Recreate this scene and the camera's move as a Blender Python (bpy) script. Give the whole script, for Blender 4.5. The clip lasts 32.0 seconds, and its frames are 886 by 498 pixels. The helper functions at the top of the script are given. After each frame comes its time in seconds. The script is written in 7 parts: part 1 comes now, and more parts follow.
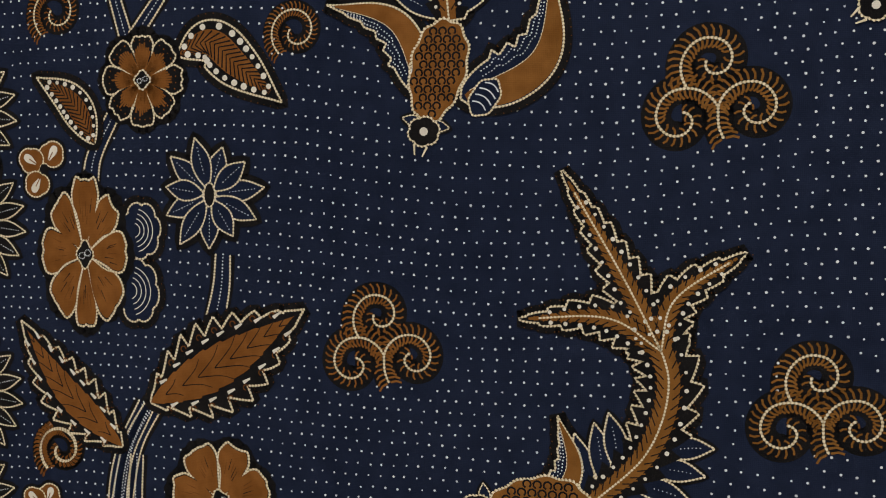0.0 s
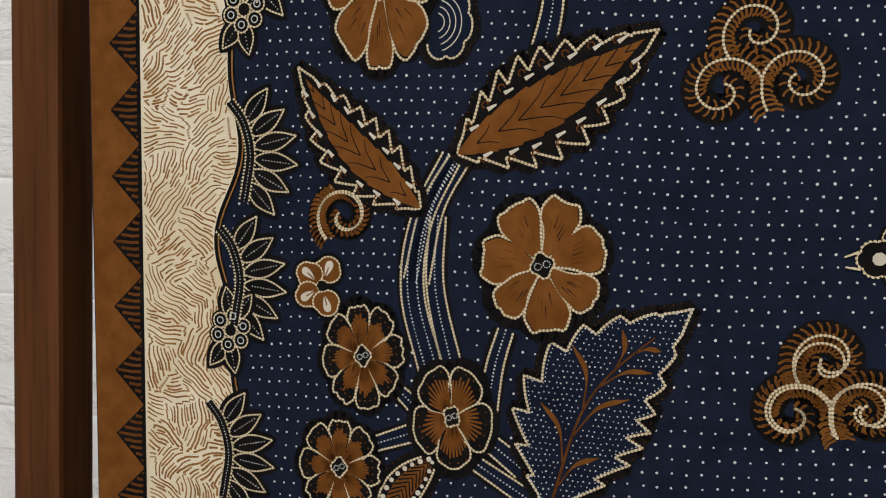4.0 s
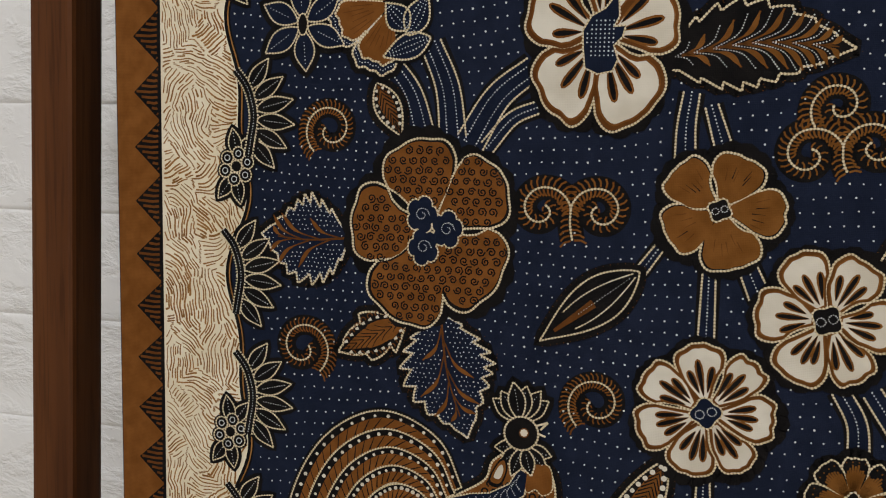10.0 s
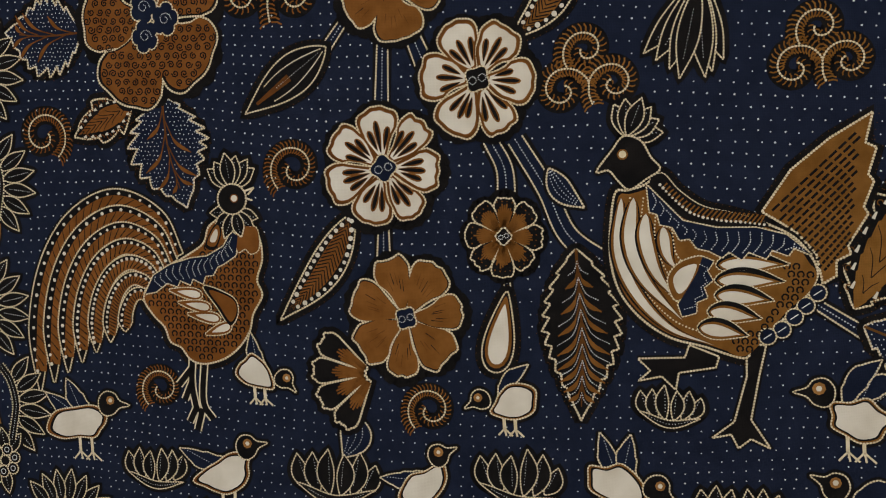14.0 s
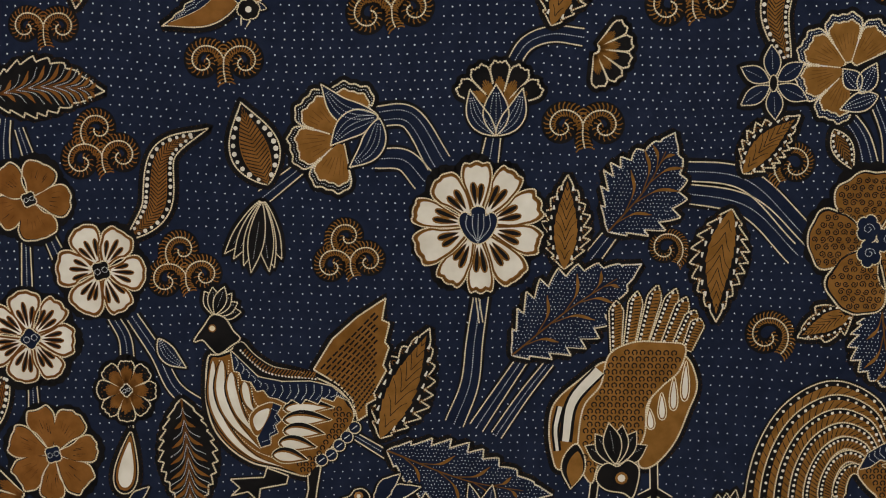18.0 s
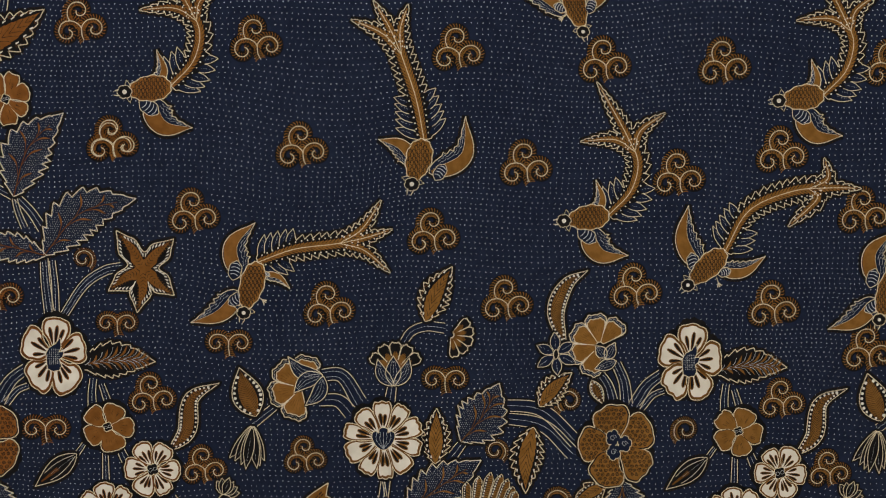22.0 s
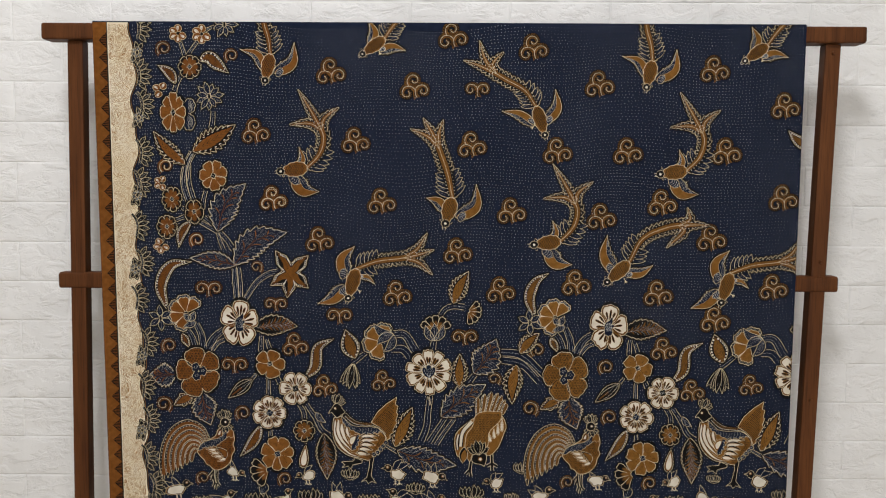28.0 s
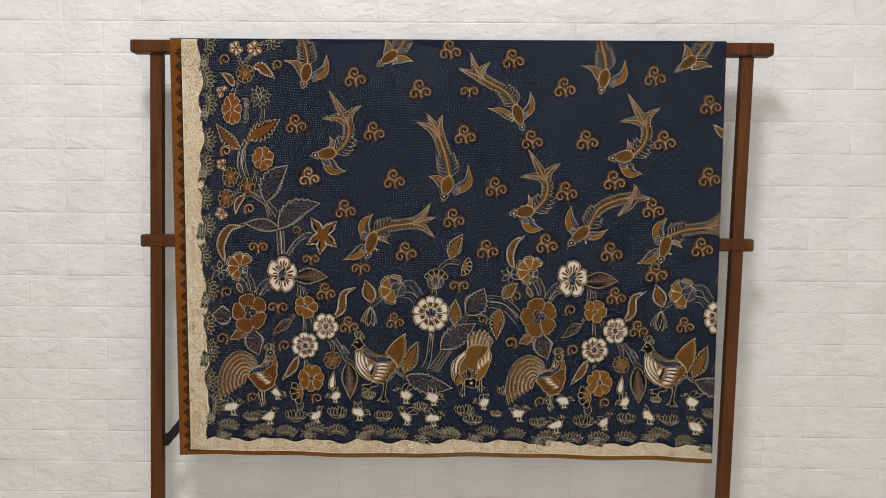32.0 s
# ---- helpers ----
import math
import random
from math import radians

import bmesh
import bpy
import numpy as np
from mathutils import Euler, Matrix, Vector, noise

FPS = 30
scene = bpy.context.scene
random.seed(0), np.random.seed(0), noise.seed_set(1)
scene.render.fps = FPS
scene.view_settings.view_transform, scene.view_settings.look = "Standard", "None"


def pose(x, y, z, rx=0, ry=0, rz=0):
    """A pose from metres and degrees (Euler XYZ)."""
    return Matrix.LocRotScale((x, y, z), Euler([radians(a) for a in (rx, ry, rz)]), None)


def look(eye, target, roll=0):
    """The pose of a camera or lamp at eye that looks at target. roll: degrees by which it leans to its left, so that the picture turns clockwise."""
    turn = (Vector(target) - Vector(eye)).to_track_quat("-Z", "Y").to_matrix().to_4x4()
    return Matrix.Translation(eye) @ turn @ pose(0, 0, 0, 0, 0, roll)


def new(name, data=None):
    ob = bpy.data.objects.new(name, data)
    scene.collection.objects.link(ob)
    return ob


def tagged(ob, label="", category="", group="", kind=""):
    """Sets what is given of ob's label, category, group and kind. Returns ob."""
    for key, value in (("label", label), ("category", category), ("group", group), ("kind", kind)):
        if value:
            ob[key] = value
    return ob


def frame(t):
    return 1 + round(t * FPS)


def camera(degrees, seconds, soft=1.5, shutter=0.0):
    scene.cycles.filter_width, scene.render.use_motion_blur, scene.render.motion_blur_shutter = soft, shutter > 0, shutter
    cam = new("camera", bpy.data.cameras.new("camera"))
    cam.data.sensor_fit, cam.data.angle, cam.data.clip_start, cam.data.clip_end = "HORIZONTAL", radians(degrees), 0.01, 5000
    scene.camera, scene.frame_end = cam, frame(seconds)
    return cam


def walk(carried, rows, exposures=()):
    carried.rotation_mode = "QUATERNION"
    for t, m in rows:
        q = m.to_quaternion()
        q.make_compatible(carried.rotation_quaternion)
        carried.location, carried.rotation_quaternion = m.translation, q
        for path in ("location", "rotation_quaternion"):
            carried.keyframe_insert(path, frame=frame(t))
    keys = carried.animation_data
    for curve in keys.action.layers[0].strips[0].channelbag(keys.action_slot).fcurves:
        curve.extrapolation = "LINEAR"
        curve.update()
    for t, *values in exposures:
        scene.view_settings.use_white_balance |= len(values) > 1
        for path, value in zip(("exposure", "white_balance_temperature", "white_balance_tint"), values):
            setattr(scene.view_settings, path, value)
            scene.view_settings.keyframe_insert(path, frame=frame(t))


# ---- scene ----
# The camera and its walk: a hand-held glide down the cloth's edge, along its foot, then back until the whole rack shows.
cam = camera(55.0, 32.0, soft=1.1)
PATH = [
    (0, (-0.2408, -0.3501, 1.3784), (-0.4714, 0.6206, 1.3114), 1.02),
    (0.5, (-0.2732, -0.3517, 1.3748), (-0.5100, 0.6175, 1.3065), 1.07),
    (1, (-0.3026, -0.3513, 1.3711), (-0.5461, 0.6163, 1.3033), 1.07),
    (1.5, (-0.3217, -0.3462, 1.3632), (-0.5681, 0.6205, 1.2947), 1.05),
    (2, (-0.3439, -0.3417, 1.3582), (-0.5944, 0.6240, 1.2893), 1.09),
    (2.5, (-0.3628, -0.3402, 1.3462), (-0.6174, 0.6242, 1.2750), 1.07),
    (4.5, (-0.3779, -0.3320, 1.2367), (-0.6384, 0.6297, 1.1507), 1.54),
    (5, (-0.3697, -0.3339, 1.2076), (-0.6272, 0.6285, 1.1205), 1.50),
    (5.5, (-0.3611, -0.3436, 1.1817), (-0.6178, 0.6189, 1.0938), 1.50),
    (6, (-0.3541, -0.3519, 1.1468), (-0.6109, 0.6102, 1.0546), 1.59),
    (6.5, (-0.3561, -0.3576, 1.1140), (-0.6126, 0.6045, 1.0216), 1.55),
    (7, (-0.3572, -0.3585, 1.0854), (-0.6097, 0.6048, 0.9940), 1.54),
    (7.5, (-0.3546, -0.3599, 1.0509), (-0.6068, 0.6033, 0.9572), 1.59),
    (8, (-0.3501, -0.3622, 1.0144), (-0.6056, 0.5999, 0.9193), 1.67),
    (8.5, (-0.3383, -0.3648, 0.9913), (-0.5897, 0.5984, 0.8970), 1.60),
    (9, (-0.3398, -0.3737, 0.9698), (-0.5898, 0.5898, 0.8742), 1.58),
    (9.5, (-0.3483, -0.3844, 0.9446), (-0.5978, 0.5792, 0.8488), 1.69),
    (10, (-0.3538, -0.3898, 0.9089), (-0.5997, 0.5752, 0.8179), 1.64),
    (10.5, (-0.3468, -0.3967, 0.8813), (-0.5877, 0.5703, 0.7990), 1.61),
    (11, (-0.3304, -0.3972, 0.8458), (-0.5647, 0.5720, 0.7698), 1.59),
    (11.5, (-0.3230, -0.3921, 0.8187), (-0.5567, 0.5777, 0.7486), 1.56),
    (12, (-0.3060, -0.3926, 0.7940), (-0.5352, 0.5785, 0.7280), 1.58),
    (12.5, (-0.2862, -0.3964, 0.7884), (-0.5079, 0.5768, 0.7275), 1.55),
    (13, (-0.2641, -0.4019, 0.7904), (-0.4748, 0.5739, 0.7318), 1.45),
    (13.5, (-0.2419, -0.4129, 0.7903), (-0.4387, 0.5656, 0.7295), 1.37),
    (15.5, (-0.1527, -0.4456, 0.8436), (-0.2753, 0.5429, 0.7556), 1.26),
    (16, (-0.1283, -0.4484, 0.8620), (-0.2226, 0.5441, 0.7840), 1.09),
    (16.5, (-0.0978, -0.4586, 0.8638), (-0.1662, 0.5360, 0.7858), 1.06),
    (17, (-0.0803, -0.4839, 0.8739), (-0.1332, 0.5116, 0.7964), 0.90),
    (17.5, (-0.0665, -0.5078, 0.8868), (-0.1084, 0.4885, 0.8108), 0.72),
    (18, (-0.0469, -0.5402, 0.9060), (-0.0762, 0.4568, 0.8345), 0.72),
    (18.5, (-0.0396, -0.5743, 0.9217), (-0.0608, 0.4229, 0.8500), 0.66),
    (19, (-0.0307, -0.6117, 0.9430), (-0.0420, 0.3856, 0.8712), 0.60),
    (19.5, (-0.0237, -0.6424, 0.9676), (-0.0294, 0.3549, 0.8937), 0.57),
    (20, (-0.0007, -0.6772, 1.0091), (0.0035, 0.3201, 0.9353), 0.61),
    (20.5, (0.0126, -0.7186, 1.0513), (0.0260, 0.2785, 0.9772), 0.60),
    (21, (0.0098, -0.7632, 1.0886), (0.0287, 0.2341, 1.0165), 0.57),
    (21.5, (0.0031, -0.8204, 1.1226), (0.0258, 0.1774, 1.0597), 0.53),
    (22, (-0.0023, -0.8882, 1.1379), (0.0236, 0.1097, 1.0776), 0.46),
    (22.5, (-0.0033, -0.9451, 1.1504), (0.0286, 0.0529, 1.0944), 0.39),
    (23, (-0.0008, -0.9995, 1.1601), (0.0330, -0.0014, 1.1081), 0.32),
    (23.5, (0.0049, -1.0479, 1.1632), (0.0378, -0.0498, 1.1105), 0.27),
    (24, (0.0178, -1.0981, 1.1694), (0.0529, -0.1001, 1.1173), 0.42),
    (24.5, (0.0268, -1.1630, 1.1745), (0.0656, -0.1653, 1.1186), 0.54),
    (26.5, (0.0153, -1.3635, 1.2518), (0.0245, -0.3666, 1.1726), 0.40),
    (27, (-0.0011, -1.4287, 1.2391), (0.0026, -0.4318, 1.1609), 0.43),
    (27.5, (-0.0097, -1.4818, 1.2291), (-0.0076, -0.4845, 1.1558), 0.37),
    (28, (-0.0124, -1.5244, 1.2181), (-0.0149, -0.5271, 1.1447), 0.31),
    (28.5, (-0.0020, -1.5687, 1.2127), (-0.0013, -0.5710, 1.1449), 0.31),
    (29, (0.0032, -1.6326, 1.1985), (0.0044, -0.6349, 1.1299), 0.40),
    (29.5, (-0.0053, -1.6927, 1.1880), (-0.0139, -0.6949, 1.1224), 0.47),
    (30, (-0.0094, -1.7455, 1.1776), (-0.0206, -0.7477, 1.1126), 0.42),
    (30.5, (-0.0089, -1.7892, 1.1681), (-0.0200, -0.7913, 1.1049), 0.45),
    (31, (-0.0052, -1.8407, 1.1563), (-0.0138, -0.8428, 1.0919), 0.43),
    (31.5, (-0.0058, -1.8953, 1.1508), (-0.0230, -0.8973, 1.0897), 0.44),
    (32, (0.0064, -1.9489, 1.1465), (-0.0039, -0.9507, 1.0875), 0.43),
]
walk(cam, [(t, look(eye, target, roll)) for t, eye, target, roll in PATH], exposures=[
    (0.0, -0.02), (5.0, -0.02), (12.0, -0.04), (16.0, 0.06), (22.0, 0.10), (24.0, 0.12), (27.0, 0.15), (32.0, 0.18),
])

# Light: a closed white room with a broad soft fill added behind the camera and one ceiling lamp before the rack, both
# out of view.
world = bpy.data.worlds.new("world")
world.use_nodes = True
world.node_tree.nodes["Background"].inputs["Color"].default_value = (0.8, 0.85, 1.0, 1)
world.node_tree.nodes["Background"].inputs["Strength"].default_value = 0.0
scene.world = world


def area_lamp(name, eye, target, power, size, colour):
    data = bpy.data.lights.new(name, "AREA")
    data.shape, data.size, data.energy, data.color = "DISK", size, power, colour
    lamp = new(name, data)
    lamp.matrix_world = look(eye, target)
    return lamp


# Added fill from the front, no fixture of the room; softens the shade under the hem.
area_lamp("front_fill", (0.5, -3.6, 1.2), (0.0, 0.0, 1.0), 27, 2.1, (1.0, 0.98, 0.965))
area_lamp("ceiling_lamp", (-0.45, -1.95, 3.35), (0.0, 0.0, 0.8), 43, 0.6, (0.985, 0.985, 1.0))


# ---- materials ----
def material(name):
    m = bpy.data.materials.new(name)
    m.use_nodes = True
    t = m.node_tree
    b = t.nodes["Principled BSDF"]
    b.inputs["Specular IOR Level"].default_value = 0.25
    return m, t.nodes, t.links, b


def noise_mix(nodes, links, scale, a, b, detail=4.0, low=0.35, high=0.65, stretch=(1, 1, 1)):
    """A colour that wanders between a and b in object space."""
    co = nodes.new("ShaderNodeNewGeometry")
    mp = nodes.new("ShaderNodeMapping")
    mp.inputs["Scale"].default_value = stretch
    links.new(co.outputs["Position"], mp.inputs["Vector"])
    n = nodes.new("ShaderNodeTexNoise")
    n.inputs["Scale"].default_value, n.inputs["Detail"].default_value = scale, detail
    links.new(mp.outputs["Vector"], n.inputs["Vector"])
    r = nodes.new("ShaderNodeMapRange")
    r.inputs["From Min"].default_value, r.inputs["From Max"].default_value = low, high
    links.new(n.outputs["Fac"], r.inputs["Value"])
    mix = nodes.new("ShaderNodeMix")
    mix.data_type = "RGBA"
    mix.inputs[6].default_value, mix.inputs[7].default_value = (*a, 1), (*b, 1)
    links.new(r.outputs["Result"], mix.inputs[0])
    return mix.outputs[2], n.outputs["Fac"], mp.outputs["Vector"]


def weave(nodes, links, b, strength=0.14):
    """The fine plain weave of the cotton, as a bump of crossed threads, with soft slubs."""
    co = nodes.new("ShaderNodeNewGeometry")
    waves = []
    for direction in ("X", "Z"):
        w = nodes.new("ShaderNodeTexWave")
        w.bands_direction = direction
        w.inputs["Scale"].default_value, w.inputs["Distortion"].default_value = 420.0, 1.5
        links.new(co.outputs["Position"], w.inputs["Vector"])
        waves.append(w)
    add = nodes.new("ShaderNodeMath")
    links.new(waves[0].outputs["Fac"], add.inputs[0])
    links.new(waves[1].outputs["Fac"], add.inputs[1])
    bump = nodes.new("ShaderNodeBump")
    bump.inputs["Strength"].default_value, bump.inputs["Distance"].default_value = strength, 0.0003
    links.new(add.outputs[0], bump.inputs["Height"])
    links.new(bump.outputs["Normal"], b.inputs["Normal"])


def dye(name, a, b, scale=60.0, rough=0.85, second=None):
    """Cotton dyed between two shades: uneven wax and dye at a fine and a broad scale."""
    m, nodes, links, bs = material(name)
    out, _, _ = noise_mix(nodes, links, scale, a, b)
    if second:
        broad, _, _ = noise_mix(nodes, links, 7.0, (1, 1, 1), second, 2.0)
        mul = nodes.new("ShaderNodeMix")
        mul.data_type, mul.blend_type = "RGBA", "MULTIPLY"
        mul.inputs[0].default_value = 1.0
        links.new(out, mul.inputs[6])
        links.new(broad, mul.inputs[7])
        out = mul.outputs[2]
    links.new(out, bs.inputs["Base Color"])
    bs.inputs["Roughness"].default_value = rough
    bs.inputs["Specular IOR Level"].default_value = 0.06
    weave(nodes, links, bs)
    return m


NAVY = dye("navy_cotton", (0.0086, 0.0124, 0.0265), (0.0123, 0.0172, 0.0356), 90.0, 0.9, (0.8, 0.82, 0.86))
INK = dye("black_dye", (0.0052, 0.0048, 0.0050), (0.0100, 0.0086, 0.0082), 70.0, 0.9)
INDIGO = dye("indigo_dye", (0.0062, 0.0094, 0.0215), (0.0094, 0.0136, 0.0295), 80.0, 0.9)
def drifting_dye(name, red_a, red_b, gold_a, gold_b):
    """A brown bath that ran redder at the border end of the cloth than along the rest."""
    m, nodes, links, bs = material(name)
    red, _, _ = noise_mix(nodes, links, 110.0, red_a, red_b)
    gold, _, _ = noise_mix(nodes, links, 110.0, gold_a, gold_b)
    geo = nodes.new("ShaderNodeNewGeometry")
    axis = nodes.new("ShaderNodeSeparateXYZ")
    links.new(geo.outputs["Position"], axis.inputs[0])
    ramp = nodes.new("ShaderNodeMapRange")
    ramp.inputs["From Min"].default_value, ramp.inputs["From Max"].default_value = -0.42, -0.08
    links.new(axis.outputs["X"], ramp.inputs["Value"])
    mix = nodes.new("ShaderNodeMix")
    mix.data_type = "RGBA"
    links.new(ramp.outputs["Result"], mix.inputs[0])
    links.new(red, mix.inputs[6])
    links.new(gold, mix.inputs[7])
    broad, _, _ = noise_mix(nodes, links, 9.0, (1, 1, 1), (0.8, 0.77, 0.72), 2.0)
    mul = nodes.new("ShaderNodeMix")
    mul.data_type, mul.blend_type = "RGBA", "MULTIPLY"
    mul.inputs[0].default_value = 1.0
    links.new(mix.outputs[2], mul.inputs[6])
    links.new(broad, mul.inputs[7])
    links.new(mul.outputs[2], bs.inputs["Base Color"])
    bs.inputs["Roughness"].default_value = 0.85
    bs.inputs["Specular IOR Level"].default_value = 0.06
    weave(nodes, links, bs)
    return m


BROWN = drifting_dye("soga_brown", (0.150, 0.054, 0.011), (0.205, 0.078, 0.018), (0.160, 0.072, 0.014), (0.222, 0.104, 0.024))
RUST = drifting_dye("rust_brown", (0.098, 0.034, 0.008), (0.140, 0.050, 0.012), (0.098, 0.042, 0.009), (0.140, 0.062, 0.015))
CREAM = dye("cream_wax_line", (0.56, 0.47, 0.300), (0.70, 0.61, 0.440), 300.0, 0.85)
WHITE = dye("white_cotton", (0.55, 0.505, 0.42), (0.67, 0.63, 0.545), 50.0, 0.85, (0.95, 0.93, 0.9))
SPOT = dye("white_spot", (0.46, 0.475, 0.49), (0.64, 0.645, 0.64), 300.0, 0.85)
BAND = dye("cream_band", (0.70, 0.62, 0.46), (0.80, 0.74, 0.60), 45.0, 0.85, (0.92, 0.88, 0.8))
OCHRE = dye("ochre_line", (0.19, 0.085, 0.022), (0.31, 0.155, 0.050), 120.0, 0.85)
GAP = dye("stained_wax_gap", (0.30, 0.220, 0.120), (0.40, 0.305, 0.180), 150.0, 0.85)


def wood_material():
    m, nodes, links, bs = material("stained_teak")
    out, fac, _ = noise_mix(nodes, links, 24.0, (0.064, 0.0205, 0.0060), (0.124, 0.0440, 0.0130), 6.0, 0.3, 0.7, (2.2, 2.2, 0.16))
    pores, pfac, _ = noise_mix(nodes, links, 160.0, (0.72, 0.7, 0.68), (1, 1, 1), 3.0, 0.36, 0.5, (2.5, 2.5, 0.1))
    mul = nodes.new("ShaderNodeMix")
    mul.data_type, mul.blend_type = "RGBA", "MULTIPLY"
    mul.inputs[0].default_value = 1.0
    links.new(out, mul.inputs[6])
    links.new(pores, mul.inputs[7])
    links.new(mul.outputs[2], bs.inputs["Base Color"])
    bs.inputs["Roughness"].default_value = 0.52
    bs.inputs["Specular IOR Level"].default_value = 0.14
    bump = nodes.new("ShaderNodeBump")
    bump.inputs["Strength"].default_value, bump.inputs["Distance"].default_value = 0.2, 0.0006
    links.new(pfac, bump.inputs["Height"])
    links.new(bump.outputs["Normal"], bs.inputs["Normal"])
    return m


def brick_material():
    """White foam panel embossed like split stone: clefts and pitted grain."""
    m, nodes, links, bs = material("white_embossed_panel")
    out, _, _ = noise_mix(nodes, links, 9.0, (0.765, 0.762, 0.755), (0.825, 0.822, 0.815), 5.0)
    links.new(out, bs.inputs["Base Color"])
    bs.inputs["Roughness"].default_value = 0.5
    bs.inputs["Specular IOR Level"].default_value = 0.35
    info = nodes.new("ShaderNodeObjectInfo")
    geo = nodes.new("ShaderNodeNewGeometry")
    shift = nodes.new("ShaderNodeVectorMath")
    shift.operation = "MULTIPLY_ADD"
    shift.inputs[1].default_value = (1, 1, 1)
    links.new(geo.outputs["Position"], shift.inputs[0])
    links.new(info.outputs["Random"], shift.inputs[2])
    tilt = nodes.new("ShaderNodeMapping")
    tilt.inputs["Rotation"].default_value, tilt.inputs["Scale"].default_value = (0, 0.45, 0), (0.75, 1.0, 1.35)
    links.new(shift.outputs[0], tilt.inputs["Vector"])
    slab = nodes.new("ShaderNodeTexNoise")
    slab.inputs["Scale"].default_value, slab.inputs["Detail"].default_value = 24.0, 6.0
    slab.inputs["Distortion"].default_value = 0.35
    links.new(tilt.outputs["Vector"], slab.inputs["Vector"])
    slab.inputs["Roughness"].default_value = 0.62
    ledge = nodes.new("ShaderNodeMapRange")
    ledge.interpolation_type = "SMOOTHSTEP"
    ledge.inputs["From Min"].default_value, ledge.inputs["From Max"].default_value = 0.40, 0.60
    links.new(slab.outputs["Fac"], ledge.inputs["Value"])
    fine = nodes.new("ShaderNodeTexNoise")
    fine.inputs["Scale"].default_value, fine.inputs["Detail"].default_value = 70.0, 6.0
    links.new(shift.outputs[0], fine.inputs["Vector"])
    mixh = nodes.new("ShaderNodeMath")
    mixh.operation = "MULTIPLY_ADD"
    mixh.inputs[1].default_value = 0.45
    links.new(fine.outputs["Fac"], mixh.inputs[0])
    links.new(ledge.outputs["Result"], mixh.inputs[2])
    bump = nodes.new("ShaderNodeBump")
    bump.inputs["Strength"].default_value, bump.inputs["Distance"].default_value = 0.60, 0.0024
    links.new(mixh.outputs[0], bump.inputs["Height"])
    links.new(bump.outputs["Normal"], bs.inputs["Normal"])
    return m


def paint(name, a, b, rough=0.6):
    m, nodes, links, bs = material(name)
    out, fac, _ = noise_mix(nodes, links, 14.0, a, b, 5.0)
    links.new(out, bs.inputs["Base Color"])
    bs.inputs["Roughness"].default_value = rough
    bump = nodes.new("ShaderNodeBump")
    bump.inputs["Strength"].default_value, bump.inputs["Distance"].default_value = 0.08, 0.002
    links.new(fac, bump.inputs["Height"])
    links.new(bump.outputs["Normal"], bs.inputs["Normal"])
    return m


WOOD = wood_material()
PANEL = brick_material()
PLASTER = paint("white_plaster", (0.74, 0.73, 0.71), (0.80, 0.79, 0.77))
TILE = paint("pale_floor", (0.47, 0.41, 0.32), (0.56, 0.49, 0.39), 0.35)
BLACK_TAPE = paint("black_webbing", (0.010, 0.010, 0.011), (0.022, 0.022, 0.024), 0.7)


# ---- mesh helpers ----
def mesh_object(name, bm, mat, parent=None, label=""):
    data = bpy.data.meshes.new(name)
    bm.to_mesh(data)
    bm.free()
    data.materials.append(mat)
    ob = new(name, data)
    if parent:
        ob.parent = parent
    if label:
        tagged(ob, label)
    return ob


def part(name, bm, mat, parent, label=""):
    return mesh_object(name, bm, mat, parent, label)


def box(bm, lo, hi, bevel=0.0, segments=2):
    made = bmesh.ops.create_cube(bm, size=1.0)["verts"]
    for v in made:
        for k in range(3):
            v.co[k] = lo[k] if v.co[k] < 0 else hi[k]
    if bevel:
        edges = list({e for v in made for e in v.link_edges})
        bmesh.ops.bevel(bm, geom=edges, offset=bevel, segments=segments, affect="EDGES", profile=0.6)
    return bm


# ---- the room ----
WALL_Y = 0.135


def room_slab(name, lo, hi, mat, label):
    bm = bmesh.new()
    box(bm, lo, hi)
    return tagged(mesh_object(name, bm, mat), label, name.split("_")[0], kind="structure")


wall_back = room_slab("wall_back", (-2.6, WALL_Y + 0.006, 0), (2.6, WALL_Y + 0.12, 3.7), PANEL, "white wall clad in embossed foam brick panels")
room_slab("wall_front", (-2.6, -3.9, 0), (2.6, -3.8, 3.7), PLASTER, "plain white plastered room wall")
room_slab("wall_left", (-2.7, -3.8, 0), (-2.6, WALL_Y + 0.12, 3.7), PLASTER, "plain white plastered room wall")
room_slab("wall_right", (2.6, -3.8, 0), (2.7, WALL_Y + 0.12, 3.7), PLASTER, "plain white plastered room wall")
room_slab("floor", (-2.7, -3.9, -0.1), (2.7, WALL_Y + 0.12, 0), TILE, "pale smooth floor under the wooden rack")
room_slab("ceiling", (-2.7, -3.9, 3.7), (2.7, WALL_Y + 0.12, 3.8), PLASTER, "plain white painted ceiling")


# ---- the rack ----
def rack_beam(bm, a, b, w, d, bevel=0.003):
    """A squared beam from a to b; w across in x or z, d in depth."""
    a, b = Vector(a), Vector(b)
    length = (b - a).length
    box(bm, (-w / 2, -d / 2, 0), (w / 2, d / 2, length), bevel)
    turn = (b - a).to_track_quat("Z", "Y").to_matrix().to_4x4()
    bmesh.ops.transform(bm, matrix=Matrix.Translation(a) @ turn, verts=bm.verts)
    return bm


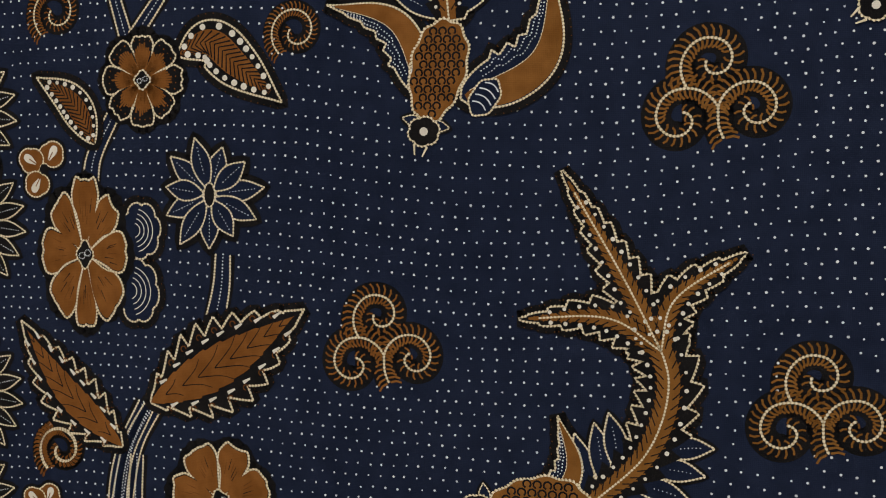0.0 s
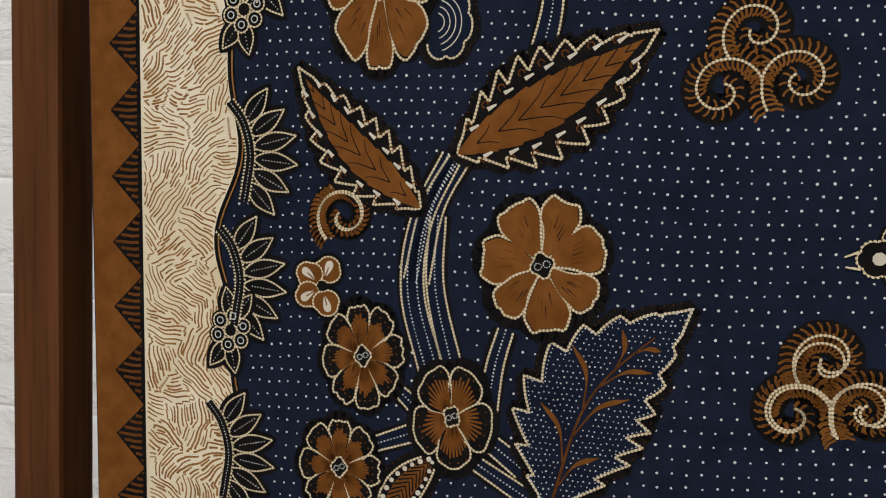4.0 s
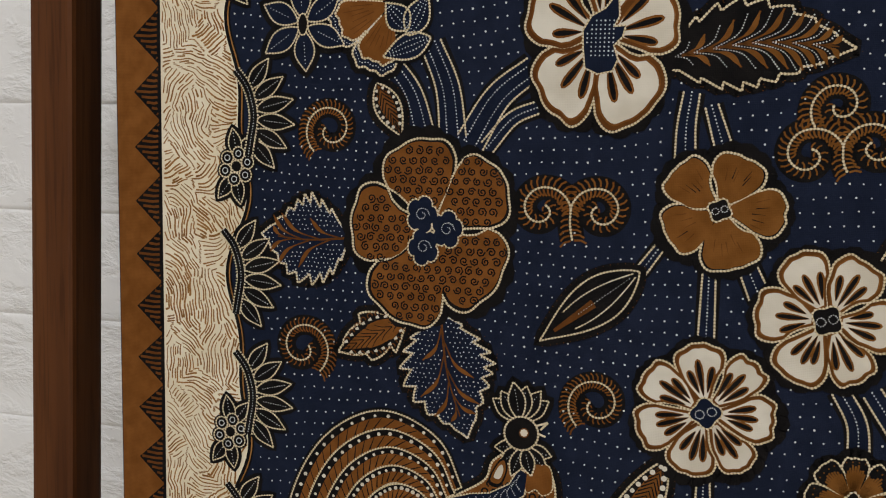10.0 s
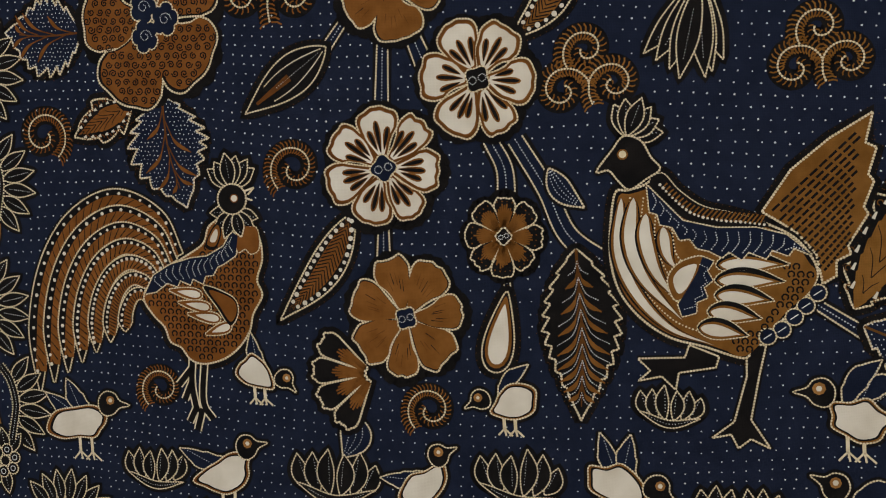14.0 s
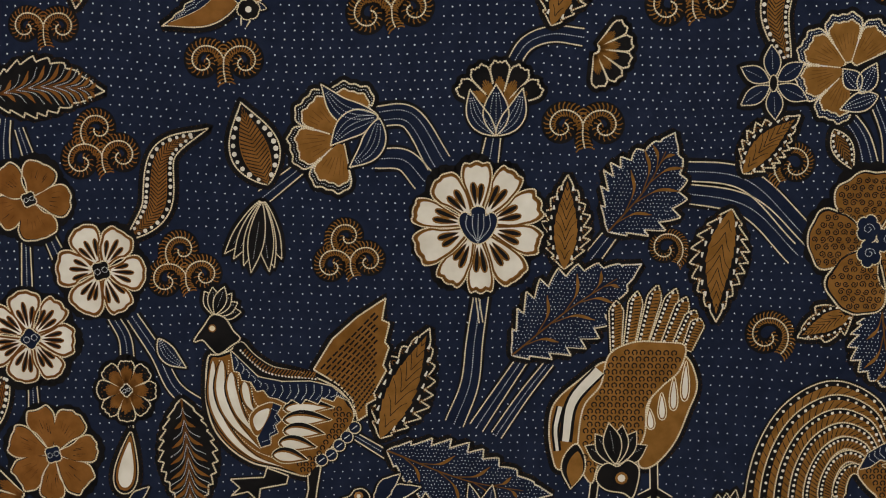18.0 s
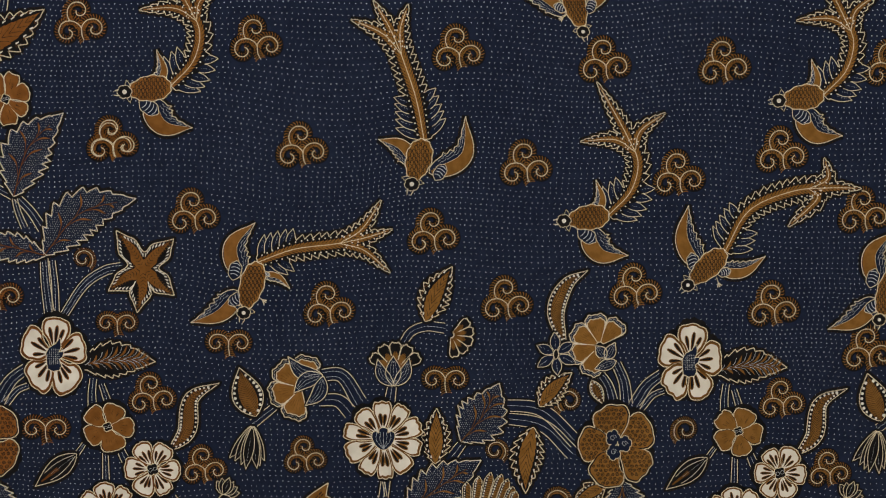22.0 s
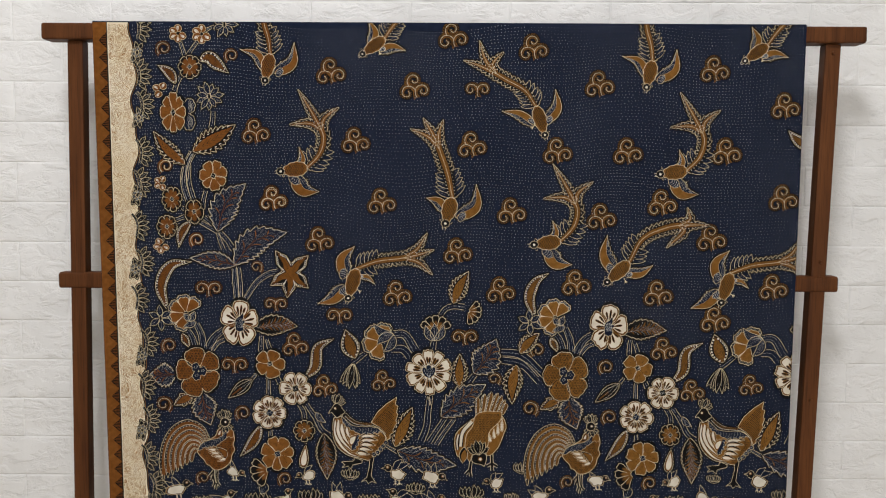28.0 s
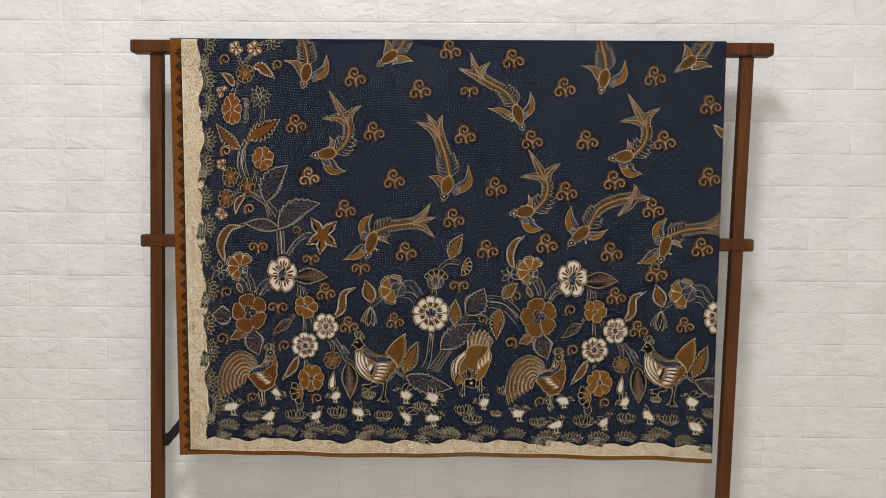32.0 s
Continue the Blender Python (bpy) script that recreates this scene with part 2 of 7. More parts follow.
def build_rack():
    rack = tagged(new("cloth_rack"), "dark stained wooden cloth rack standing before the white wall", "rack")
    rack.location = (0, 0.008, 0)

    def add(name, bm, label=""):
        bmesh.ops.translate(bm, vec=(0, -0.008, 0), verts=bm.verts)
        return part(name, bm, WOOD, rack, label)

    y = 0.0260
    bm = bmesh.new()
    box(bm, (-0.730, y - 0.0235, 1.4745), (0.731, y + 0.0185, 1.5035), 0.005, 3)
    add("top_bar", bm, "rounded top bar with a smooth worn edge")
    for sx, top_x, foot_x in ((-1, -0.6745, -0.6905), (1, 0.6765, 0.6360)):
        add("post", rack_beam(bmesh.new(), (foot_x, y, 0.0), (top_x, y, 1.4743), 0.0265, 0.0275))
    bm = bmesh.new()
    box(bm, (-0.715, y - 0.0160, 1.0300), (0.701, y + 0.0160, 1.0592), 0.006, 3)
    add("middle_rail", bm, "middle rail passing through both posts")
    # wooden pegs that lock the rail and the bar
    for x, z in ((0.676, 1.458), (0.668, 1.085), (0.659, 0.83)):
        bm = bmesh.new()
        bmesh.ops.create_cone(bm, cap_ends=True, segments=14, radius1=0.0032, radius2=0.0028, depth=0.003)
        bmesh.ops.rotate(bm, matrix=Matrix.Rotation(radians(90), 3, "X"), verts=bm.verts)
        bmesh.ops.translate(bm, vec=(x, y - 0.0147, z), verts=bm.verts)
        add("peg", bm, "dark wooden peg")
    return rack


rack = build_rack()


# ---- the cloth: one length of cotton over the top bar ----
def left_edge(v):
    return -637.5 + (1500 - v) * 0.0135


def right_edge(v):
    return 622.0 - (1500 - v) * 0.0085


def hem(u):
    return 545.5 + 2.0 * math.sin(u * 0.011 + 0.4) + 1.0 * math.sin(u * 0.031) - 9.5 * max(0.0, (u - 480) / 140) ** 1.3


def drape(u, v):
    """How far the sheet swings from its plane, in millimetres; still at the bar, loose at the foot."""
    loose = min(1.0, max(0.0, (1495 - v) / 900))
    return loose * 1.0 * math.sin(u * 0.0062 + 0.6)


def on_cloth(u, v, h):
    """Cloth millimetres to metres; h lies towards the viewer."""
    return (u / 1000, (drape(u, v) - h * 0.28) / 1000, v / 1000)


def build_cloth():
    cloth = tagged(new("batik_cloth"), "navy batik cotton cloth with flowers and clouds, hung over the rack", "cloth")
    cloth.location = (0, 0, 1.5)
    NU, NV = 84, 66
    for name, back in (("front_sheet", 0), ("back_sheet", 1)):
        bm = bmesh.new()
        rows = []
        for j in range(NV + 1):
            row = []
            for i in range(NU + 1):
                s = i / NU
                r = j / NV
                u0 = left_edge(1000) + (right_edge(1000) - left_edge(1000)) * s
                low = hem(u0)
                v = 1504 + (low - 1504) * r
                u = left_edge(v) + (right_edge(v) - left_edge(v)) * s
                if back:
                    u += 5.0 * (1 - s) * (1 - r) - 3.0 * (1 - s)
                    v = 1504 + (low + 4.0 - 1504) * r
                    row.append(bm.verts.new((u / 1000, 0.0470 + 0.001 * math.sin(u * 0.013) * r, v / 1000)))
                else:
                    row.append(bm.verts.new(on_cloth(u, v, 0)))
            rows.append(row)
        if not back:
            # the fold over the bar
            for k in range(1, 7):
                a = math.pi * k / 6
                row = []
                for i in range(NU + 1):
                    x = rows[0][i].co.x if k == 1 else top[i].co.x
                    row.append(bm.verts.new((x, 0.0235 - 0.0235 * math.cos(a), 1.504 + 0.0045 * math.sin(a))))
                if k == 1:
                    top = rows[0]
                prev = top if k == 1 else last
                for i in range(NU):
                    bm.faces.new((prev[i], prev[i + 1], row[i + 1], row[i]))
                last = row
        for j in range(NV):
            for i in range(NU):
                bm.faces.new((rows[j][i], rows[j + 1][i], rows[j + 1][i + 1], rows[j][i + 1]))
        for f in bm.faces:
            f.smooth = True
        bmesh.ops.recalc_face_normals(bm, faces=bm.faces)
        bmesh.ops.translate(bm, vec=(0, 0, -1.5), verts=bm.verts)
        part(name, bm, NAVY if not back else BROWN, cloth)
    return cloth


cloth = build_cloth()


def build_strap():
    """A short black webbing strap that ties the cloth's lower corner back to the post."""
    strap = tagged(new("webbing_strap"), "short black webbing strap tied between the post and the cloth", "strap")
    strap.location = (-0.660, 0.036, 0.57)
    bm = bmesh.new()
    box(bm, (-0.004, -0.004, -0.010), (0.030, 0.003, 0.022), 0.002)
    for v in bm.verts:
        v.co.z += v.co.x * 1.2
    part("band", bm, BLACK_TAPE, strap, "folded black webbing band")
    bm = bmesh.new()
    box(bm, (-0.018, -0.006, -0.014), (-0.0035, 0.004, 0.016), 0.003)
    part("knot", bm, BLACK_TAPE, strap, "knotted end round the post")


build_strap()


# ---- the batik print: every motif is a thin layer of wax line and dye on the front sheet ----
TAU = 2 * math.pi
SHIFT = [0.0, 0.0]
CELL = 1.5
MASK_U, MASK_V = -660.0, 520.0
MASK = np.zeros((700, 900), dtype=bool)
MATS = [NAVY, INK, INDIGO, BROWN, RUST, CREAM, WHITE, SPOT, BAND, OCHRE, GAP]
INDEX = {"navy": 0, "ink": 1, "indigo": 2, "brown": 3, "rust": 4, "cream": 5, "white": 6, "spot": 7, "band": 8, "ochre": 9, "gap": 10}
GROUND, HALO, EDGE, FILL, INNER, DETAIL, LINE, BEAD = 0.10, 0.22, 0.34, 0.46, 0.60, 0.74, 0.88, 1.0


def lerp(a, b, s):
    return (a[0] + (b[0] - a[0]) * s, a[1] + (b[1] - a[1]) * s)


def away(a, b):
    return math.hypot(b[0] - a[0], b[1] - a[1])


def heading(a, b):
    return math.atan2(b[1] - a[1], b[0] - a[0])


def glide(points, step=1.4, closed=False):
    """A smooth line through the points, sampled about every step millimetres."""
    p = list(points)
    n = len(p)
    out = []
    for i in range(n if closed else n - 1):
        p1, p2 = p[i], p[(i + 1) % n]
        p0 = p[i - 1] if (i or closed) else (2 * p1[0] - p2[0], 2 * p1[1] - p2[1])
        p3 = p[(i + 2) % n] if (closed or i + 2 < n) else (2 * p2[0] - p1[0], 2 * p2[1] - p1[1])
        k = max(2, int(away(p1, p2) / step))
        for j in range(k):
            t = j / k
            c = [0.5 * (2 * p1[d] + (p2[d] - p0[d]) * t + (2 * p0[d] - 5 * p1[d] + 4 * p2[d] - p3[d]) * t * t
                        + (3 * p1[d] - p0[d] - 3 * p2[d] + p3[d]) * t ** 3) for d in (0, 1)]
            out.append((c[0], c[1]))
    if not closed:
        out.append(p[-1])
    return out


def along(line, count):
    """count + 1 points at even lengths along a line."""
    a = np.array(line)
    d = np.concatenate([[0], np.cumsum(np.hypot(*np.diff(a, axis=0).T))])
    s = np.linspace(0, d[-1], count + 1)
    return list(zip(np.interp(s, d, a[:, 0]), np.interp(s, d, a[:, 1])))


def normals(line, closed=False):
    a = np.array(line, dtype=float)
    if closed:
        t = np.roll(a, -1, 0) - np.roll(a, 1, 0)
    else:
        t = np.gradient(a, axis=0)
    n = np.hypot(t[:, 0], t[:, 1])
    n[n < 1e-9] = 1
    return np.stack([-t[:, 1] / n, t[:, 0] / n], 1)


def inside(points, poly):
    """Which of the points lie in the polygon."""
    p = np.asarray(points, dtype=float)
    q = np.asarray(poly, dtype=float)
    r = np.roll(q, -1, 0)
    hit = np.zeros(len(p), dtype=bool)
    for (x1, y1), (x2, y2) in zip(q, r):
        if y1 == y2:
            continue
        cross = ((y1 > p[:, 1]) != (y2 > p[:, 1])) & (p[:, 0] < (x2 - x1) * (p[:, 1] - y1) / (y2 - y1) + x1)
        hit ^= cross
    return hit


def reserve(poly, grow=2.4):
    """Keep the ground's dots off a motif."""
    q = np.asarray(poly, dtype=float) + SHIFT
    i0, i1 = [int((q[:, 0].min() - grow - MASK_U) / CELL), int((q[:, 0].max() + grow - MASK_U) / CELL) + 1]
    j0, j1 = [int((q[:, 1].min() - grow - MASK_V) / CELL), int((q[:, 1].max() + grow - MASK_V) / CELL) + 1]
    i0, j0, i1, j1 = max(i0, 0), max(j0, 0), min(i1, MASK.shape[1] - 1), min(j1, MASK.shape[0] - 1)
    if i1 <= i0 or j1 <= j0:
        return
    uu, vv = np.meshgrid(np.arange(i0, i1) * CELL + MASK_U, np.arange(j0, j1) * CELL + MASK_V)
    pts = np.stack([uu.ravel(), vv.ravel()], 1)
    got = inside(pts, q)
    k = max(1, len(q) // 60)
    for c in q[::k]:
        got |= np.hypot(pts[:, 0] - c[0], pts[:, 1] - c[1]) < grow
    MASK[j0:j1, i0:i1] |= got.reshape(uu.shape)


class Motif:
    """One printed figure, gathered in cloth millimetres and laid on the sheet at the end."""

    def __init__(self, name, label="", lift=0.0):
        self.name, self.label, self.lift = name, label, lift
        self.v, self.f, self.m = [], [], []
        self.main = (self.v, self.f, self.m)
        self.pieces = []
        self.rng = random.Random(sum(map(ord, name)) + int(100 * SHIFT[0]))
        self.more = 0.0

    def piece(self, name=None, kind=""):
        """From here on, draw into a piece of its own under the figure; with no name, into the figure itself."""
        if name is None:
            self.v, self.f, self.m = self.main
        else:
            self.v, self.f, self.m = [], [], []
            self.pieces.append((name, kind, self.v, self.f, self.m))

    def verts(self, pts, h):
        n = len(self.v)
        h += self.lift
        self.v.extend((p[0], p[1], h) for p in pts)
        return n

    def fill(self, poly, mat, layer, keep=True):
        from_h = layer + self.more
        self.more += 0.0012
        n = self.verts(poly, from_h)
        from mathutils.geometry import tessellate_polygon
        for tri in tessellate_polygon([[Vector((p[0], p[1], 0)) for p in poly]]):
            self.f.append(tuple(n + k for k in tri))
            self.m.append(INDEX[mat])
        if keep:
            reserve(poly)

    def stroke(self, line, width, mat, layer, closed=False, bead=0.0, taper=0.0):
        a = np.array(line, dtype=float)
        if len(a) < 2:
            return
        if bead and mat == "cream":
            self.wax(line, width, layer, closed)
            return
        nrm = normals(a, closed)
        w = np.full(len(a), width / 2)
        if bead:
            w *= 1 + bead * np.where(np.arange(len(a)) % 2, 1.0, -1.0)
        if taper:
            w *= 1 - taper * np.linspace(0, 1, len(a))
        n = self.verts(a + nrm * w[:, None], layer)
        k = len(a)
        self.verts(a - nrm * w[:, None], layer)
        for i in range(k if closed else k - 1):
            j = (i + 1) % k
            self.f.append((n + i, n + j, n + k + j, n + k + i))
            self.m.append(INDEX[mat])

    def wax(self, line, width, layer, closed=False):
        """A wax line laid as a row of touching cream beads, stained where two beads meet."""
        pts = [tuple(p) for p in line]
        if closed:
            pts.append(pts[0])
        length = sum(away(p, q) for p, q in zip(pts, pts[1:]))
        count = 3 * max(2, round(length / 1.5))
        a = np.array(along(pts, count), dtype=float)
        if closed:
            a = a[:-1]
        k = len(a)
        nrm = normals(a, closed)
        w = width * 0.52 * np.where(np.arange(k) % 3 == 0, 0.50, 1.0)
        n = self.verts(a + nrm * w[:, None], layer)
        self.verts(a - nrm * w[:, None], layer)
        for i in range(k if closed else k - 1):
            j = (i + 1) % k
            self.f.append((n + i, n + j, n + k + j, n + k + i))
            self.m.append(INDEX["gap" if i % 3 == 2 else "cream"])

    def dots(self, points, r, mat, layer, sides=6):
        for p in points:
            rr = r * self.rng.uniform(0.82, 1.18)
            n = self.verts([(p[0] + rr * math.cos(TAU * k / sides), p[1] + rr * math.sin(TAU * k / sides)) for k in range(sides)], layer)
            self.f.append(tuple(range(n, n + sides)))
            self.m.append(INDEX[mat])

    def dotted(self, line, gap, r, mat, layer):
        a = np.array(line)
        length = np.hypot(*np.diff(a, axis=0).T).sum()
        self.dots(along(line, max(1, int(length / gap))), r, mat, layer, 5)

    def figure(self, poly, mat, width=1.05, halo=7.0, edge="cream", merge=False):
        """A closed figure: dark halo, beaded wax outline, dyed field. Figures that merge share one field."""
        if halo:
            self.stroke(poly, halo, "ink", HALO, True)
        if halo >= 7.0:
            loop = along(list(poly) + [poly[0]], max(8, int(sum(away(p, q) for p, q in zip(poly, list(poly[1:]) + [poly[0]])) / 3.1)))[:-1]
            q = np.array(loop)
            turn = np.sign(np.sum(q[:, 0] * np.roll(q[:, 1], -1) - q[:, 1] * np.roll(q[:, 0], -1)))
            self.dots(q - normals(q, True) * turn * halo * 0.42, 0.27, "rust", HALO + 0.03, 5)
        ring = along(list(poly) + [poly[0]], max(12, int(sum(away(p, q) for p, q in zip(poly, list(poly[1:]) + [poly[0]])) / 0.66)))[:-1]
        ring = ring[: len(ring) // 2 * 2]
        if merge:
            self.stroke(ring, width * 1.9, edge, EDGE, True, 0.3)
            self.fill(poly, mat, FILL)
        else:
            self.fill(poly, mat, FILL)
            self.stroke(ring, width * 1.0, edge, FILL + self.more + 0.004, True, 0.46)
            self.more += 0.006

    def laid(self, name, buffers, parent, label="", kind=""):
        verts, faces, mats = buffers
        if not faces:
            return None
        a = np.array(verts, dtype=float)
        a[:, 0] += SHIFT[0]
        a[:, 1] += SHIFT[1]
        data = bpy.data.meshes.new(name)
        data.from_pydata([(x, y, z - 1.5) for x, y, z in (on_cloth(u, v, h) for u, v, h in a)], [], faces)
        used = sorted(set(mats))
        for k in used:
            data.materials.append(MATS[k])
        slot = {k: i for i, k in enumerate(used)}
        data.polygons.foreach_set("material_index", [slot[k] for k in mats])
        data.update()
        top, right = a[:, 1].max() > 1503, (a[:, 0] > right_edge(1000) - 6).any()
        if top or right:
            bm = bmesh.new()
            bm.from_mesh(data)
            if top:
                bmesh.ops.bisect_plane(bm, geom=bm.verts[:] + bm.edges[:] + bm.faces[:], plane_co=(0, 0, 0.0042), plane_no=(0, 0, 1), clear_outer=True)
            if right:
                lo, hi = right_edge(500) / 1000 - 0.0008, right_edge(1500) / 1000 - 0.0008
                bmesh.ops.bisect_plane(bm, geom=bm.verts[:] + bm.edges[:] + bm.faces[:], plane_co=(hi, 0, 0), plane_no=Vector((1.0, 0, -(hi - lo))).normalized(), clear_outer=True)
            bm.to_mesh(data)
            bm.free()
        if len(data.polygons) == 0:
            bpy.data.meshes.remove(data)
            return None
        ob = new(name, data)
        ob.parent = parent
        return tagged(ob, label, kind=kind)

    def done(self, kind=""):
        self.piece()
        if not self.main[1]:
            self.main = self.pieces.pop(0)[2:]
        ob = self.laid(self.name, self.main, cloth, self.label, kind)
        if ob:
            for name, sort, *buffers in self.pieces:
                self.laid(name, buffers, ob, "", sort)
        return ob


# -- clouds of curls --
CURL = (1.0, 0.74, 0.57, 0.49, 0.44, 0.36, 0.17)


def curl_line(c, r0, start, turn, unit, sweep=400, profile=CURL):
    out = []
    n = 34
    for i in range(n + 1):
        s = i / n
        r = r0 * np.interp(s, np.linspace(0, 1, len(profile)), profile)
        a = radians(start + turn * sweep * s)
        out.append((c[0] + unit * r * math.cos(a), c[1] + unit * r * math.sin(a)))
    return out


def fringe(m, line, unit, middle=None):
    """Brown hairs on both sides of a curl, swept back and bowed."""
    pts = along(line, max(6, int(sum(away(a, b) for a, b in zip(line, line[1:])) / (0.086 * unit))))
    nrm = normals(pts)
    shrink = np.linspace(1.0, 0.5, len(pts))
    for k, (p, n) in enumerate(zip(pts, nrm)):
        t = (n[1], -n[0])
        for sign in (1, -1):
            inner = middle is not None and (middle[0] - p[0]) * n[0] * sign + (middle[1] - p[1]) * n[1] * sign > 0
            if inner and k % 2 and k > len(pts) * 0.6:
                continue
            long = 0.155 if inner else 0.20
            reach = long * unit * shrink[k] * m.rng.uniform(0.9, 1.1)
            a = (p[0] + sign * n[0] * 0.03 * unit, p[1] + sign * n[1] * 0.03 * unit)
            c = (a[0] + sign * n[0] * reach * 0.6 - t[0] * reach * 0.10, a[1] + sign * n[1] * reach * 0.6 - t[1] * reach * 0.10)
            b = (a[0] + sign * n[0] * reach - t[0] * reach * 0.42, a[1] + sign * n[1] * reach - t[1] * reach * 0.42)
            m.stroke([a, c, b], 0.038 * unit * (0.6 + 0.4 * shrink[k]), "brown", DETAIL)


def cloud(c, width, curls=3, flip=1, tilt=0.0):
    m = Motif("printed_cloud", "gold curled cloud motif with a dark fringe")
    unit = width / 2 * (0.93 if curls == 2 else 0.90)
    lines, middles = [], []
    if curls == 3:
        s0 = (0.0, -0.31)
        spec = [((0.55, -0.32), 0.55, 180, -1), ((-0.583, -0.49), 0.61, 17, 1), ((-0.09, 0.40), 0.566, 227, -1)]
        stem = [(0.10, -0.80), (0.02, -0.60), (0.0, -0.31)]
    elif curls == 2:
        spec = [((0.55, -0.02), 0.56, 180, -1), ((-0.55, -0.02), 0.56, 0, 1)]
        stem = [(0.05, -0.58), (0.0, -0.3), (0.0, 0.0)]
    else:
        spec = [((0.12, 0.06), 1.02, 232, -1)]
        stem = []
    ct, st = math.cos(radians(tilt)), math.sin(radians(tilt))

    def place(p):
        x, y = p[0] * flip, p[1]
        return (c[0] + unit * (x * ct - y * st), c[1] + unit * (x * st + y * ct))

    for cc, r0, a0, turn in spec:
        profile = CURL if curls > 1 else (1.0, 0.86, 0.72, 0.60, 0.50, 0.40, 0.2)
        raw = curl_line((0, 0), r0, a0, turn, 1.0, 400 if curls > 1 else 430, profile)
        lines.append([place((cc[0] + x, cc[1] + y)) for x, y in raw])
        middles.append(place(cc))
        r = 0.60 if curls > 1 else 0.84
        reserve([place((cc[0] + r * math.cos(TAU * k / 20), cc[1] + r * math.sin(TAU * k / 20))) for k in range(20)], 1.0)
    if stem:
        lines.append([place(p) for p in glide(stem, 0.05)])
        middles.append(None)
    scale = 1.0 if curls > 1 else 1.5
    for line in lines:
        m.stroke(line, 0.46 * unit * scale, "ink", HALO)
    for line, middle in zip(lines, middles):
        m.piece("curl")
        fringe(m, line, unit * scale, middle)
        length = sum(away(a, b) for a, b in zip(line, line[1:]))
        m.stroke(along(line, max(6, int(length / 0.66))), 0.026 * unit * scale + 0.42, "cream", LINE, False, 0.34)
    m.done()


# -- flowers --
def rosette(c, rx, ry, petals, rot=0.0, dent=0.22, ripple=0.025, n=None):
    n = n or petals * 22
    out = []
    for i in range(n):
        a = TAU * i / n
        lobe = abs(math.cos(petals * a / 2)) ** 0.55
        r = 1 - dent + dent * lobe + ripple * math.cos(petals * 5 * a)
        out.append((c[0] + rx * r * math.cos(a + rot), c[1] + ry * r * math.sin(a + rot)))
    return out


def ellipse_point(c, rx, ry, a, rot):
    return (c[0] + rx * math.cos(a + rot), c[1] + ry * math.sin(a + rot))


def tilted_point(c, rx, ry, a, rot):
    x, y = rx * math.cos(a), ry * math.sin(a)
    return (c[0] + x * math.cos(rot) - y * math.sin(rot), c[1] + x * math.sin(rot) + y * math.cos(rot))


def teardrop(a, b, w, n=14):
    """A closed drop from its point a to its round end b."""
    length, h = away(a, b), heading(a, b)
    out = []
    for i in range(n):
        s = TAU * i / n
        x = 0.5 - 0.5 * math.cos(s)
        y = math.sin(s) * (0.25 + 0.75 * x) * 0.5
        out.append((a[0] + length * x * math.cos(h) - w * y * math.sin(h), a[1] + length * x * math.sin(h) + w * y * math.cos(h)))
    return out


def petal_outline(c, rx, ry, mid, half, rot, inner, shoulder=0.80, ripple=0.026, lobes=3, notch=0.05, sway=0.0):
    """One petal: from the heart out to a softly scalloped rim with a dent in its middle; its sides may sway."""
    def side(sign):
        return [ellipse_point(c, rx * (inner + (shoulder - inner) * s), ry * (inner + (shoulder - inner) * s), mid + sign * half + sway * math.sin(math.pi * s), rot) for s in (0.0, 0.25, 0.5, 0.75)]

    out = side(-1)
    for i in range(25):
        s = i / 12 - 1
        r = shoulder + (1 - shoulder) * (1 - abs(s) ** 3.2) ** 0.62 + ripple * (1 - s * s) * math.cos(s * lobes * math.pi * 1.5) - notch * math.exp(-(s / 0.17) ** 2)
        out.append(ellipse_point(c, rx * r, ry * r, mid + s * half, rot))
    return out + side(1)[::-1]


def shrunk(poly, k, pull=0.5):
    """The outline drawn in towards a point between its middle and its rim."""
    x, y = sum(p[0] for p in poly) / len(poly), sum(p[1] for p in poly) / len(poly)
    return [lerp((x, y), p, k) for p in poly]


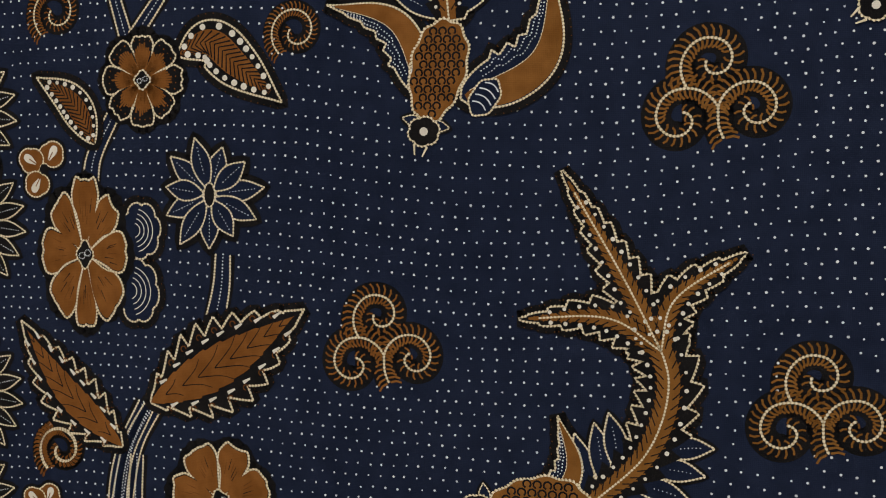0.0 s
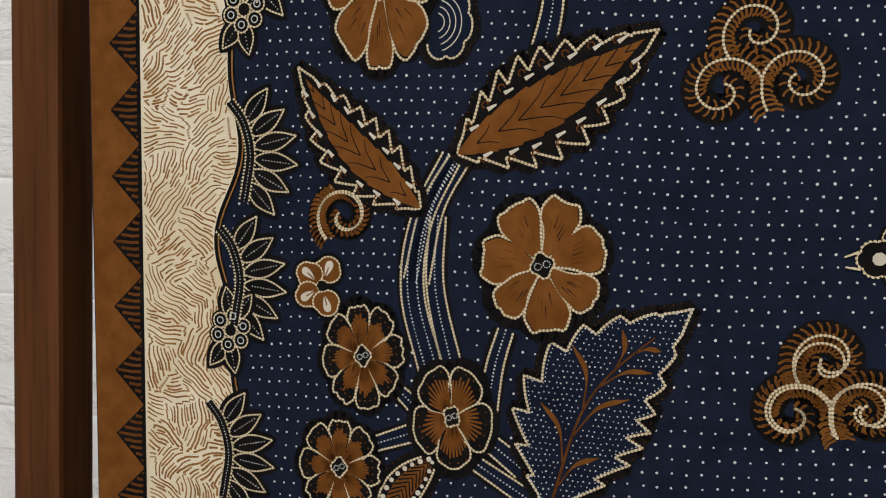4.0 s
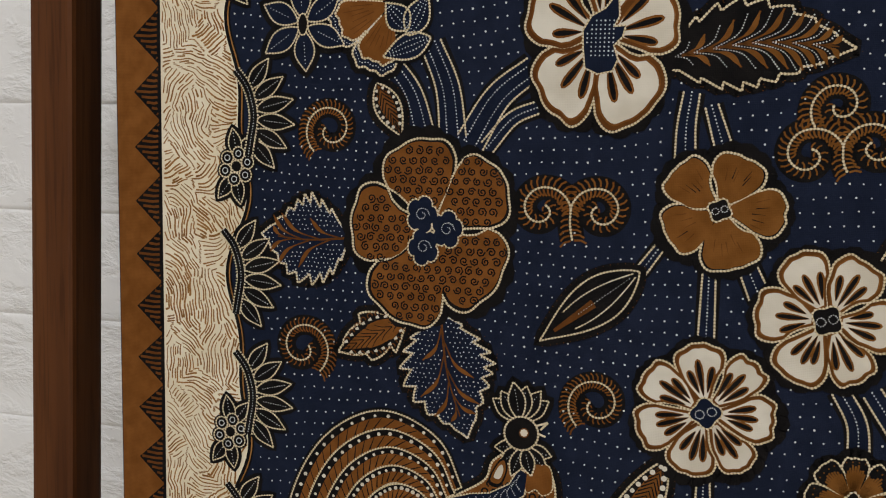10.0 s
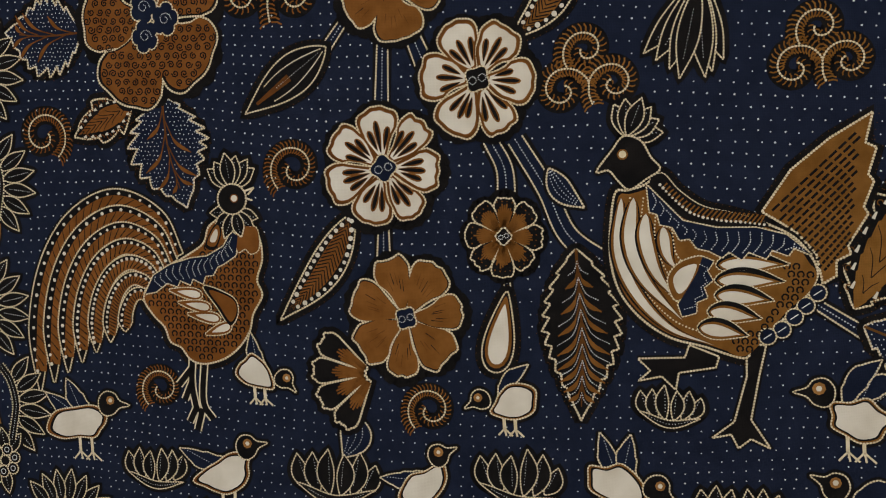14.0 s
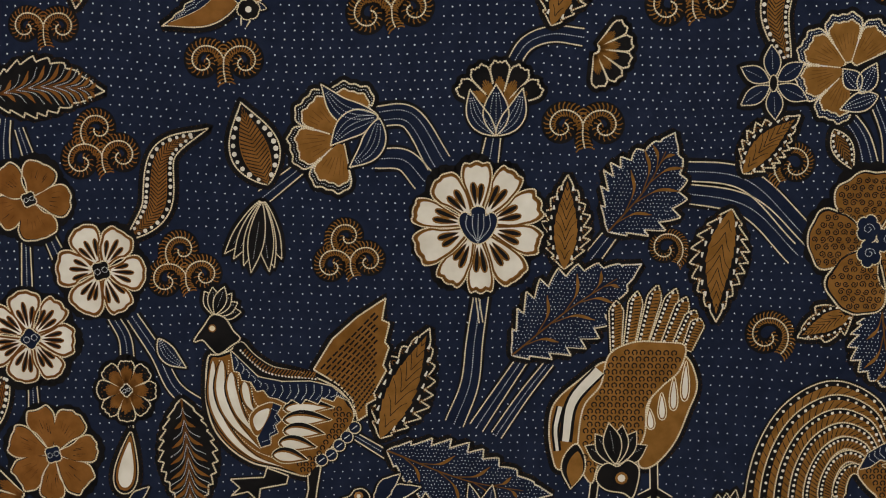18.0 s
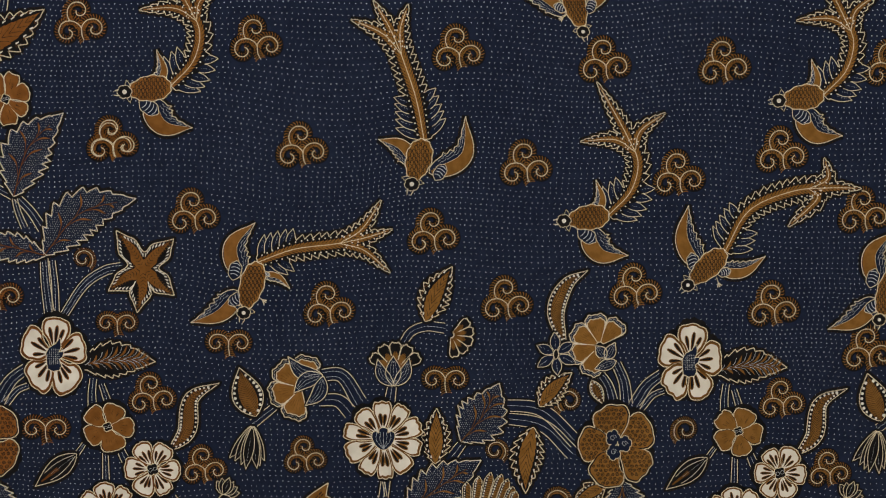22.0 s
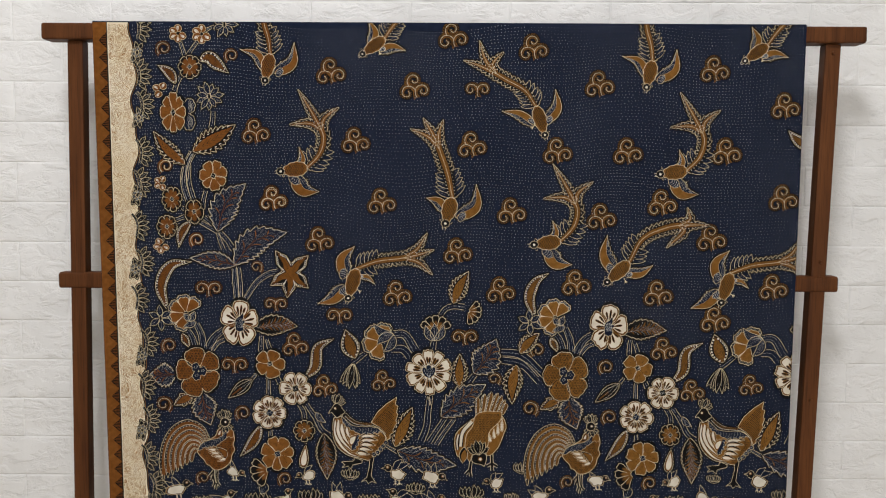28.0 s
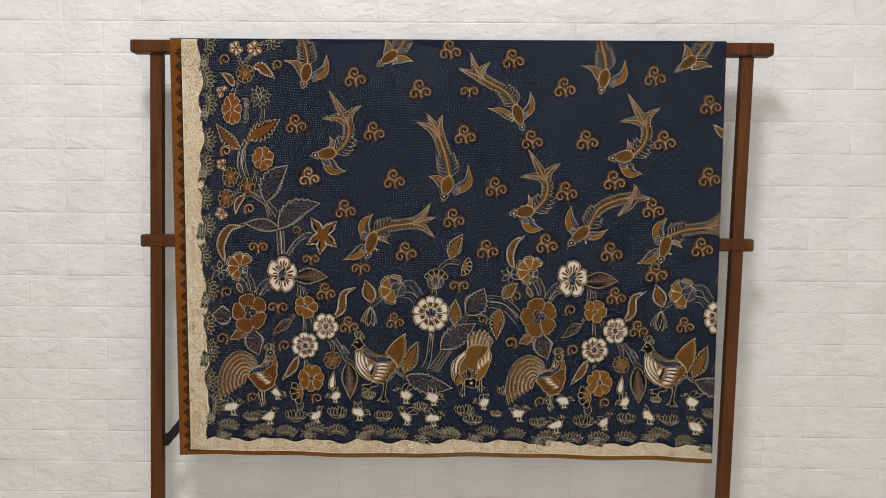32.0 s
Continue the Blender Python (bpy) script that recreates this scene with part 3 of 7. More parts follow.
def flower(c, rx, ry, petals, kind, rot=0.0, core=0.2, lift=0.0, label="", mat=None, heart_shape="round"):
    rot = radians(rot)
    words = {"brown": "brown dyed flower motif with cream outline", "white": "white flower motif with brown-edged petals",
             "scroll": "rust brown flower motif filled with black curls", "dark": "dark flower motif with brown rays"}
    m = Motif("printed_flower", label or words[kind], 1.2 + lift)
    rr = (rx + ry) / 2
    wide = TAU / petals
    shoulder = {"white": 0.64, "brown": 0.62, "scroll": 0.70, "dark": 0.68}[kind] + (0.06 if petals > 6 else 0.0)
    notch = {"white": 0.05, "brown": 0.08, "scroll": 0.03, "dark": 0.04}[kind]
    m.stroke(rosette(c, rx, ry, petals, rot), 6.8, "ink", HALO, True)
    m.fill(rosette(c, rx * 0.9, ry * 0.9, petals, rot), "ink", GROUND)
    edge_w = 1.12 if rx > 20 else 0.9
    core *= {"white": 0.95, "brown": 0.80 if rx > 20 else 1.0, "scroll": 1.0, "dark": 0.85}[kind]
    jitter = 0.0 if kind == "dark" else 0.10
    cuts = [wide * (k - 0.5 + m.rng.uniform(-jitter, jitter)) for k in range(petals)]
    cuts.append(cuts[0] + TAU)
    sways = [m.rng.uniform(-0.13, 0.13) * wide for _ in range(petals)]
    for k in range(petals):
        a, half = (cuts[k] + cuts[k + 1]) / 2, (cuts[k + 1] - cuts[k]) / 2
        m.piece("petal")
        big = m.rng.uniform(0.95, 1.05)
        ripple = m.rng.uniform(0.022, 0.045)
        out = petal_outline(c, rx * big, ry * big, a, half, rot, core * 0.7, shoulder, ripple, m.rng.choice((1.4, 2, 2, 2.6)), notch, sways[k])
        m.figure(out, "ink", edge_w, 0)
        if kind == "dark":
            for j in range(9):
                d = (j - 4) / 4.0
                q0 = ellipse_point(c, rx * core, ry * core, a + d * 0.34 * wide, rot)
                long = 0.80 - abs(d) * 0.16 + m.rng.uniform(-0.05, 0.05)
                q1 = ellipse_point(c, rx * long, ry * long, a + d * 0.40 * wide, rot)
                m.stroke([q0, lerp(q0, q1, 0.6), q1], rr * 0.062, "brown", INNER, False, 0, 0.35)
            for d in (-0.30, -0.1, 0.1, 0.30):
                m.dots([ellipse_point(c, rx * 0.86, ry * 0.86, a + d * wide, rot)], 0.40, "brown", DETAIL, 5)
        elif kind in ("brown", "scroll"):
            pivot = ellipse_point(c, rx * 0.58, ry * 0.58, a + half * 0.55, rot)
            field = [lerp(pivot, p, 0.93) for p in out]
            m.fill(field, mat or "brown", INNER, False)
            if kind == "brown":
                for d in (-0.26, -0.14, -0.02, 0.1, 0.22):
                    aa = a + (d + m.rng.uniform(-0.05, 0.05)) * wide
                    s = m.rng.uniform(0.40, 0.60)
                    q0, q1 = ellipse_point(c, rx * s, ry * s, aa, rot), ellipse_point(c, rx * (s + 0.2), ry * (s + 0.2), aa, rot)
                    m.stroke([q0, lerp(q0, q1, 0.5), q1], 0.45, "ink" if m.rng.random() < 0.5 else "rust", DETAIL, False, 0, 0.7)
            else:
                gap = rr * 0.118
                gu, gv = np.meshgrid(np.arange(-1.1 * rx, 1.1 * rx, gap), np.arange(-1.1 * ry, 1.1 * ry, gap * 0.9))
                pts = np.stack([(gu + (np.arange(gu.shape[0]) % 2)[:, None] * gap / 2).ravel() + c[0], gv.ravel() + c[1]], 1)
                for q in pts[inside(pts, [lerp(pivot, p, 0.87) for p in out])]:
                    t0, way, r = m.rng.uniform(0, 6), m.rng.choice((1, -1)), rr * m.rng.uniform(0.046, 0.056)
                    m.stroke([(q[0] + r * (1 - s * 0.85) * math.cos(way * TAU * 1.45 * s + t0), q[1] + r * (1 - s * 0.85) * math.sin(way * TAU * 1.45 * s + t0)) for s in np.linspace(0, 1, 11)], 0.75, "ink", DETAIL)
        else:
            pivot = ellipse_point(c, rx * 0.62, ry * 0.62, a, rot)
            m.fill([lerp(pivot, p, 0.965) for p in out], "rust", INNER, False)
            m.fill([lerp(pivot, p, 0.86) for p in out], "brown", INNER + 0.03, False)
            m.fill([lerp(pivot, p, 0.81) for p in out], "white", DETAIL, False)
            for s in ((-0.27, 0.0, 0.27) if petals < 8 else (-0.16, 0.17)):
                long = (0.76 if s == 0 else 0.68) + m.rng.uniform(-0.05, 0.04)
                start = {"spiky": core * 1.1, "tulip": 0.28}.get(heart_shape, 0.24) + 0.2 * abs(s)
                d0 = ellipse_point(c, rx * start, ry * start, a + s * wide * 0.75, rot)
                d1 = ellipse_point(c, rx * long, ry * long, a + (s + m.rng.uniform(-0.05, 0.05)) * wide, rot)
                m.fill(teardrop(d0, d1, rr * 0.165), "brown", LINE - 0.08, False)
                m.fill(teardrop(d0, lerp(d0, d1, 0.95), rr * 0.088), "ink", LINE - 0.04, False)
    m.more += 0.10
    # the heart
    m.piece("heart")
    if kind == "scroll":
        for k in range(3):
            q = ellipse_point(c, rx * core * 0.80, ry * core * 0.80, TAU * k / 3 + 0.35, rot)
            lobe = rosette(q, rr * 0.17, rr * 0.20, 5, 0.7 * k, 0.22, 0.0, 30)
            m.stroke(lobe, 1.6, "cream", LINE + m.more, True, 0.3)
            m.fill(lobe, "indigo", LINE + 0.03, False)
            m.dotted([(q[0] + rr * 0.085 * (1 - 0.7 * s) * math.cos(TAU * 1.2 * s), q[1] + rr * 0.085 * (1 - 0.7 * s) * math.sin(TAU * 1.2 * s)) for s in np.linspace(0, 1, 12)], 0.9, 0.3, "spot", BEAD + m.more)
    else:
        heart = [ellipse_point(c, rx * core * (1 + 0.14 * math.cos(4 * a)), ry * core * (1 + 0.14 * math.cos(4 * a)), a, rot) for a in np.linspace(0, TAU, 36, endpoint=False)]
        if heart_shape == "spiky":
            heart = [(c[0] + rx * x, c[1] + ry * y) for x, y in ((0.18, 0.43), (0.20, 0.20), (0.13, 0.09), (0.28, 0.10), (0.25, 0.0), (0.14, -0.09), (0.20, -0.23), (0.14, -0.34), (-0.04, -0.37), (-0.20, -0.31), (-0.23, -0.11), (-0.24, 0.06), (-0.14, 0.20), (0.04, 0.28))]
        elif heart_shape == "tulip":
            heart = glide([(c[0] + rx * x, c[1] + ry * y) for x, y in ((0.0, -0.26), (0.16, -0.18), (0.27, 0.0), (0.28, 0.14), (0.20, 0.20), (0.11, 0.15), (0.10, 0.25), (0.0, 0.29), (-0.10, 0.25), (-0.11, 0.15), (-0.20, 0.20), (-0.28, 0.14), (-0.27, 0.0), (-0.16, -0.18))], 0.8, True)
        m.stroke(heart, 1.7, "cream", LINE + m.more, True, 0.3)
        m.fill(heart, "indigo" if rx > 30 else "ink", LINE + 0.03, False)
        if heart_shape == "tulip":
            for x in (-0.17, -0.08, 0.0, 0.08, 0.17):
                m.dotted(glide([(c[0] + rx * x, c[1] + ry * 0.17), (c[0] + rx * x * 1.05, c[1] - ry * 0.02), (c[0], c[1] - ry * 0.24)], 0.8), 1.1, 0.36, "spot", BEAD + m.more)
        elif heart_shape == "spiky":
            gu, gv = np.meshgrid(np.arange(-rx * core, rx * core, 1.9), np.arange(-ry * core, ry * core, 1.9))
            pts = np.stack([gu.ravel() + c[0], gv.ravel() + c[1]], 1)
            m.dots(pts[inside(pts, shrunk(heart, 0.86))], 0.42, "spot", BEAD + m.more, 5)
        else:
            for s in (-0.45, 0.45):
                q = ellipse_point(c, rx * core * abs(s), ry * core * abs(s), 0.0 if s > 0 else math.pi, 0.3)
                m.dotted([(q[0] + rr * core * 0.34 * math.cos(t), q[1] + rr * core * 0.34 * math.sin(t)) for t in np.linspace(0, TAU, 9)], 0.95, 0.32, "spot", BEAD + m.more)
    m.done()


def fan(c, r, toward, spread, petals, kind="brown", lift=0.0, short=0.12, rim="indigo"):
    """A half-open bloom: petals side by side over part of a circle, opening toward an angle."""
    m = Motif("printed_bloom", "half-open brown bloom motif with scalloped rim", 1.2 + lift)
    a0, wide = radians(toward - spread / 2), radians(spread) / petals
    for k in range(petals):
        a = a0 + wide * (k + 0.5)
        out = petal_outline(c, r, r, a, wide * 0.49, 0.0, short, 0.78, 0.03, 3)
        m.piece("petal")
        m.figure(out, rim if kind == "brown" else "ink", 1.15, 0)
        if kind == "brown":
            m.dotted([lerp(c, p, 0.93) for p in out[2:-2]], 1.5, 0.36, "spot", INNER)
            inner = [lerp(c, p, 0.87) if 0 < i < len(out) - 1 else p for i, p in enumerate(shrunk(out, 0.97))]
            m.stroke(inner[3:-3], 1.1, "cream", INNER + 0.06 + m.more, False, 0.3)
            m.fill(inner, "brown", INNER + 0.03, False)
        for d in (-0.32, -0.2, -0.08, 0.06, 0.2, 0.32):
            aa = a + d * wide
            s0, s1 = (m.rng.uniform(0.3, 0.5), m.rng.uniform(0.6, 0.78)) if kind == "brown" else (0.15, 0.70 - abs(d) * 0.4)
            q0, q1 = (c[0] + r * s0 * math.cos(aa), c[1] + r * s0 * math.sin(aa)), (c[0] + r * s1 * math.cos(aa), c[1] + r * s1 * math.sin(aa))
            m.stroke([q0, lerp(q0, q1, 0.5), q1], 0.5 if kind == "brown" else r * 0.055, "rust" if kind == "brown" else "brown", DETAIL, False, 0, 0.5)
        m.piece()
        m.stroke(out, 6.4, "ink", HALO, True)
    m.done()


# -- leaves --
def girth(s, fat, blunt=0.8):
    """How wide a leaf is along its length: rounded at the foot, drawn out to a point."""
    if s < fat:
        return math.sin(math.pi / 2 * s / fat) ** blunt
    return math.cos(math.pi / 2 * min(1.0, (s - fat) / (1 - fat))) ** 1.12


def blade(spine, width, teeth=0, bite=0.3, fat=0.45, blunt=0.8):
    """The outline of a leaf along a spine: widest at fat, toothed towards the tip."""
    n = len(spine) - 1
    nrm = normals(spine)
    left, right = [], []
    for i, (p, k) in enumerate(zip(spine, nrm)):
        s = i / n
        w = width / 2 * girth(s, fat, blunt)
        for side, sign, phase in ((left, 1, 0.0), (right, -1, 0.35)):
            ww = w
            if teeth and 0.04 < s < 0.9:
                ww = w * (1 - bite * 0.62 + bite * ((s * teeth + phase) % 1.0))
            side.append((p[0] + sign * k[0] * ww, p[1] + sign * k[1] * ww))
    return left + right[::-1][1:-1] if teeth == 0 else left + right[::-1]


def bow(a, b, bend, step=1.2):
    """A bowed line from a to b; bend is its rise over its length, to the left."""
    mx, my = (a[0] + b[0]) / 2, (a[1] + b[1]) / 2
    dx, dy = b[0] - a[0], b[1] - a[1]
    return glide([a, (mx - dy * bend, my + dx * bend), b], step)


def leaf(a, b, width, kind, bend=0.0, teeth=9, fat=0.42, through_points=None, lift=0.0, label="", mat=None):
    words = {"dots": "dark serrated leaf motif stippled with white dots", "brown": "serrated brown leaf motif with black margin",
             "bead": "slender brown leaf motif edged with white beads", "vein": "black serrated leaf motif with dotted veins", "sepal": "dark pointed sepal motif with stitched rows"}
    m = Motif("printed_leaf", label or words[kind], 0.6 + lift)
    spine = glide(through_points, 1.0) if through_points else bow(a, b, bend, 1.0)
    spine = along(spine, max(24, len(spine)))
    if kind == "bead":
        m.figure(blade(spine, width, 0, 0, fat, 0.75), "ink", 1.0)
        m.fill(blade(spine[: int(len(spine) * 0.96)], width * 0.56, 0, 0, fat, 0.75), mat or "brown", INNER, False)
        length = sum(away(p, q) for p, q in zip(spine, spine[1:]))
        core = along(spine, max(10, int(length / 2.4)))
        nrm = normals(core)
        n = len(core) - 1
        for i in range(2, n):
            w = width / 2 * girth(i / n, fat, 0.75)
            for sign in (1, -1):
                p, t = core[i], core[max(0, i - 2)]
                g = (p[0] + sign * nrm[i][0] * w * 0.52, p[1] + sign * nrm[i][1] * w * 0.52)
                m.stroke([t, lerp(t, g, 0.6), g], 0.5, "ink", DETAIL, False, 0, -0.5)
        r = min(1.5, max(0.75, 0.052 * width + 0.22))
        core = along(spine, max(6, int(length / (3.3 * r))))
        nrm = normals(core)
        n = len(core) - 1
        for i in range(1, n):
            w = width / 2 * girth(i / n, fat, 0.75)
            for sign in (1, -1):
                if w > 2.2 * r:
                    e = (core[i][0] + sign * nrm[i][0] * (w - 1.75 * r), core[i][1] + sign * nrm[i][1] * (w - 1.75 * r))
                    m.dots([e], r, "white", LINE, 8)
        m.done()
        return
    if kind == "sepal":
        m.figure(blade(spine, width, 0, 0, fat, 0.8), "indigo", 1.0, 3.6)
        nrm = normals(spine)
        m.piece("stitching", "stuff")
        for off in (-0.42, 0.0, 0.42):
            row = [(p[0] + k[0] * off * width / 2 * girth(i / (len(spine) - 1), fat), p[1] + k[1] * off * width / 2 * girth(i / (len(spine) - 1), fat)) for i, (p, k) in enumerate(zip(spine, nrm))]
            m.dotted(row[int(len(row) * 0.1):int(len(row) * 0.85)], 1.5, 0.36, "spot", LINE)
        m.done()
        return
    out = blade(spine, width, teeth, {"brown": 0.42, "vein": 0.24, "dots": 0.34}[kind], fat)
    m.figure(out, {"dots": "indigo", "brown": "ink", "vein": "ink"}[kind], 1.1)
    m.piece("veining", "stuff")
    n = len(spine) - 1
    length = sum(away(p, q) for p, q in zip(spine, spine[1:]))
    nrm = normals(spine)
    if kind == "dots":
        veins = [spine[: int(n * 0.84)]]
        for k, s in enumerate((0.10, 0.20, 0.32, 0.43, 0.54, 0.64, 0.73)):
            i = int(n * s)
            p, nn = spine[i], nrm[i]
            tx = (nn[1], -nn[0])
            w = width / 2 * girth(min(0.9, s + 0.12), fat)
            sign = 1 if k % 2 else -1
            q = (p[0] + tx[0] * w * 0.95 + sign * nn[0] * w * 0.66, p[1] + tx[1] * w * 0.95 + sign * nn[1] * w * 0.66)
            mid = (p[0] + tx[0] * w * 0.62 + sign * nn[0] * w * 0.24, p[1] + tx[1] * w * 0.62 + sign * nn[1] * w * 0.24)
            veins.append(glide([p, mid, q], 1.0))
        u = np.array(out)
        gap = 2.3
        gu, gv = np.meshgrid(np.arange(u[:, 0].min(), u[:, 0].max(), gap), np.arange(u[:, 1].min(), u[:, 1].max(), gap))
        pts = np.stack([(gu + (np.arange(gu.shape[0]) % 2)[:, None] * gap / 2).ravel(), gv.ravel()], 1)
        pts += np.array([[m.rng.uniform(-0.4, 0.4), m.rng.uniform(-0.4, 0.4)] for _ in range(len(pts))])
        pts = pts[inside(pts, blade(spine, width * 0.86, teeth, 0.34, fat))]
        for line in veins:
            v = np.array(line)
            pts = pts[np.hypot(pts[:, 0, None] - v[None, :, 0], pts[:, 1, None] - v[None, :, 1]).min(1) > 1.25]
        m.dots(pts, 0.35, "spot", INNER, 5)
        m.dotted(blade(spine, width * 0.93, teeth, 0.34, fat), 1.7, 0.34, "spot", INNER)
        m.stroke(veins[0], 1.25, "rust", DETAIL, False, 0, 0.5)
        for line in veins[1:]:
            m.stroke(line, 0.75, "rust", DETAIL)
            m.fill(blade(along(line[int(len(line) * 0.35):], 10), 2.1, 0, 0, 0.62, 0.9), "brown", DETAIL + 0.02, False)
    elif kind == "brown":
        inner = blade(spine[: int(n * 0.95)], width * 0.50, teeth, 0.12, fat, 0.8)
        m.fill(inner, mat or "brown", INNER, False)
        for k in range(1, 9):
            s = k / 9.5
            i = int(n * s)
            p, nn = spine[i], nrm[i]
            tx = (nn[1], -nn[0])
            w = width / 2 * girth(s, fat)
            for sign in (1, -1):
                q = (p[0] + tx[0] * w * 0.9 + sign * nn[0] * w * 0.48, p[1] + tx[1] * w * 0.9 + sign * nn[1] * w * 0.48)
                m.stroke(glide([p, lerp((p[0] + tx[0] * w * 0.3, p[1] + tx[1] * w * 0.3), q, 0.5), q], 1.2), 0.5, "ink", DETAIL, False, 0, 0.4)
                if w > 3:
                    e0 = (p[0] + sign * nn[0] * w * 0.66, p[1] + sign * nn[1] * w * 0.66)
                    e1 = (e0[0] + tx[0] * length * 0.045, e0[1] + tx[1] * length * 0.045)
                    m.stroke([e0, lerp(e0, e1, 0.5), e1], 1.7, "white", LINE, False, 0, 0.5)
                    hook = [(e0[0] + sign * nn[0] * w * 0.14 + 1.3 * math.cos(t), e0[1] + sign * nn[1] * w * 0.14 + 1.3 * math.sin(t)) for t in np.linspace(0, 4.6, 8)]
                    m.stroke(hook, 0.6, "rust", DETAIL)
    else:
        m.stroke(spine[: int(n * 0.93)], 1.5, "rust", DETAIL, False, 0, 0.6)
        count = max(6, int(length / 4.6))
        for k in range(1, count):
            s = 0.03 + 0.86 * k / count
            i = int(n * s)
            p, nn = spine[i], nrm[i]
            tx = (nn[1], -nn[0])
            w = width / 2 * girth(s, fat)
            for sign in (1, -1):
                q = (p[0] + tx[0] * w * 0.95 + sign * nn[0] * w * 0.70, p[1] + tx[1] * w * 0.95 + sign * nn[1] * w * 0.70)
                line = glide([p, (p[0] + tx[0] * w * 0.65 + sign * nn[0] * w * 0.25, p[1] + tx[1] * w * 0.65 + sign * nn[1] * w * 0.25), q], 0.9)
                if k % 2:
                    m.dotted(line, 1.15, 0.36, "spot", LINE)
                else:
                    m.stroke(line, 0.9, "rust", DETAIL)
                    m.fill(blade(along(line[len(line) // 3:], 8), 2.4, 0, 0, 0.55, 0.8), "brown", DETAIL + 0.01, False)
    m.done()


def stem(points, width, lines=1, lift=0.0):
    """A stalk: cream edges with rows of white stitches between them."""
    m = Motif("printed_stem", "dark stalk motif with cream edges and dotted rows", lift)
    line = glide(points, 1.0)
    nrm = normals(line)
    a = np.array(line)
    wide = width / 2 * np.linspace(0.85, 1.1, len(a))[:, None]
    poly = list(map(tuple, a + nrm * wide)) + list(map(tuple, (a - nrm * wide)[::-1]))
    m.stroke(line, width + 3.4, "ink", GROUND)
    m.fill(poly, "indigo", GROUND + 0.02)
    for k in (-1, 1):
        m.stroke(along(list(map(tuple, a + k * nrm * wide)), max(6, int(len(a) * 1.5))), 0.95, "cream", EDGE, False, 0.34)
    for k in range(lines):
        off = 0.0 if lines == 1 else (-0.42 + 0.84 * k / (lines - 1))
        m.dotted(a + nrm * wide * off, 1.5, 0.42, "spot", EDGE)
    m.done()


def spray(m, c, radius, toward, spread, petals, mat="ink", width=None):
    """Pointed petals fanned about a point, the middle ones in front, each with a stitched midrib."""
    order = sorted(range(petals), key=lambda k: -abs(k - (petals - 1) / 2))
    for k in order:
        s = k / (petals - 1) - 0.5 if petals > 1 else 0.0
        a = radians(toward + spread * s + m.rng.uniform(-3, 3))
        reach = radius * (1 - 0.34 * abs(s) ** 1.5) * m.rng.uniform(0.94, 1.05)
        tip = (c[0] + reach * math.cos(a), c[1] + reach * math.sin(a))
        base = (c[0] + radius * 0.08 * math.cos(a), c[1] + radius * 0.08 * math.sin(a))
        w = width or radius * 0.40
        line = along(bow(base, tip, -0.10 * s), 14)
        m.piece("petal")
        m.figure(blade(line, w, 0, 0, 0.52, 0.85), mat, 0.82, 5.4)
        m.dotted(line[4:12], 1.4, 0.28, "spot", FILL + 0.02 + m.more)
        m.more += 0.035


def tuft(c, radius, toward=90.0, spread=130.0, petals=7, width=None, lift=0.0):
    m = Motif("printed_tuft", "fanned tuft motif with cream outlined blades", lift + 0.6)
    spray(m, c, radius, toward, spread, petals, "ink", width)
    m.done()


def lotus(c, radius, petals=6):
    """A low tuft: pointed upright petals side by side over a shallow boat-shaped leaf."""
    m = Motif("printed_lotus", "low lotus tuft motif with cream outlined petals", 0.6)
    w, h = radius * 1.12, radius * 0.80
    order = sorted(range(petals), key=lambda k: -abs(k - (petals - 1) / 2))
    for k in order:
        s = k / (petals - 1) - 0.5
        base = (c[0] + s * w * 0.80, c[1] + h * (0.30 * s * s))
        rise = h * (1.0 - 0.9 * s * s) * m.rng.uniform(0.86, 1.08)
        tip = (c[0] + s * w * 1.20, c[1] + rise)
        m.piece("petal")
        m.figure(blade(along(bow(base, tip, 0.08 * (1 if s < 0 else -1)), 14), w * 0.26, 0, 0, 0.50, 0.85), "ink", 0.78, 5.0)
        m.dotted(along([lerp(base, tip, 0.25), lerp(base, tip, 0.80)], 6), 1.4, 0.28, "spot", FILL + 0.02 + m.more)
        m.more += 0.035
    m.piece("boat_leaf")
    rim = along(glide([(c[0] - w * 0.60, c[1] + h * 0.22), (c[0], c[1] - h * 0.10), (c[0] + w * 0.62, c[1] + h * m.rng.uniform(0.02, 0.20))], 1.0), 24)
    m.figure(blade(rim, h * 0.22, 0, 0, 0.5, 0.8), "ink", 0.75, 4.0)
    m.dotted(rim[4:21], 1.4, 0.28, "spot", FILL + 0.02 + m.more)
    m.done()


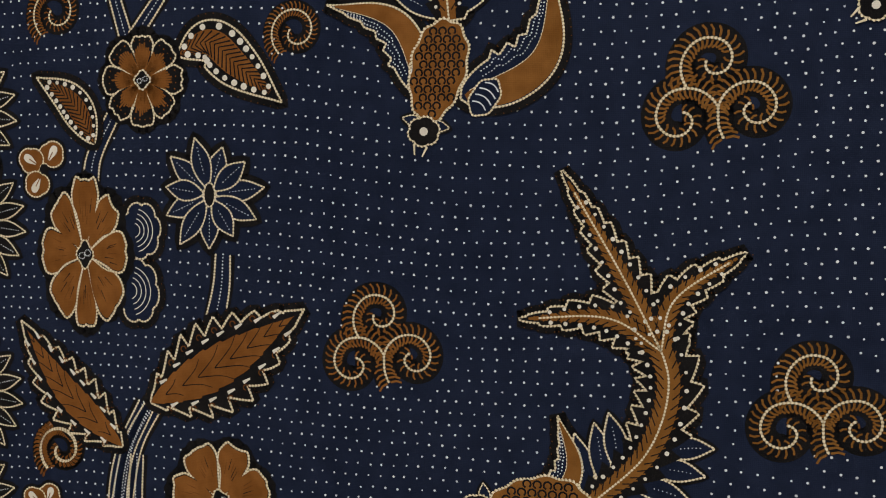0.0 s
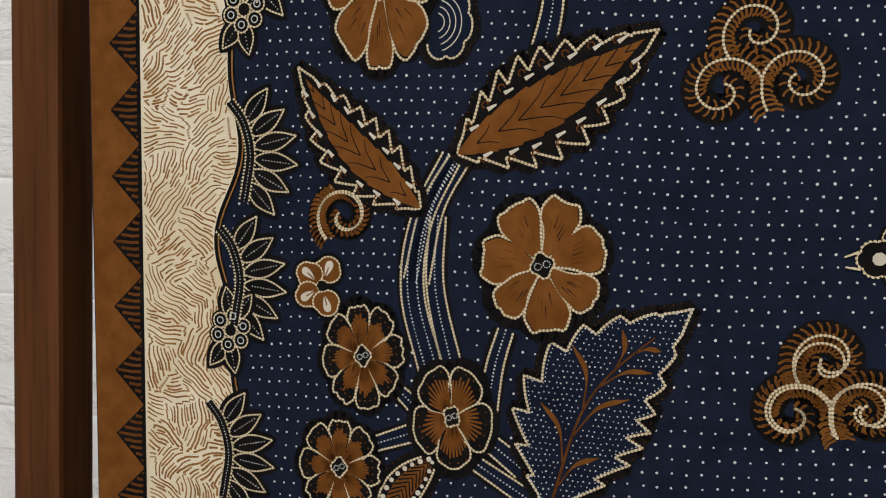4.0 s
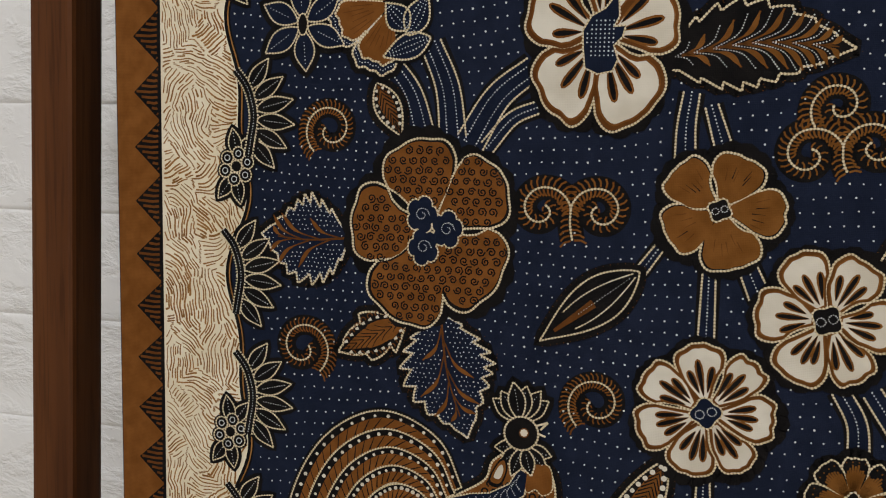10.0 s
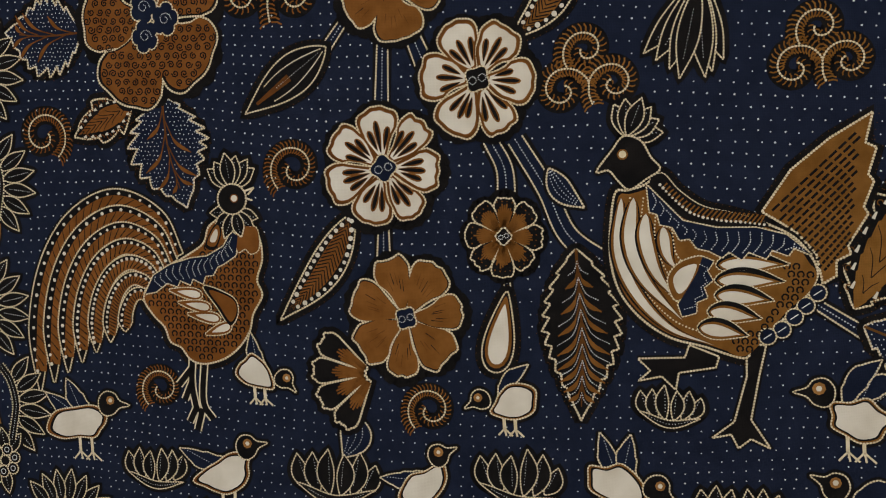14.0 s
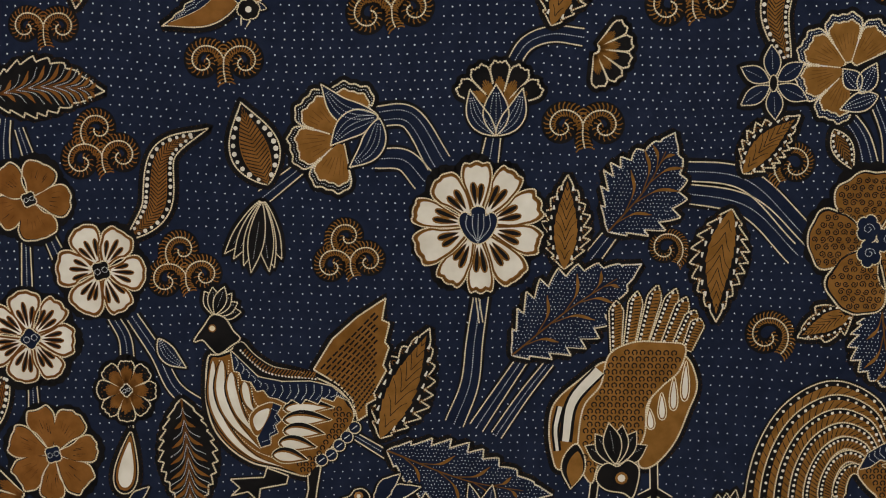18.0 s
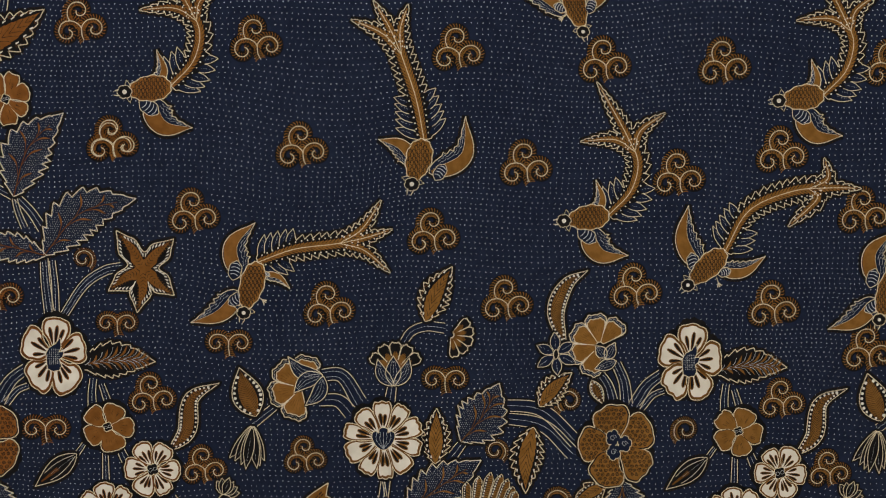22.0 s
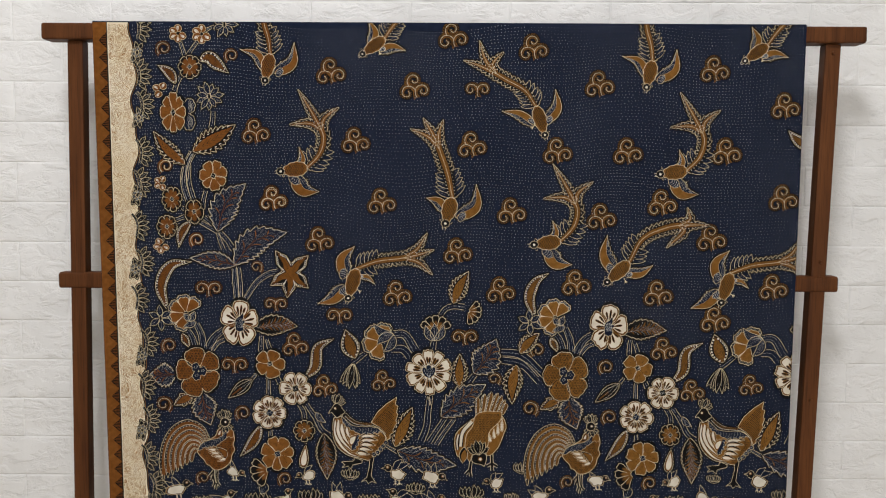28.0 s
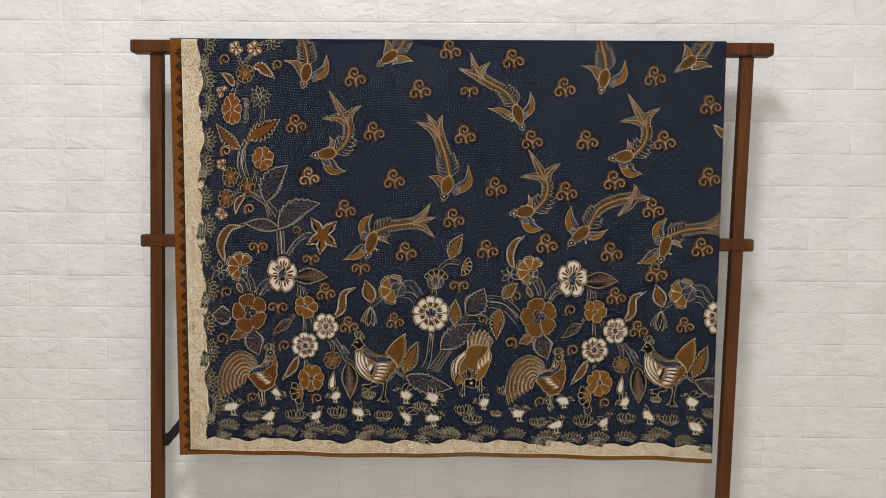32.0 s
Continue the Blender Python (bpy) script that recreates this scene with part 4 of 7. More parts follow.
def daisy(c, radius, petals, rot=0.0, lift=0.0):
    m = Motif("printed_daisy", "dark pointed daisy motif with stitched petals", 1.2 + lift)
    for k in list(range(0, petals, 2)) + list(range(1, petals, 2)):
        a = TAU * k / petals + radians(rot)
        reach = radius * (0.9 + 0.1 * math.cos(3 * a))
        base, tip = (c[0] + radius * 0.1 * math.cos(a), c[1] + radius * 0.1 * math.sin(a)), (c[0] + reach * math.cos(a), c[1] + reach * math.sin(a))
        m.piece("petal")
        m.figure(blade(along([base, tip], 14), radius * (0.40 if petals < 8 else 0.34), 0, 0, 0.50, 0.85), "indigo", 0.85, 6.0)
        m.dotted(along([lerp(base, tip, 0.3), lerp(base, tip, 0.8)], 6), 1.5, 0.32, "spot", FILL + 0.02 + m.more)
        m.more += 0.035
    heart = [(c[0] + radius * 0.10 * math.cos(t), c[1] + radius * 0.20 * math.sin(t)) for t in np.linspace(0, TAU, 16, endpoint=False)]
    m.piece("heart")
    m.more += 0.05
    m.figure(heart, "ink", 0.8, 0)
    m.done()


def blossom(c, radius, rot=0.0, petals=4):
    """A tiny blossom of heart-shaped cream petals."""
    m = Motif("printed_blossom", "tiny cream and brown blossom motif", 1.2)
    for k in range(petals):
        a = radians(rot) + TAU * k / (petals + 1)
        q = (c[0] + radius * 0.55 * math.cos(a), c[1] + radius * 0.55 * math.sin(a))
        out = rosette(q, radius * 0.46, radius * 0.42, 3, a, 0.14, 0.0, 24)
        m.piece("petal")
        m.figure(out, "brown", 0.8, 3.5)
        d0 = lerp(c, q, 0.55)
        d1 = lerp(c, q, 1.55)
        m.fill(teardrop(d0, d1, radius * 0.38), "white", INNER, False)
        m.stroke([d0, lerp(d0, d1, 0.6)], 0.5, "brown", DETAIL)
    m.dots([c], radius * 0.16, "ink", DETAIL)
    m.done()


def shell(c, rx, ry, rot=0.0):
    m = Motif("printed_shell", "dark shell motif with white ripple lines", 0.9)
    out = rosette(c, rx, ry, 7, radians(rot), 0.14, 0.0, 56)
    m.figure(out, "indigo", 0.9)
    for k in range(4):
        r = 0.25 + 0.17 * k
        m.stroke([(c[0] - rx * 0.35 + rx * r * 1.25 * math.cos(t), c[1] + ry * r * math.sin(t)) for t in np.linspace(-1.3, 1.3, 14)], 0.42, "white", DETAIL, False, 0.2)
    m.done()


def bud(a, b, width):
    m = Motif("printed_bud", "closed dark bud motif with folded sepals", 1.0)
    line = along([a, b], 20)
    m.figure(blade(line, width, 0, 0, 0.40, 0.8), "ink", 0.9)
    nrm = normals(line)
    for off in (-0.55, 0.0, 0.55):
        pts = [(p[0] + n[0] * off * width / 2 * math.sin(math.pi * i / 20), p[1] + n[1] * off * width / 2 * math.sin(math.pi * i / 20)) for i, (p, n) in enumerate(zip(line, nrm))]
        if off:
            m.stroke(pts[1:15], 0.7, "cream", DETAIL, False, 0.2)
        else:
            m.stroke(pts[9:18], width * 0.2, "rust", INNER, False, 0, 0.6)
        m.dotted(pts[2:13], 1.4, 0.3, "spot", LINE)
    m.done()


def drop(a, b, width):
    m = Motif("printed_drop", "white hanging drop motif with brown rim", 1.0)
    m.figure(teardrop(a, b, width * 1.35, 30), "ink", 0.9)
    m.fill(teardrop(lerp(a, b, 0.06), lerp(a, b, 0.95), width * 1.10, 24), "brown", INNER, False)
    m.fill(teardrop(lerp(a, b, 0.16), lerp(a, b, 0.90), width * 0.84, 24), "white", DETAIL, False)
    m.done()


def lobed_leaf(c, tips, waist):
    """A star-shaped leaf: pointed wavy lobes round a barbed brown field, white beads along the dark margin."""
    m = Motif("printed_star_leaf", "five-lobed brown leaf motif lined with white beads", 1.0)
    n = len(tips)

    def rim():
        out = []
        for k in range(n):
            a, b = tips[k], tips[(k + 1) % n]
            valley = lerp(c, lerp(a, b, 0.5), 0.50)
            ha, hb = heading(c, a), heading(c, b)
            bulge_a = lerp(c, a, 0.60)
            bulge_a = (bulge_a[0] + waist * 0.70 * math.sin(ha), bulge_a[1] - waist * 0.70 * math.cos(ha))
            bulge_b = lerp(c, b, 0.56)
            bulge_b = (bulge_b[0] - waist * 0.76 * math.sin(hb), bulge_b[1] + waist * 0.76 * math.cos(hb))
            out += glide([a, lerp(a, bulge_a, 0.55), bulge_a, valley, bulge_b, lerp(b, bulge_b, 0.45), b], 1.0)[:-1]
        return out

    edge = rim()
    m.figure(edge, "ink", 1.12)
    m.piece("field")
    m.more += 0.03
    m.fill([lerp(c, p, 0.50) for p in edge], "brown", INNER, False)
    for k, tip in enumerate(tips):
        spine = along(bow(c, tip, 0.05 if k % 2 else -0.05), 40)
        nrm = normals(spine)
        m.fill(blade(spine[:37], waist * 0.60, 0, 0, 0.35, 0.5), "brown", INNER, False)
        for i in range(4, 35, 3):
            for sign in (1, -1):
                w = waist * (0.50 - 0.36 * i / 40)
                q = (spine[i + 3][0] + sign * nrm[i][0] * w, spine[i + 3][1] + sign * nrm[i][1] * w)
                m.stroke([spine[i], lerp(spine[i + 1], q, 0.5), q], 1.1, "brown", INNER + m.more + 0.02, False, 0, 0.6)
                m.stroke([spine[i], lerp(spine[i + 1], q, 0.45)], 0.42, "ink", DETAIL + m.more)
    m.piece("bead_row", "stuff")
    ring = along(edge + [edge[0]], int(sum(away(p, q) for p, q in zip(edge, edge[1:])) / 3.9))[:-1]
    for p in ring:
        near = min(away(p, t) for t in tips)
        if near > 5.0:
            r = away(c, p)
            m.fill(teardrop(lerp(p, c, 6.2 / r), lerp(p, c, 2.0 / r), 2.0, 10), "white", LINE, False)
    m.done()


# -- winged and feathered ornaments, kept as plain figures --
def scales(m, poly, gap, r, mat="ink", layer=INNER):
    u = np.array(poly)
    gu, gv = np.meshgrid(np.arange(u[:, 0].min(), u[:, 0].max(), gap), np.arange(u[:, 1].min(), u[:, 1].max(), gap * 0.86))
    pts = np.stack([(gu + (np.arange(gu.shape[0]) % 2)[:, None] * gap / 2).ravel(), gv.ravel()], 1)
    for p in pts[inside(pts, [lerp(tuple(u.mean(0)), q, 0.9) for q in poly])]:
        m.stroke([(p[0] + r * math.cos(t), p[1] + r * math.sin(t)) for t in np.linspace(-0.9, 4.4, 8)], 0.85, mat, layer)


def plume(m, spine_points, width, teeth, tip=True, core="brown"):
    """A serrated tail plume: black field, brown midrib with barbs, rows of white beads; drawn out to a point at the tip."""
    spine = glide(spine_points, 1.0)
    spine = along(spine, max(20, len(spine)))
    n = len(spine) - 1
    nrm = normals(spine)
    left, right, half = [], [], []
    for i, (p, k) in enumerate(zip(spine, nrm)):
        s = i / n
        w = width / 2 * ((1.0 - max(0.0, (s - 0.25) / 0.75) ** 1.25) * (0.9 + 0.2 * s) if tip else 0.72 + 0.33 * min(1.0, s * 2.2))
        half.append(w)
        for side, sign, phase in ((left, 1, 0.0), (right, -1, 0.4)):
            ww = w * (0.76 + 0.60 * ((s * teeth + phase) % 1.0))
            side.append((p[0] + sign * k[0] * ww, p[1] + sign * k[1] * ww))
    m.piece("plume")
    m.figure(left + right[::-1], "ink", 1.0, merge=True)
    rib_l, rib_r = [(p[0] + k[0] * w * 0.46, p[1] + k[1] * w * 0.46) for p, k, w in zip(spine, nrm, half)], [(p[0] - k[0] * w * 0.46, p[1] - k[1] * w * 0.46) for p, k, w in zip(spine, nrm, half)]
    cut = int(n * 0.96)
    m.fill(rib_l[:cut] + rib_r[:cut][::-1], core, INNER, False)
    m.stroke(spine[: int(n * 0.9)], 0.85, "cream", LINE, False, 0.2)
    for i in range(2, int(n * 0.92), 2):
        p, k, w = spine[i], nrm[i], half[i]
        t = (k[1], -k[0])
        for sign in (1, -1):
            q = (p[0] + sign * k[0] * w * 0.56 + t[0] * w * 0.45, p[1] + sign * k[1] * w * 0.56 + t[1] * w * 0.45)
            m.stroke([(p[0] + sign * k[0] * w * 0.2, p[1] + sign * k[1] * w * 0.2), q], 0.5, core if i % 4 else "ink", DETAIL)
    length = sum(away(a, b) for a, b in zip(spine, spine[1:]))
    step = max(2, int(round(n * 5.6 / length)))
    for i in range(step, int(n * 0.95), step):
        p, k, w = spine[i], nrm[i], half[i]
        if w > 1.9:
            for sign in (1, -1):
                m.dots([(p[0] + sign * k[0] * w * 0.72, p[1] + sign * k[1] * w * 0.72)], 0.85, "white", LINE, 7)


def wing(m, root, tip, width, bend):
    """A pointed wing: plain ochre field, a toothed indigo strip along the hollow side and a striped shoulder at the root."""
    width *= 0.86
    spine = along(bow(root, tip, bend, 1.0), 30)
    nrm = normals(spine)
    sg = 1 if bend >= 0 else -1
    hollow, outer, low = [], [], []
    for i, (p, k) in enumerate(zip(spine, nrm)):
        s = i / 30
        w = width / 2 * girth(s, 0.30, 0.5) ** 1.12
        tooth = 1.0 + (0.42 * ((s * 7) % 1.0) - 0.10 if 0.25 < s < 0.92 else 0.0)
        hollow.append((p[0] - sg * k[0] * w * tooth, p[1] - sg * k[1] * w * tooth))
        outer.append((p[0] + sg * k[0] * w, p[1] + sg * k[1] * w))
        d = w * 0.22
        low.append((p[0] - sg * k[0] * d, p[1] - sg * k[1] * d))
    m.piece("wing")
    m.figure(hollow + outer[::-1], "indigo", 0.95)
    field = low[1:-2] + [lerp(a, b, 0.06) for a, b in zip(outer, low)][1:-2][::-1]
    m.fill(field, "brown", INNER, False)
    for k in range(7):
        i = 8 + 2 * k
        q = lerp(outer[i], low[i], m.rng.uniform(0.3, 0.8))
        m.stroke([q, lerp(q, outer[min(29, i + 3)], 0.5)], 0.4, "rust", DETAIL, False, 0, 0.6)
    m.stroke(low[2:-3], 0.75, "cream", DETAIL, False, 0.25)
    for f in (0.30, 0.62):
        m.dotted([lerp(a, b, f) for a, b in zip(hollow[5:-5], low[5:-5])], 1.4, 0.36, "spot", LINE)
    # the striped shoulder
    m.more += 0.24
    c = lerp(spine[4], outer[4], 0.45)
    h = heading(root, tip)
    rx, ry = width * 0.40, width * 0.27
    cap = [tilted_point(c, rx * (1 + 0.05 * math.cos(6 * t)), ry * (1 + 0.05 * math.cos(6 * t)), t, h) for t in np.linspace(0, TAU, 30, endpoint=False)]
    m.figure(cap, "indigo", 0.85, 0)
    for k in range(4):
        x = rx * (-0.55 + 0.36 * k)
        y = ry * math.sqrt(max(0.0, 1 - (x / rx) ** 2)) * 0.72
        arc = [(c[0] + (x + rx * 0.2 * math.cos(t * 1.3)) * math.cos(h) - y * t * math.sin(h), c[1] + (x + rx * 0.2 * math.cos(t * 1.3)) * math.sin(h) + y * t * math.cos(h)) for t in np.linspace(-1, 1, 9)]
        m.stroke(arc, 0.55, "spot", FILL + 0.03 + m.more)
    m.more -= 0.24


def winged(head, body, body_r, wings, tail, forks, side_plumes=6, plume_side=1, tail_width=13.0):
    """A swooping winged ornament: scaled oval, two wings, serrated forked plume and side tufts."""
    m = Motif("printed_winged_ornament", "swooping ornament motif with brown wings and forked beaded plume", 1.5)
    line = glide(tail, 1.0)
    nrm = normals(line)
    length = sum(away(a, b) for a, b in zip(line, line[1:]))
    for sign in (1, -1):
        count = 5 if plume_side in (0, sign) else 3
        for k in range(count):
            i = min(len(line) - 1, int(len(line) / length * body_r * (0.08 + 0.40 * k)))
            p, q = line[i], nrm[i]
            t = (q[1], -q[0])
            long = body_r * (1.46 - 0.06 * k)
            base = (p[0] + sign * q[0] * tail_width * 0.2, p[1] + sign * q[1] * tail_width * 0.2)
            tip = (p[0] + sign * q[0] * long * 0.86 + t[0] * long * 0.52, p[1] + sign * q[1] * long * 0.86 + t[1] * long * 0.52)
            m.piece("tuft")
            spine = along(bow(base, tip, -sign * 0.04), 12)
            m.figure(blade(spine, body_r * 0.44, 0, 0, 0.5, 0.85), "indigo", 0.85, 3.2)
            m.dotted(spine[5:10], 1.5, 0.28, "spot", FILL + 0.02 + m.more)
    end = tail[-1]
    m.more += 0.03
    start = line[int(len(line) * 0.84)]
    for f in forks:
        plume(m, [start, lerp(end, f, 0.30), f], tail_width * 1.08, max(3, int(away(start, f) / 8.0)))
    plume(m, tail, tail_width * 1.20, max(6, int(length / 8.0)), not forks)
    m.more += 0.05
    h = heading(tail[0], head)
    mid = lerp(tail[0], head, 0.46)
    for root, tip, width, bend in wings:
        wing(m, lerp(root, mid, 0.35), tip, width, bend)
    half = max(body_r * 0.98, away(tail[0], head) * 0.45)
    oval = [tilted_point(mid, half * (1 + 0.03 * math.cos(11 * t + 1)), body_r * 0.60 * (1 - 0.14 * math.cos(t)) * (1 + 0.045 * math.cos(11 * t + 1)), t, h) for t in np.linspace(0, TAU, 60, endpoint=False)]
    m.more += 0.16
    m.piece("body")
    m.stroke(oval, 2.2, "cream", LINE, True, 0.3)
    m.fill(oval, "brown", LINE + 0.06)
    scales(m, oval, body_r * 0.21, body_r * 0.082, "ink", LINE + 0.46)
    # claws and crest
    side = h + (1.2 if math.cos(h) < 0 else -1.2)
    foot = (body[0] + body_r * 0.95 * math.cos(side), body[1] + body_r * 0.95 * math.sin(side))
    for d in (-0.5, 0.0, 0.5):
        m.stroke([lerp(body, foot, 0.7), foot, (foot[0] + body_r * 0.26 * math.cos(side + d), foot[1] + body_r * 0.26 * math.sin(side + d))], 1.0, "cream", EDGE)
    hr = body_r * 0.35
    crest = (head[0] - hr * 0.5 * math.cos(h), head[1] - hr * 0.5 * math.sin(h))
    m.more += 0.25
    for d in (1.9, -1.9):
        tip = (head[0] + hr * 1.7 * math.cos(h + d), head[1] + hr * 1.7 * math.sin(h + d))
        m.figure(blade(along([crest, tip], 10), hr * 0.7, 0, 0, 0.5, 0.85), "indigo", 0.6, 2.4)
    knob = rosette(head, hr, hr * 0.9, 6, h, 0.12, 0.0, 36)
    m.piece("head")
    m.more += 0.2
    m.stroke(knob, 1.7, "cream", LINE + m.more, True, 0.3)
    m.fill(knob, "ink", LINE + 0.06)
    m.dots([head], hr * 0.32, "white", LINE + 0.12 + m.more, 9)
    for d in (-0.45, 0.45):
        nib = (head[0] + hr * 1.6 * math.cos(h + d * 0.35), head[1] + hr * 1.6 * math.sin(h + d * 0.35))
        m.stroke([(head[0] + hr * math.cos(h + d), head[1] + hr * math.sin(h + d)), nib], 1.0, "cream", LINE + m.more, False, 0, 0.4)
    m.done()


def feather(m, spine, width, beads=1):
    """One long beaded feather: brown field, dark barbs, white beads along the outer side."""
    spine = along(glide(spine, 1.0), 60)
    nrm = normals(spine)
    n = len(spine) - 1
    left, right = [], []
    for i, (p, k) in enumerate(zip(spine, nrm)):
        s = i / n
        w = width / 2 * (0.7 + 0.4 * s if s < 0.8 else 1.02 * (1 - ((s - 0.8) / 0.2) ** 1.5))
        left.append((p[0] + k[0] * w, p[1] + k[1] * w))
        right.append((p[0] - k[0] * w, p[1] - k[1] * w))
    poly = left + right[::-1]
    m.piece("feather")
    m.stroke(poly, 4.0, "ink", HALO, True)
    ring = along(poly + [poly[0]], int(sum(away(p, q) for p, q in zip(poly, poly[1:])) / 0.66) // 2 * 2)[:-1]
    m.stroke(ring, 1.9, "cream", EDGE + m.more, True, 0.32)
    m.fill(poly, "ink", EDGE + 0.05)
    top = EDGE + 0.09 + m.more
    m.stroke([lerp(a, b, 0.66) for a, b in zip(left, right)][:-4] if beads > 0 else [lerp(a, b, 0.34) for a, b in zip(left, right)][:-4], width * 0.55, "brown", top)
    edge_a, edge_b = (left, right) if beads > 0 else (right, left)
    length = sum(away(p, q) for p, q in zip(spine, spine[1:]))
    barb, pearl = max(2, round(n * 1.9 / length)), max(2, round(n * 2.9 / length))
    for i in range(1, n - 3):
        a, b = lerp(edge_a[i], edge_b[i], 0.34), lerp(edge_a[min(n, i + 2)], edge_b[min(n, i + 2)], 0.9)
        if i % barb == 1:
            m.stroke([b, a], 0.72, "ink", top + 0.03, False, 0, 0.5)
        if i % pearl == 0:
            m.dots([lerp(edge_a[i], edge_b[i], 0.22)], min(0.95, width * 0.11), "white", top + 0.05)
    m.more += 0.16


def ring_of(c, r, n=20, squash=1.0):
    return [(c[0] + r * math.cos(TAU * k / n), c[1] + squash * r * math.sin(TAU * k / n)) for k in range(n)]


def legs(m, paths, width):
    for path in paths:
        m.piece("leg")
        line = glide(path, 1.0)
        m.stroke(line, width + 1.6, "cream", LINE - 0.1)
        m.stroke(line, width, "ink", LINE)


def local_frame(c, unit):
    def at(x, y):
        return (c[0] + unit * x, c[1] - unit * y)
    return at


def long_tail_ornament(c, unit):
    """A strutting ornament with an arched tail of seven beaded feathers."""
    m = Motif("printed_long_tail_ornament", "brown strutting ornament motif with arched beaded tail feathers", 1.0)
    at = local_frame(c, unit)
    outer = ((4.45, 2.70), (3.90, 1.72), (2.74, 1.28), (1.62, 1.86), (0.90, 3.00), (0.58, 4.49), (0.60, 6.45))
    inner = ((3.62, 3.72), (3.48, 3.68), (3.34, 3.72), (3.22, 3.84), (3.12, 4.05), (3.06, 4.30), (3.05, 4.68))
    for k in range(7):
        f = k / 6
        feather(m, [at(*lerp(a, b, f)) for a, b in zip(outer, inner)], unit * (0.56 - 0.20 * f), -1)
    legs(m, [[at(4.92, 5.20), at(4.91, 5.95), at(5.06, 6.65)], [at(5.24, 5.34), at(5.22, 6.36), at(5.49, 6.80)], [at(5.20, 6.55), at(5.07, 7.12)], [at(5.05, 6.5), at(4.86, 6.92)], [at(4.93, 5.5), at(4.55, 5.98)], [at(4.90, 5.9), at(4.72, 6.35)]], unit * 0.15)
    hull = glide([at(*p) for p in ((6.60, 2.01), (6.77, 2.63), (6.64, 3.20), (6.78, 3.58), (6.55, 4.06), (6.46, 4.49), (6.20, 4.90), (5.80, 5.23), (5.24, 5.40), (4.87, 5.30), (4.62, 5.02), (4.32, 4.88), (4.16, 4.52), (3.88, 4.26), (3.58, 3.84), (3.71, 3.47), (4.05, 3.13), (4.62, 2.75), (5.18, 2.36), (5.37, 1.89), (5.94, 1.61))], 1.0, True)
    m.more += 0.2
    m.piece("body")
    m.figure(hull, "brown", 1.15)
    scales(m, [p for p in hull if p[1] < at(0, 2.2)[1]], unit * 0.215, unit * 0.07, "ink", INNER + m.more)
    breast = glide([at(*p) for p in ((6.10, 2.00), (6.12, 2.52), (6.32, 2.44), (6.48, 2.56), (6.68, 2.40), (6.58, 1.90))], 1.0, True)
    m.stroke(breast, 1.3, "cream", DETAIL + m.more, True, 0.2)
    m.fill(breast, "brown", DETAIL + 0.03, False)
    pale = glide([at(*p) for p in ((5.25, 2.42), (5.42, 1.98), (5.62, 1.80), (5.68, 2.10), (5.52, 2.48))], 1.0, True)
    m.fill(pale, "ink", DETAIL + 0.02, False)
    m.fill([lerp(at(5.50, 2.14), p, 0.78) for p in pale], "brown", DETAIL + 0.04, False)
    m.fill([lerp(at(5.50, 2.14), p, 0.48) for p in pale], "white", DETAIL + 0.06, False)
    rim = ((3.62, 3.69), (3.85, 3.21), (4.28, 2.93), (4.85, 2.74), (5.30, 2.67), (5.74, 2.41), (5.95, 2.03), (6.12, 2.13), (6.07, 2.61), (5.75, 2.84), (5.58, 2.92), (5.47, 3.13), (5.26, 3.16), (5.20, 3.36), (4.92, 3.24), (4.86, 3.40), (4.58, 3.30), (4.50, 3.46), (4.23, 3.38), (3.92, 3.62))
    band = [at(*p) for p in rim]
    m.stroke(band, 1.5, "cream", DETAIL + m.more, True, 0.2)
    m.fill(band, "indigo", DETAIL + 0.05, False)
    crest_line, foot_line = ((3.85, 3.28), (4.28, 3.00), (4.85, 2.81), (5.30, 2.74), (5.74, 2.48), (5.97, 2.15)), ((4.02, 3.50), (4.40, 3.30), (4.86, 3.22), (5.25, 3.08), (5.70, 2.80), (6.02, 2.50))
    for f in np.linspace(0.02, 0.98, 14):
        i = min(4, int(f * 5))
        a, b = lerp(crest_line[i], crest_line[i + 1], f * 5 - i), lerp(foot_line[i], foot_line[i + 1], f * 5 - i)
        m.dotted(glide([at(*a), at((a[0] + b[0]) / 2 - 0.08, (a[1] + b[1]) / 2), at(*b)], 0.8), 1.05, 0.33, "spot", LINE + m.more)
    for a, b in (((4.28, 3.56), (5.18, 3.66)), ((4.52, 3.86), (5.42, 3.97)), ((4.78, 4.14), (5.68, 4.24)), ((5.28, 4.64), (5.97, 4.38))):
        a, b = at(*a), at(*b)
        m.stroke(teardrop(a, b, unit * 0.40, 18), 1.3, "cream", DETAIL + m.more, True, 0.2)
        m.fill(teardrop(a, b, unit * 0.40, 18), "brown", DETAIL + 0.06, False)
        m.fill(teardrop(lerp(a, b, 0.25), lerp(a, b, 0.95), unit * 0.26), "white", DETAIL + 0.10, False)
    wedge = glide([at(*p) for p in ((5.22, 3.42), (5.98, 3.66), (6.14, 4.03), (5.94, 4.38), (5.60, 3.95))], 1.0, True)
    m.stroke(wedge, 1.3, "cream", DETAIL + m.more, True, 0.2)
    m.fill(wedge, "ink", DETAIL + 0.06, False)
    m.fill([lerp(at(5.98, 3.92), p, 0.80) for p in wedge], "brown", DETAIL + 0.10, False)
    m.more += 0.15
    spray(m, at(6.02, 1.45), unit * 0.78, -92, 150, 6)
    m.more += 0.1
    spray(m, at(5.93, 1.02), unit * 0.95, 92, 100, 6)
    m.more += 0.1
    m.piece("head")
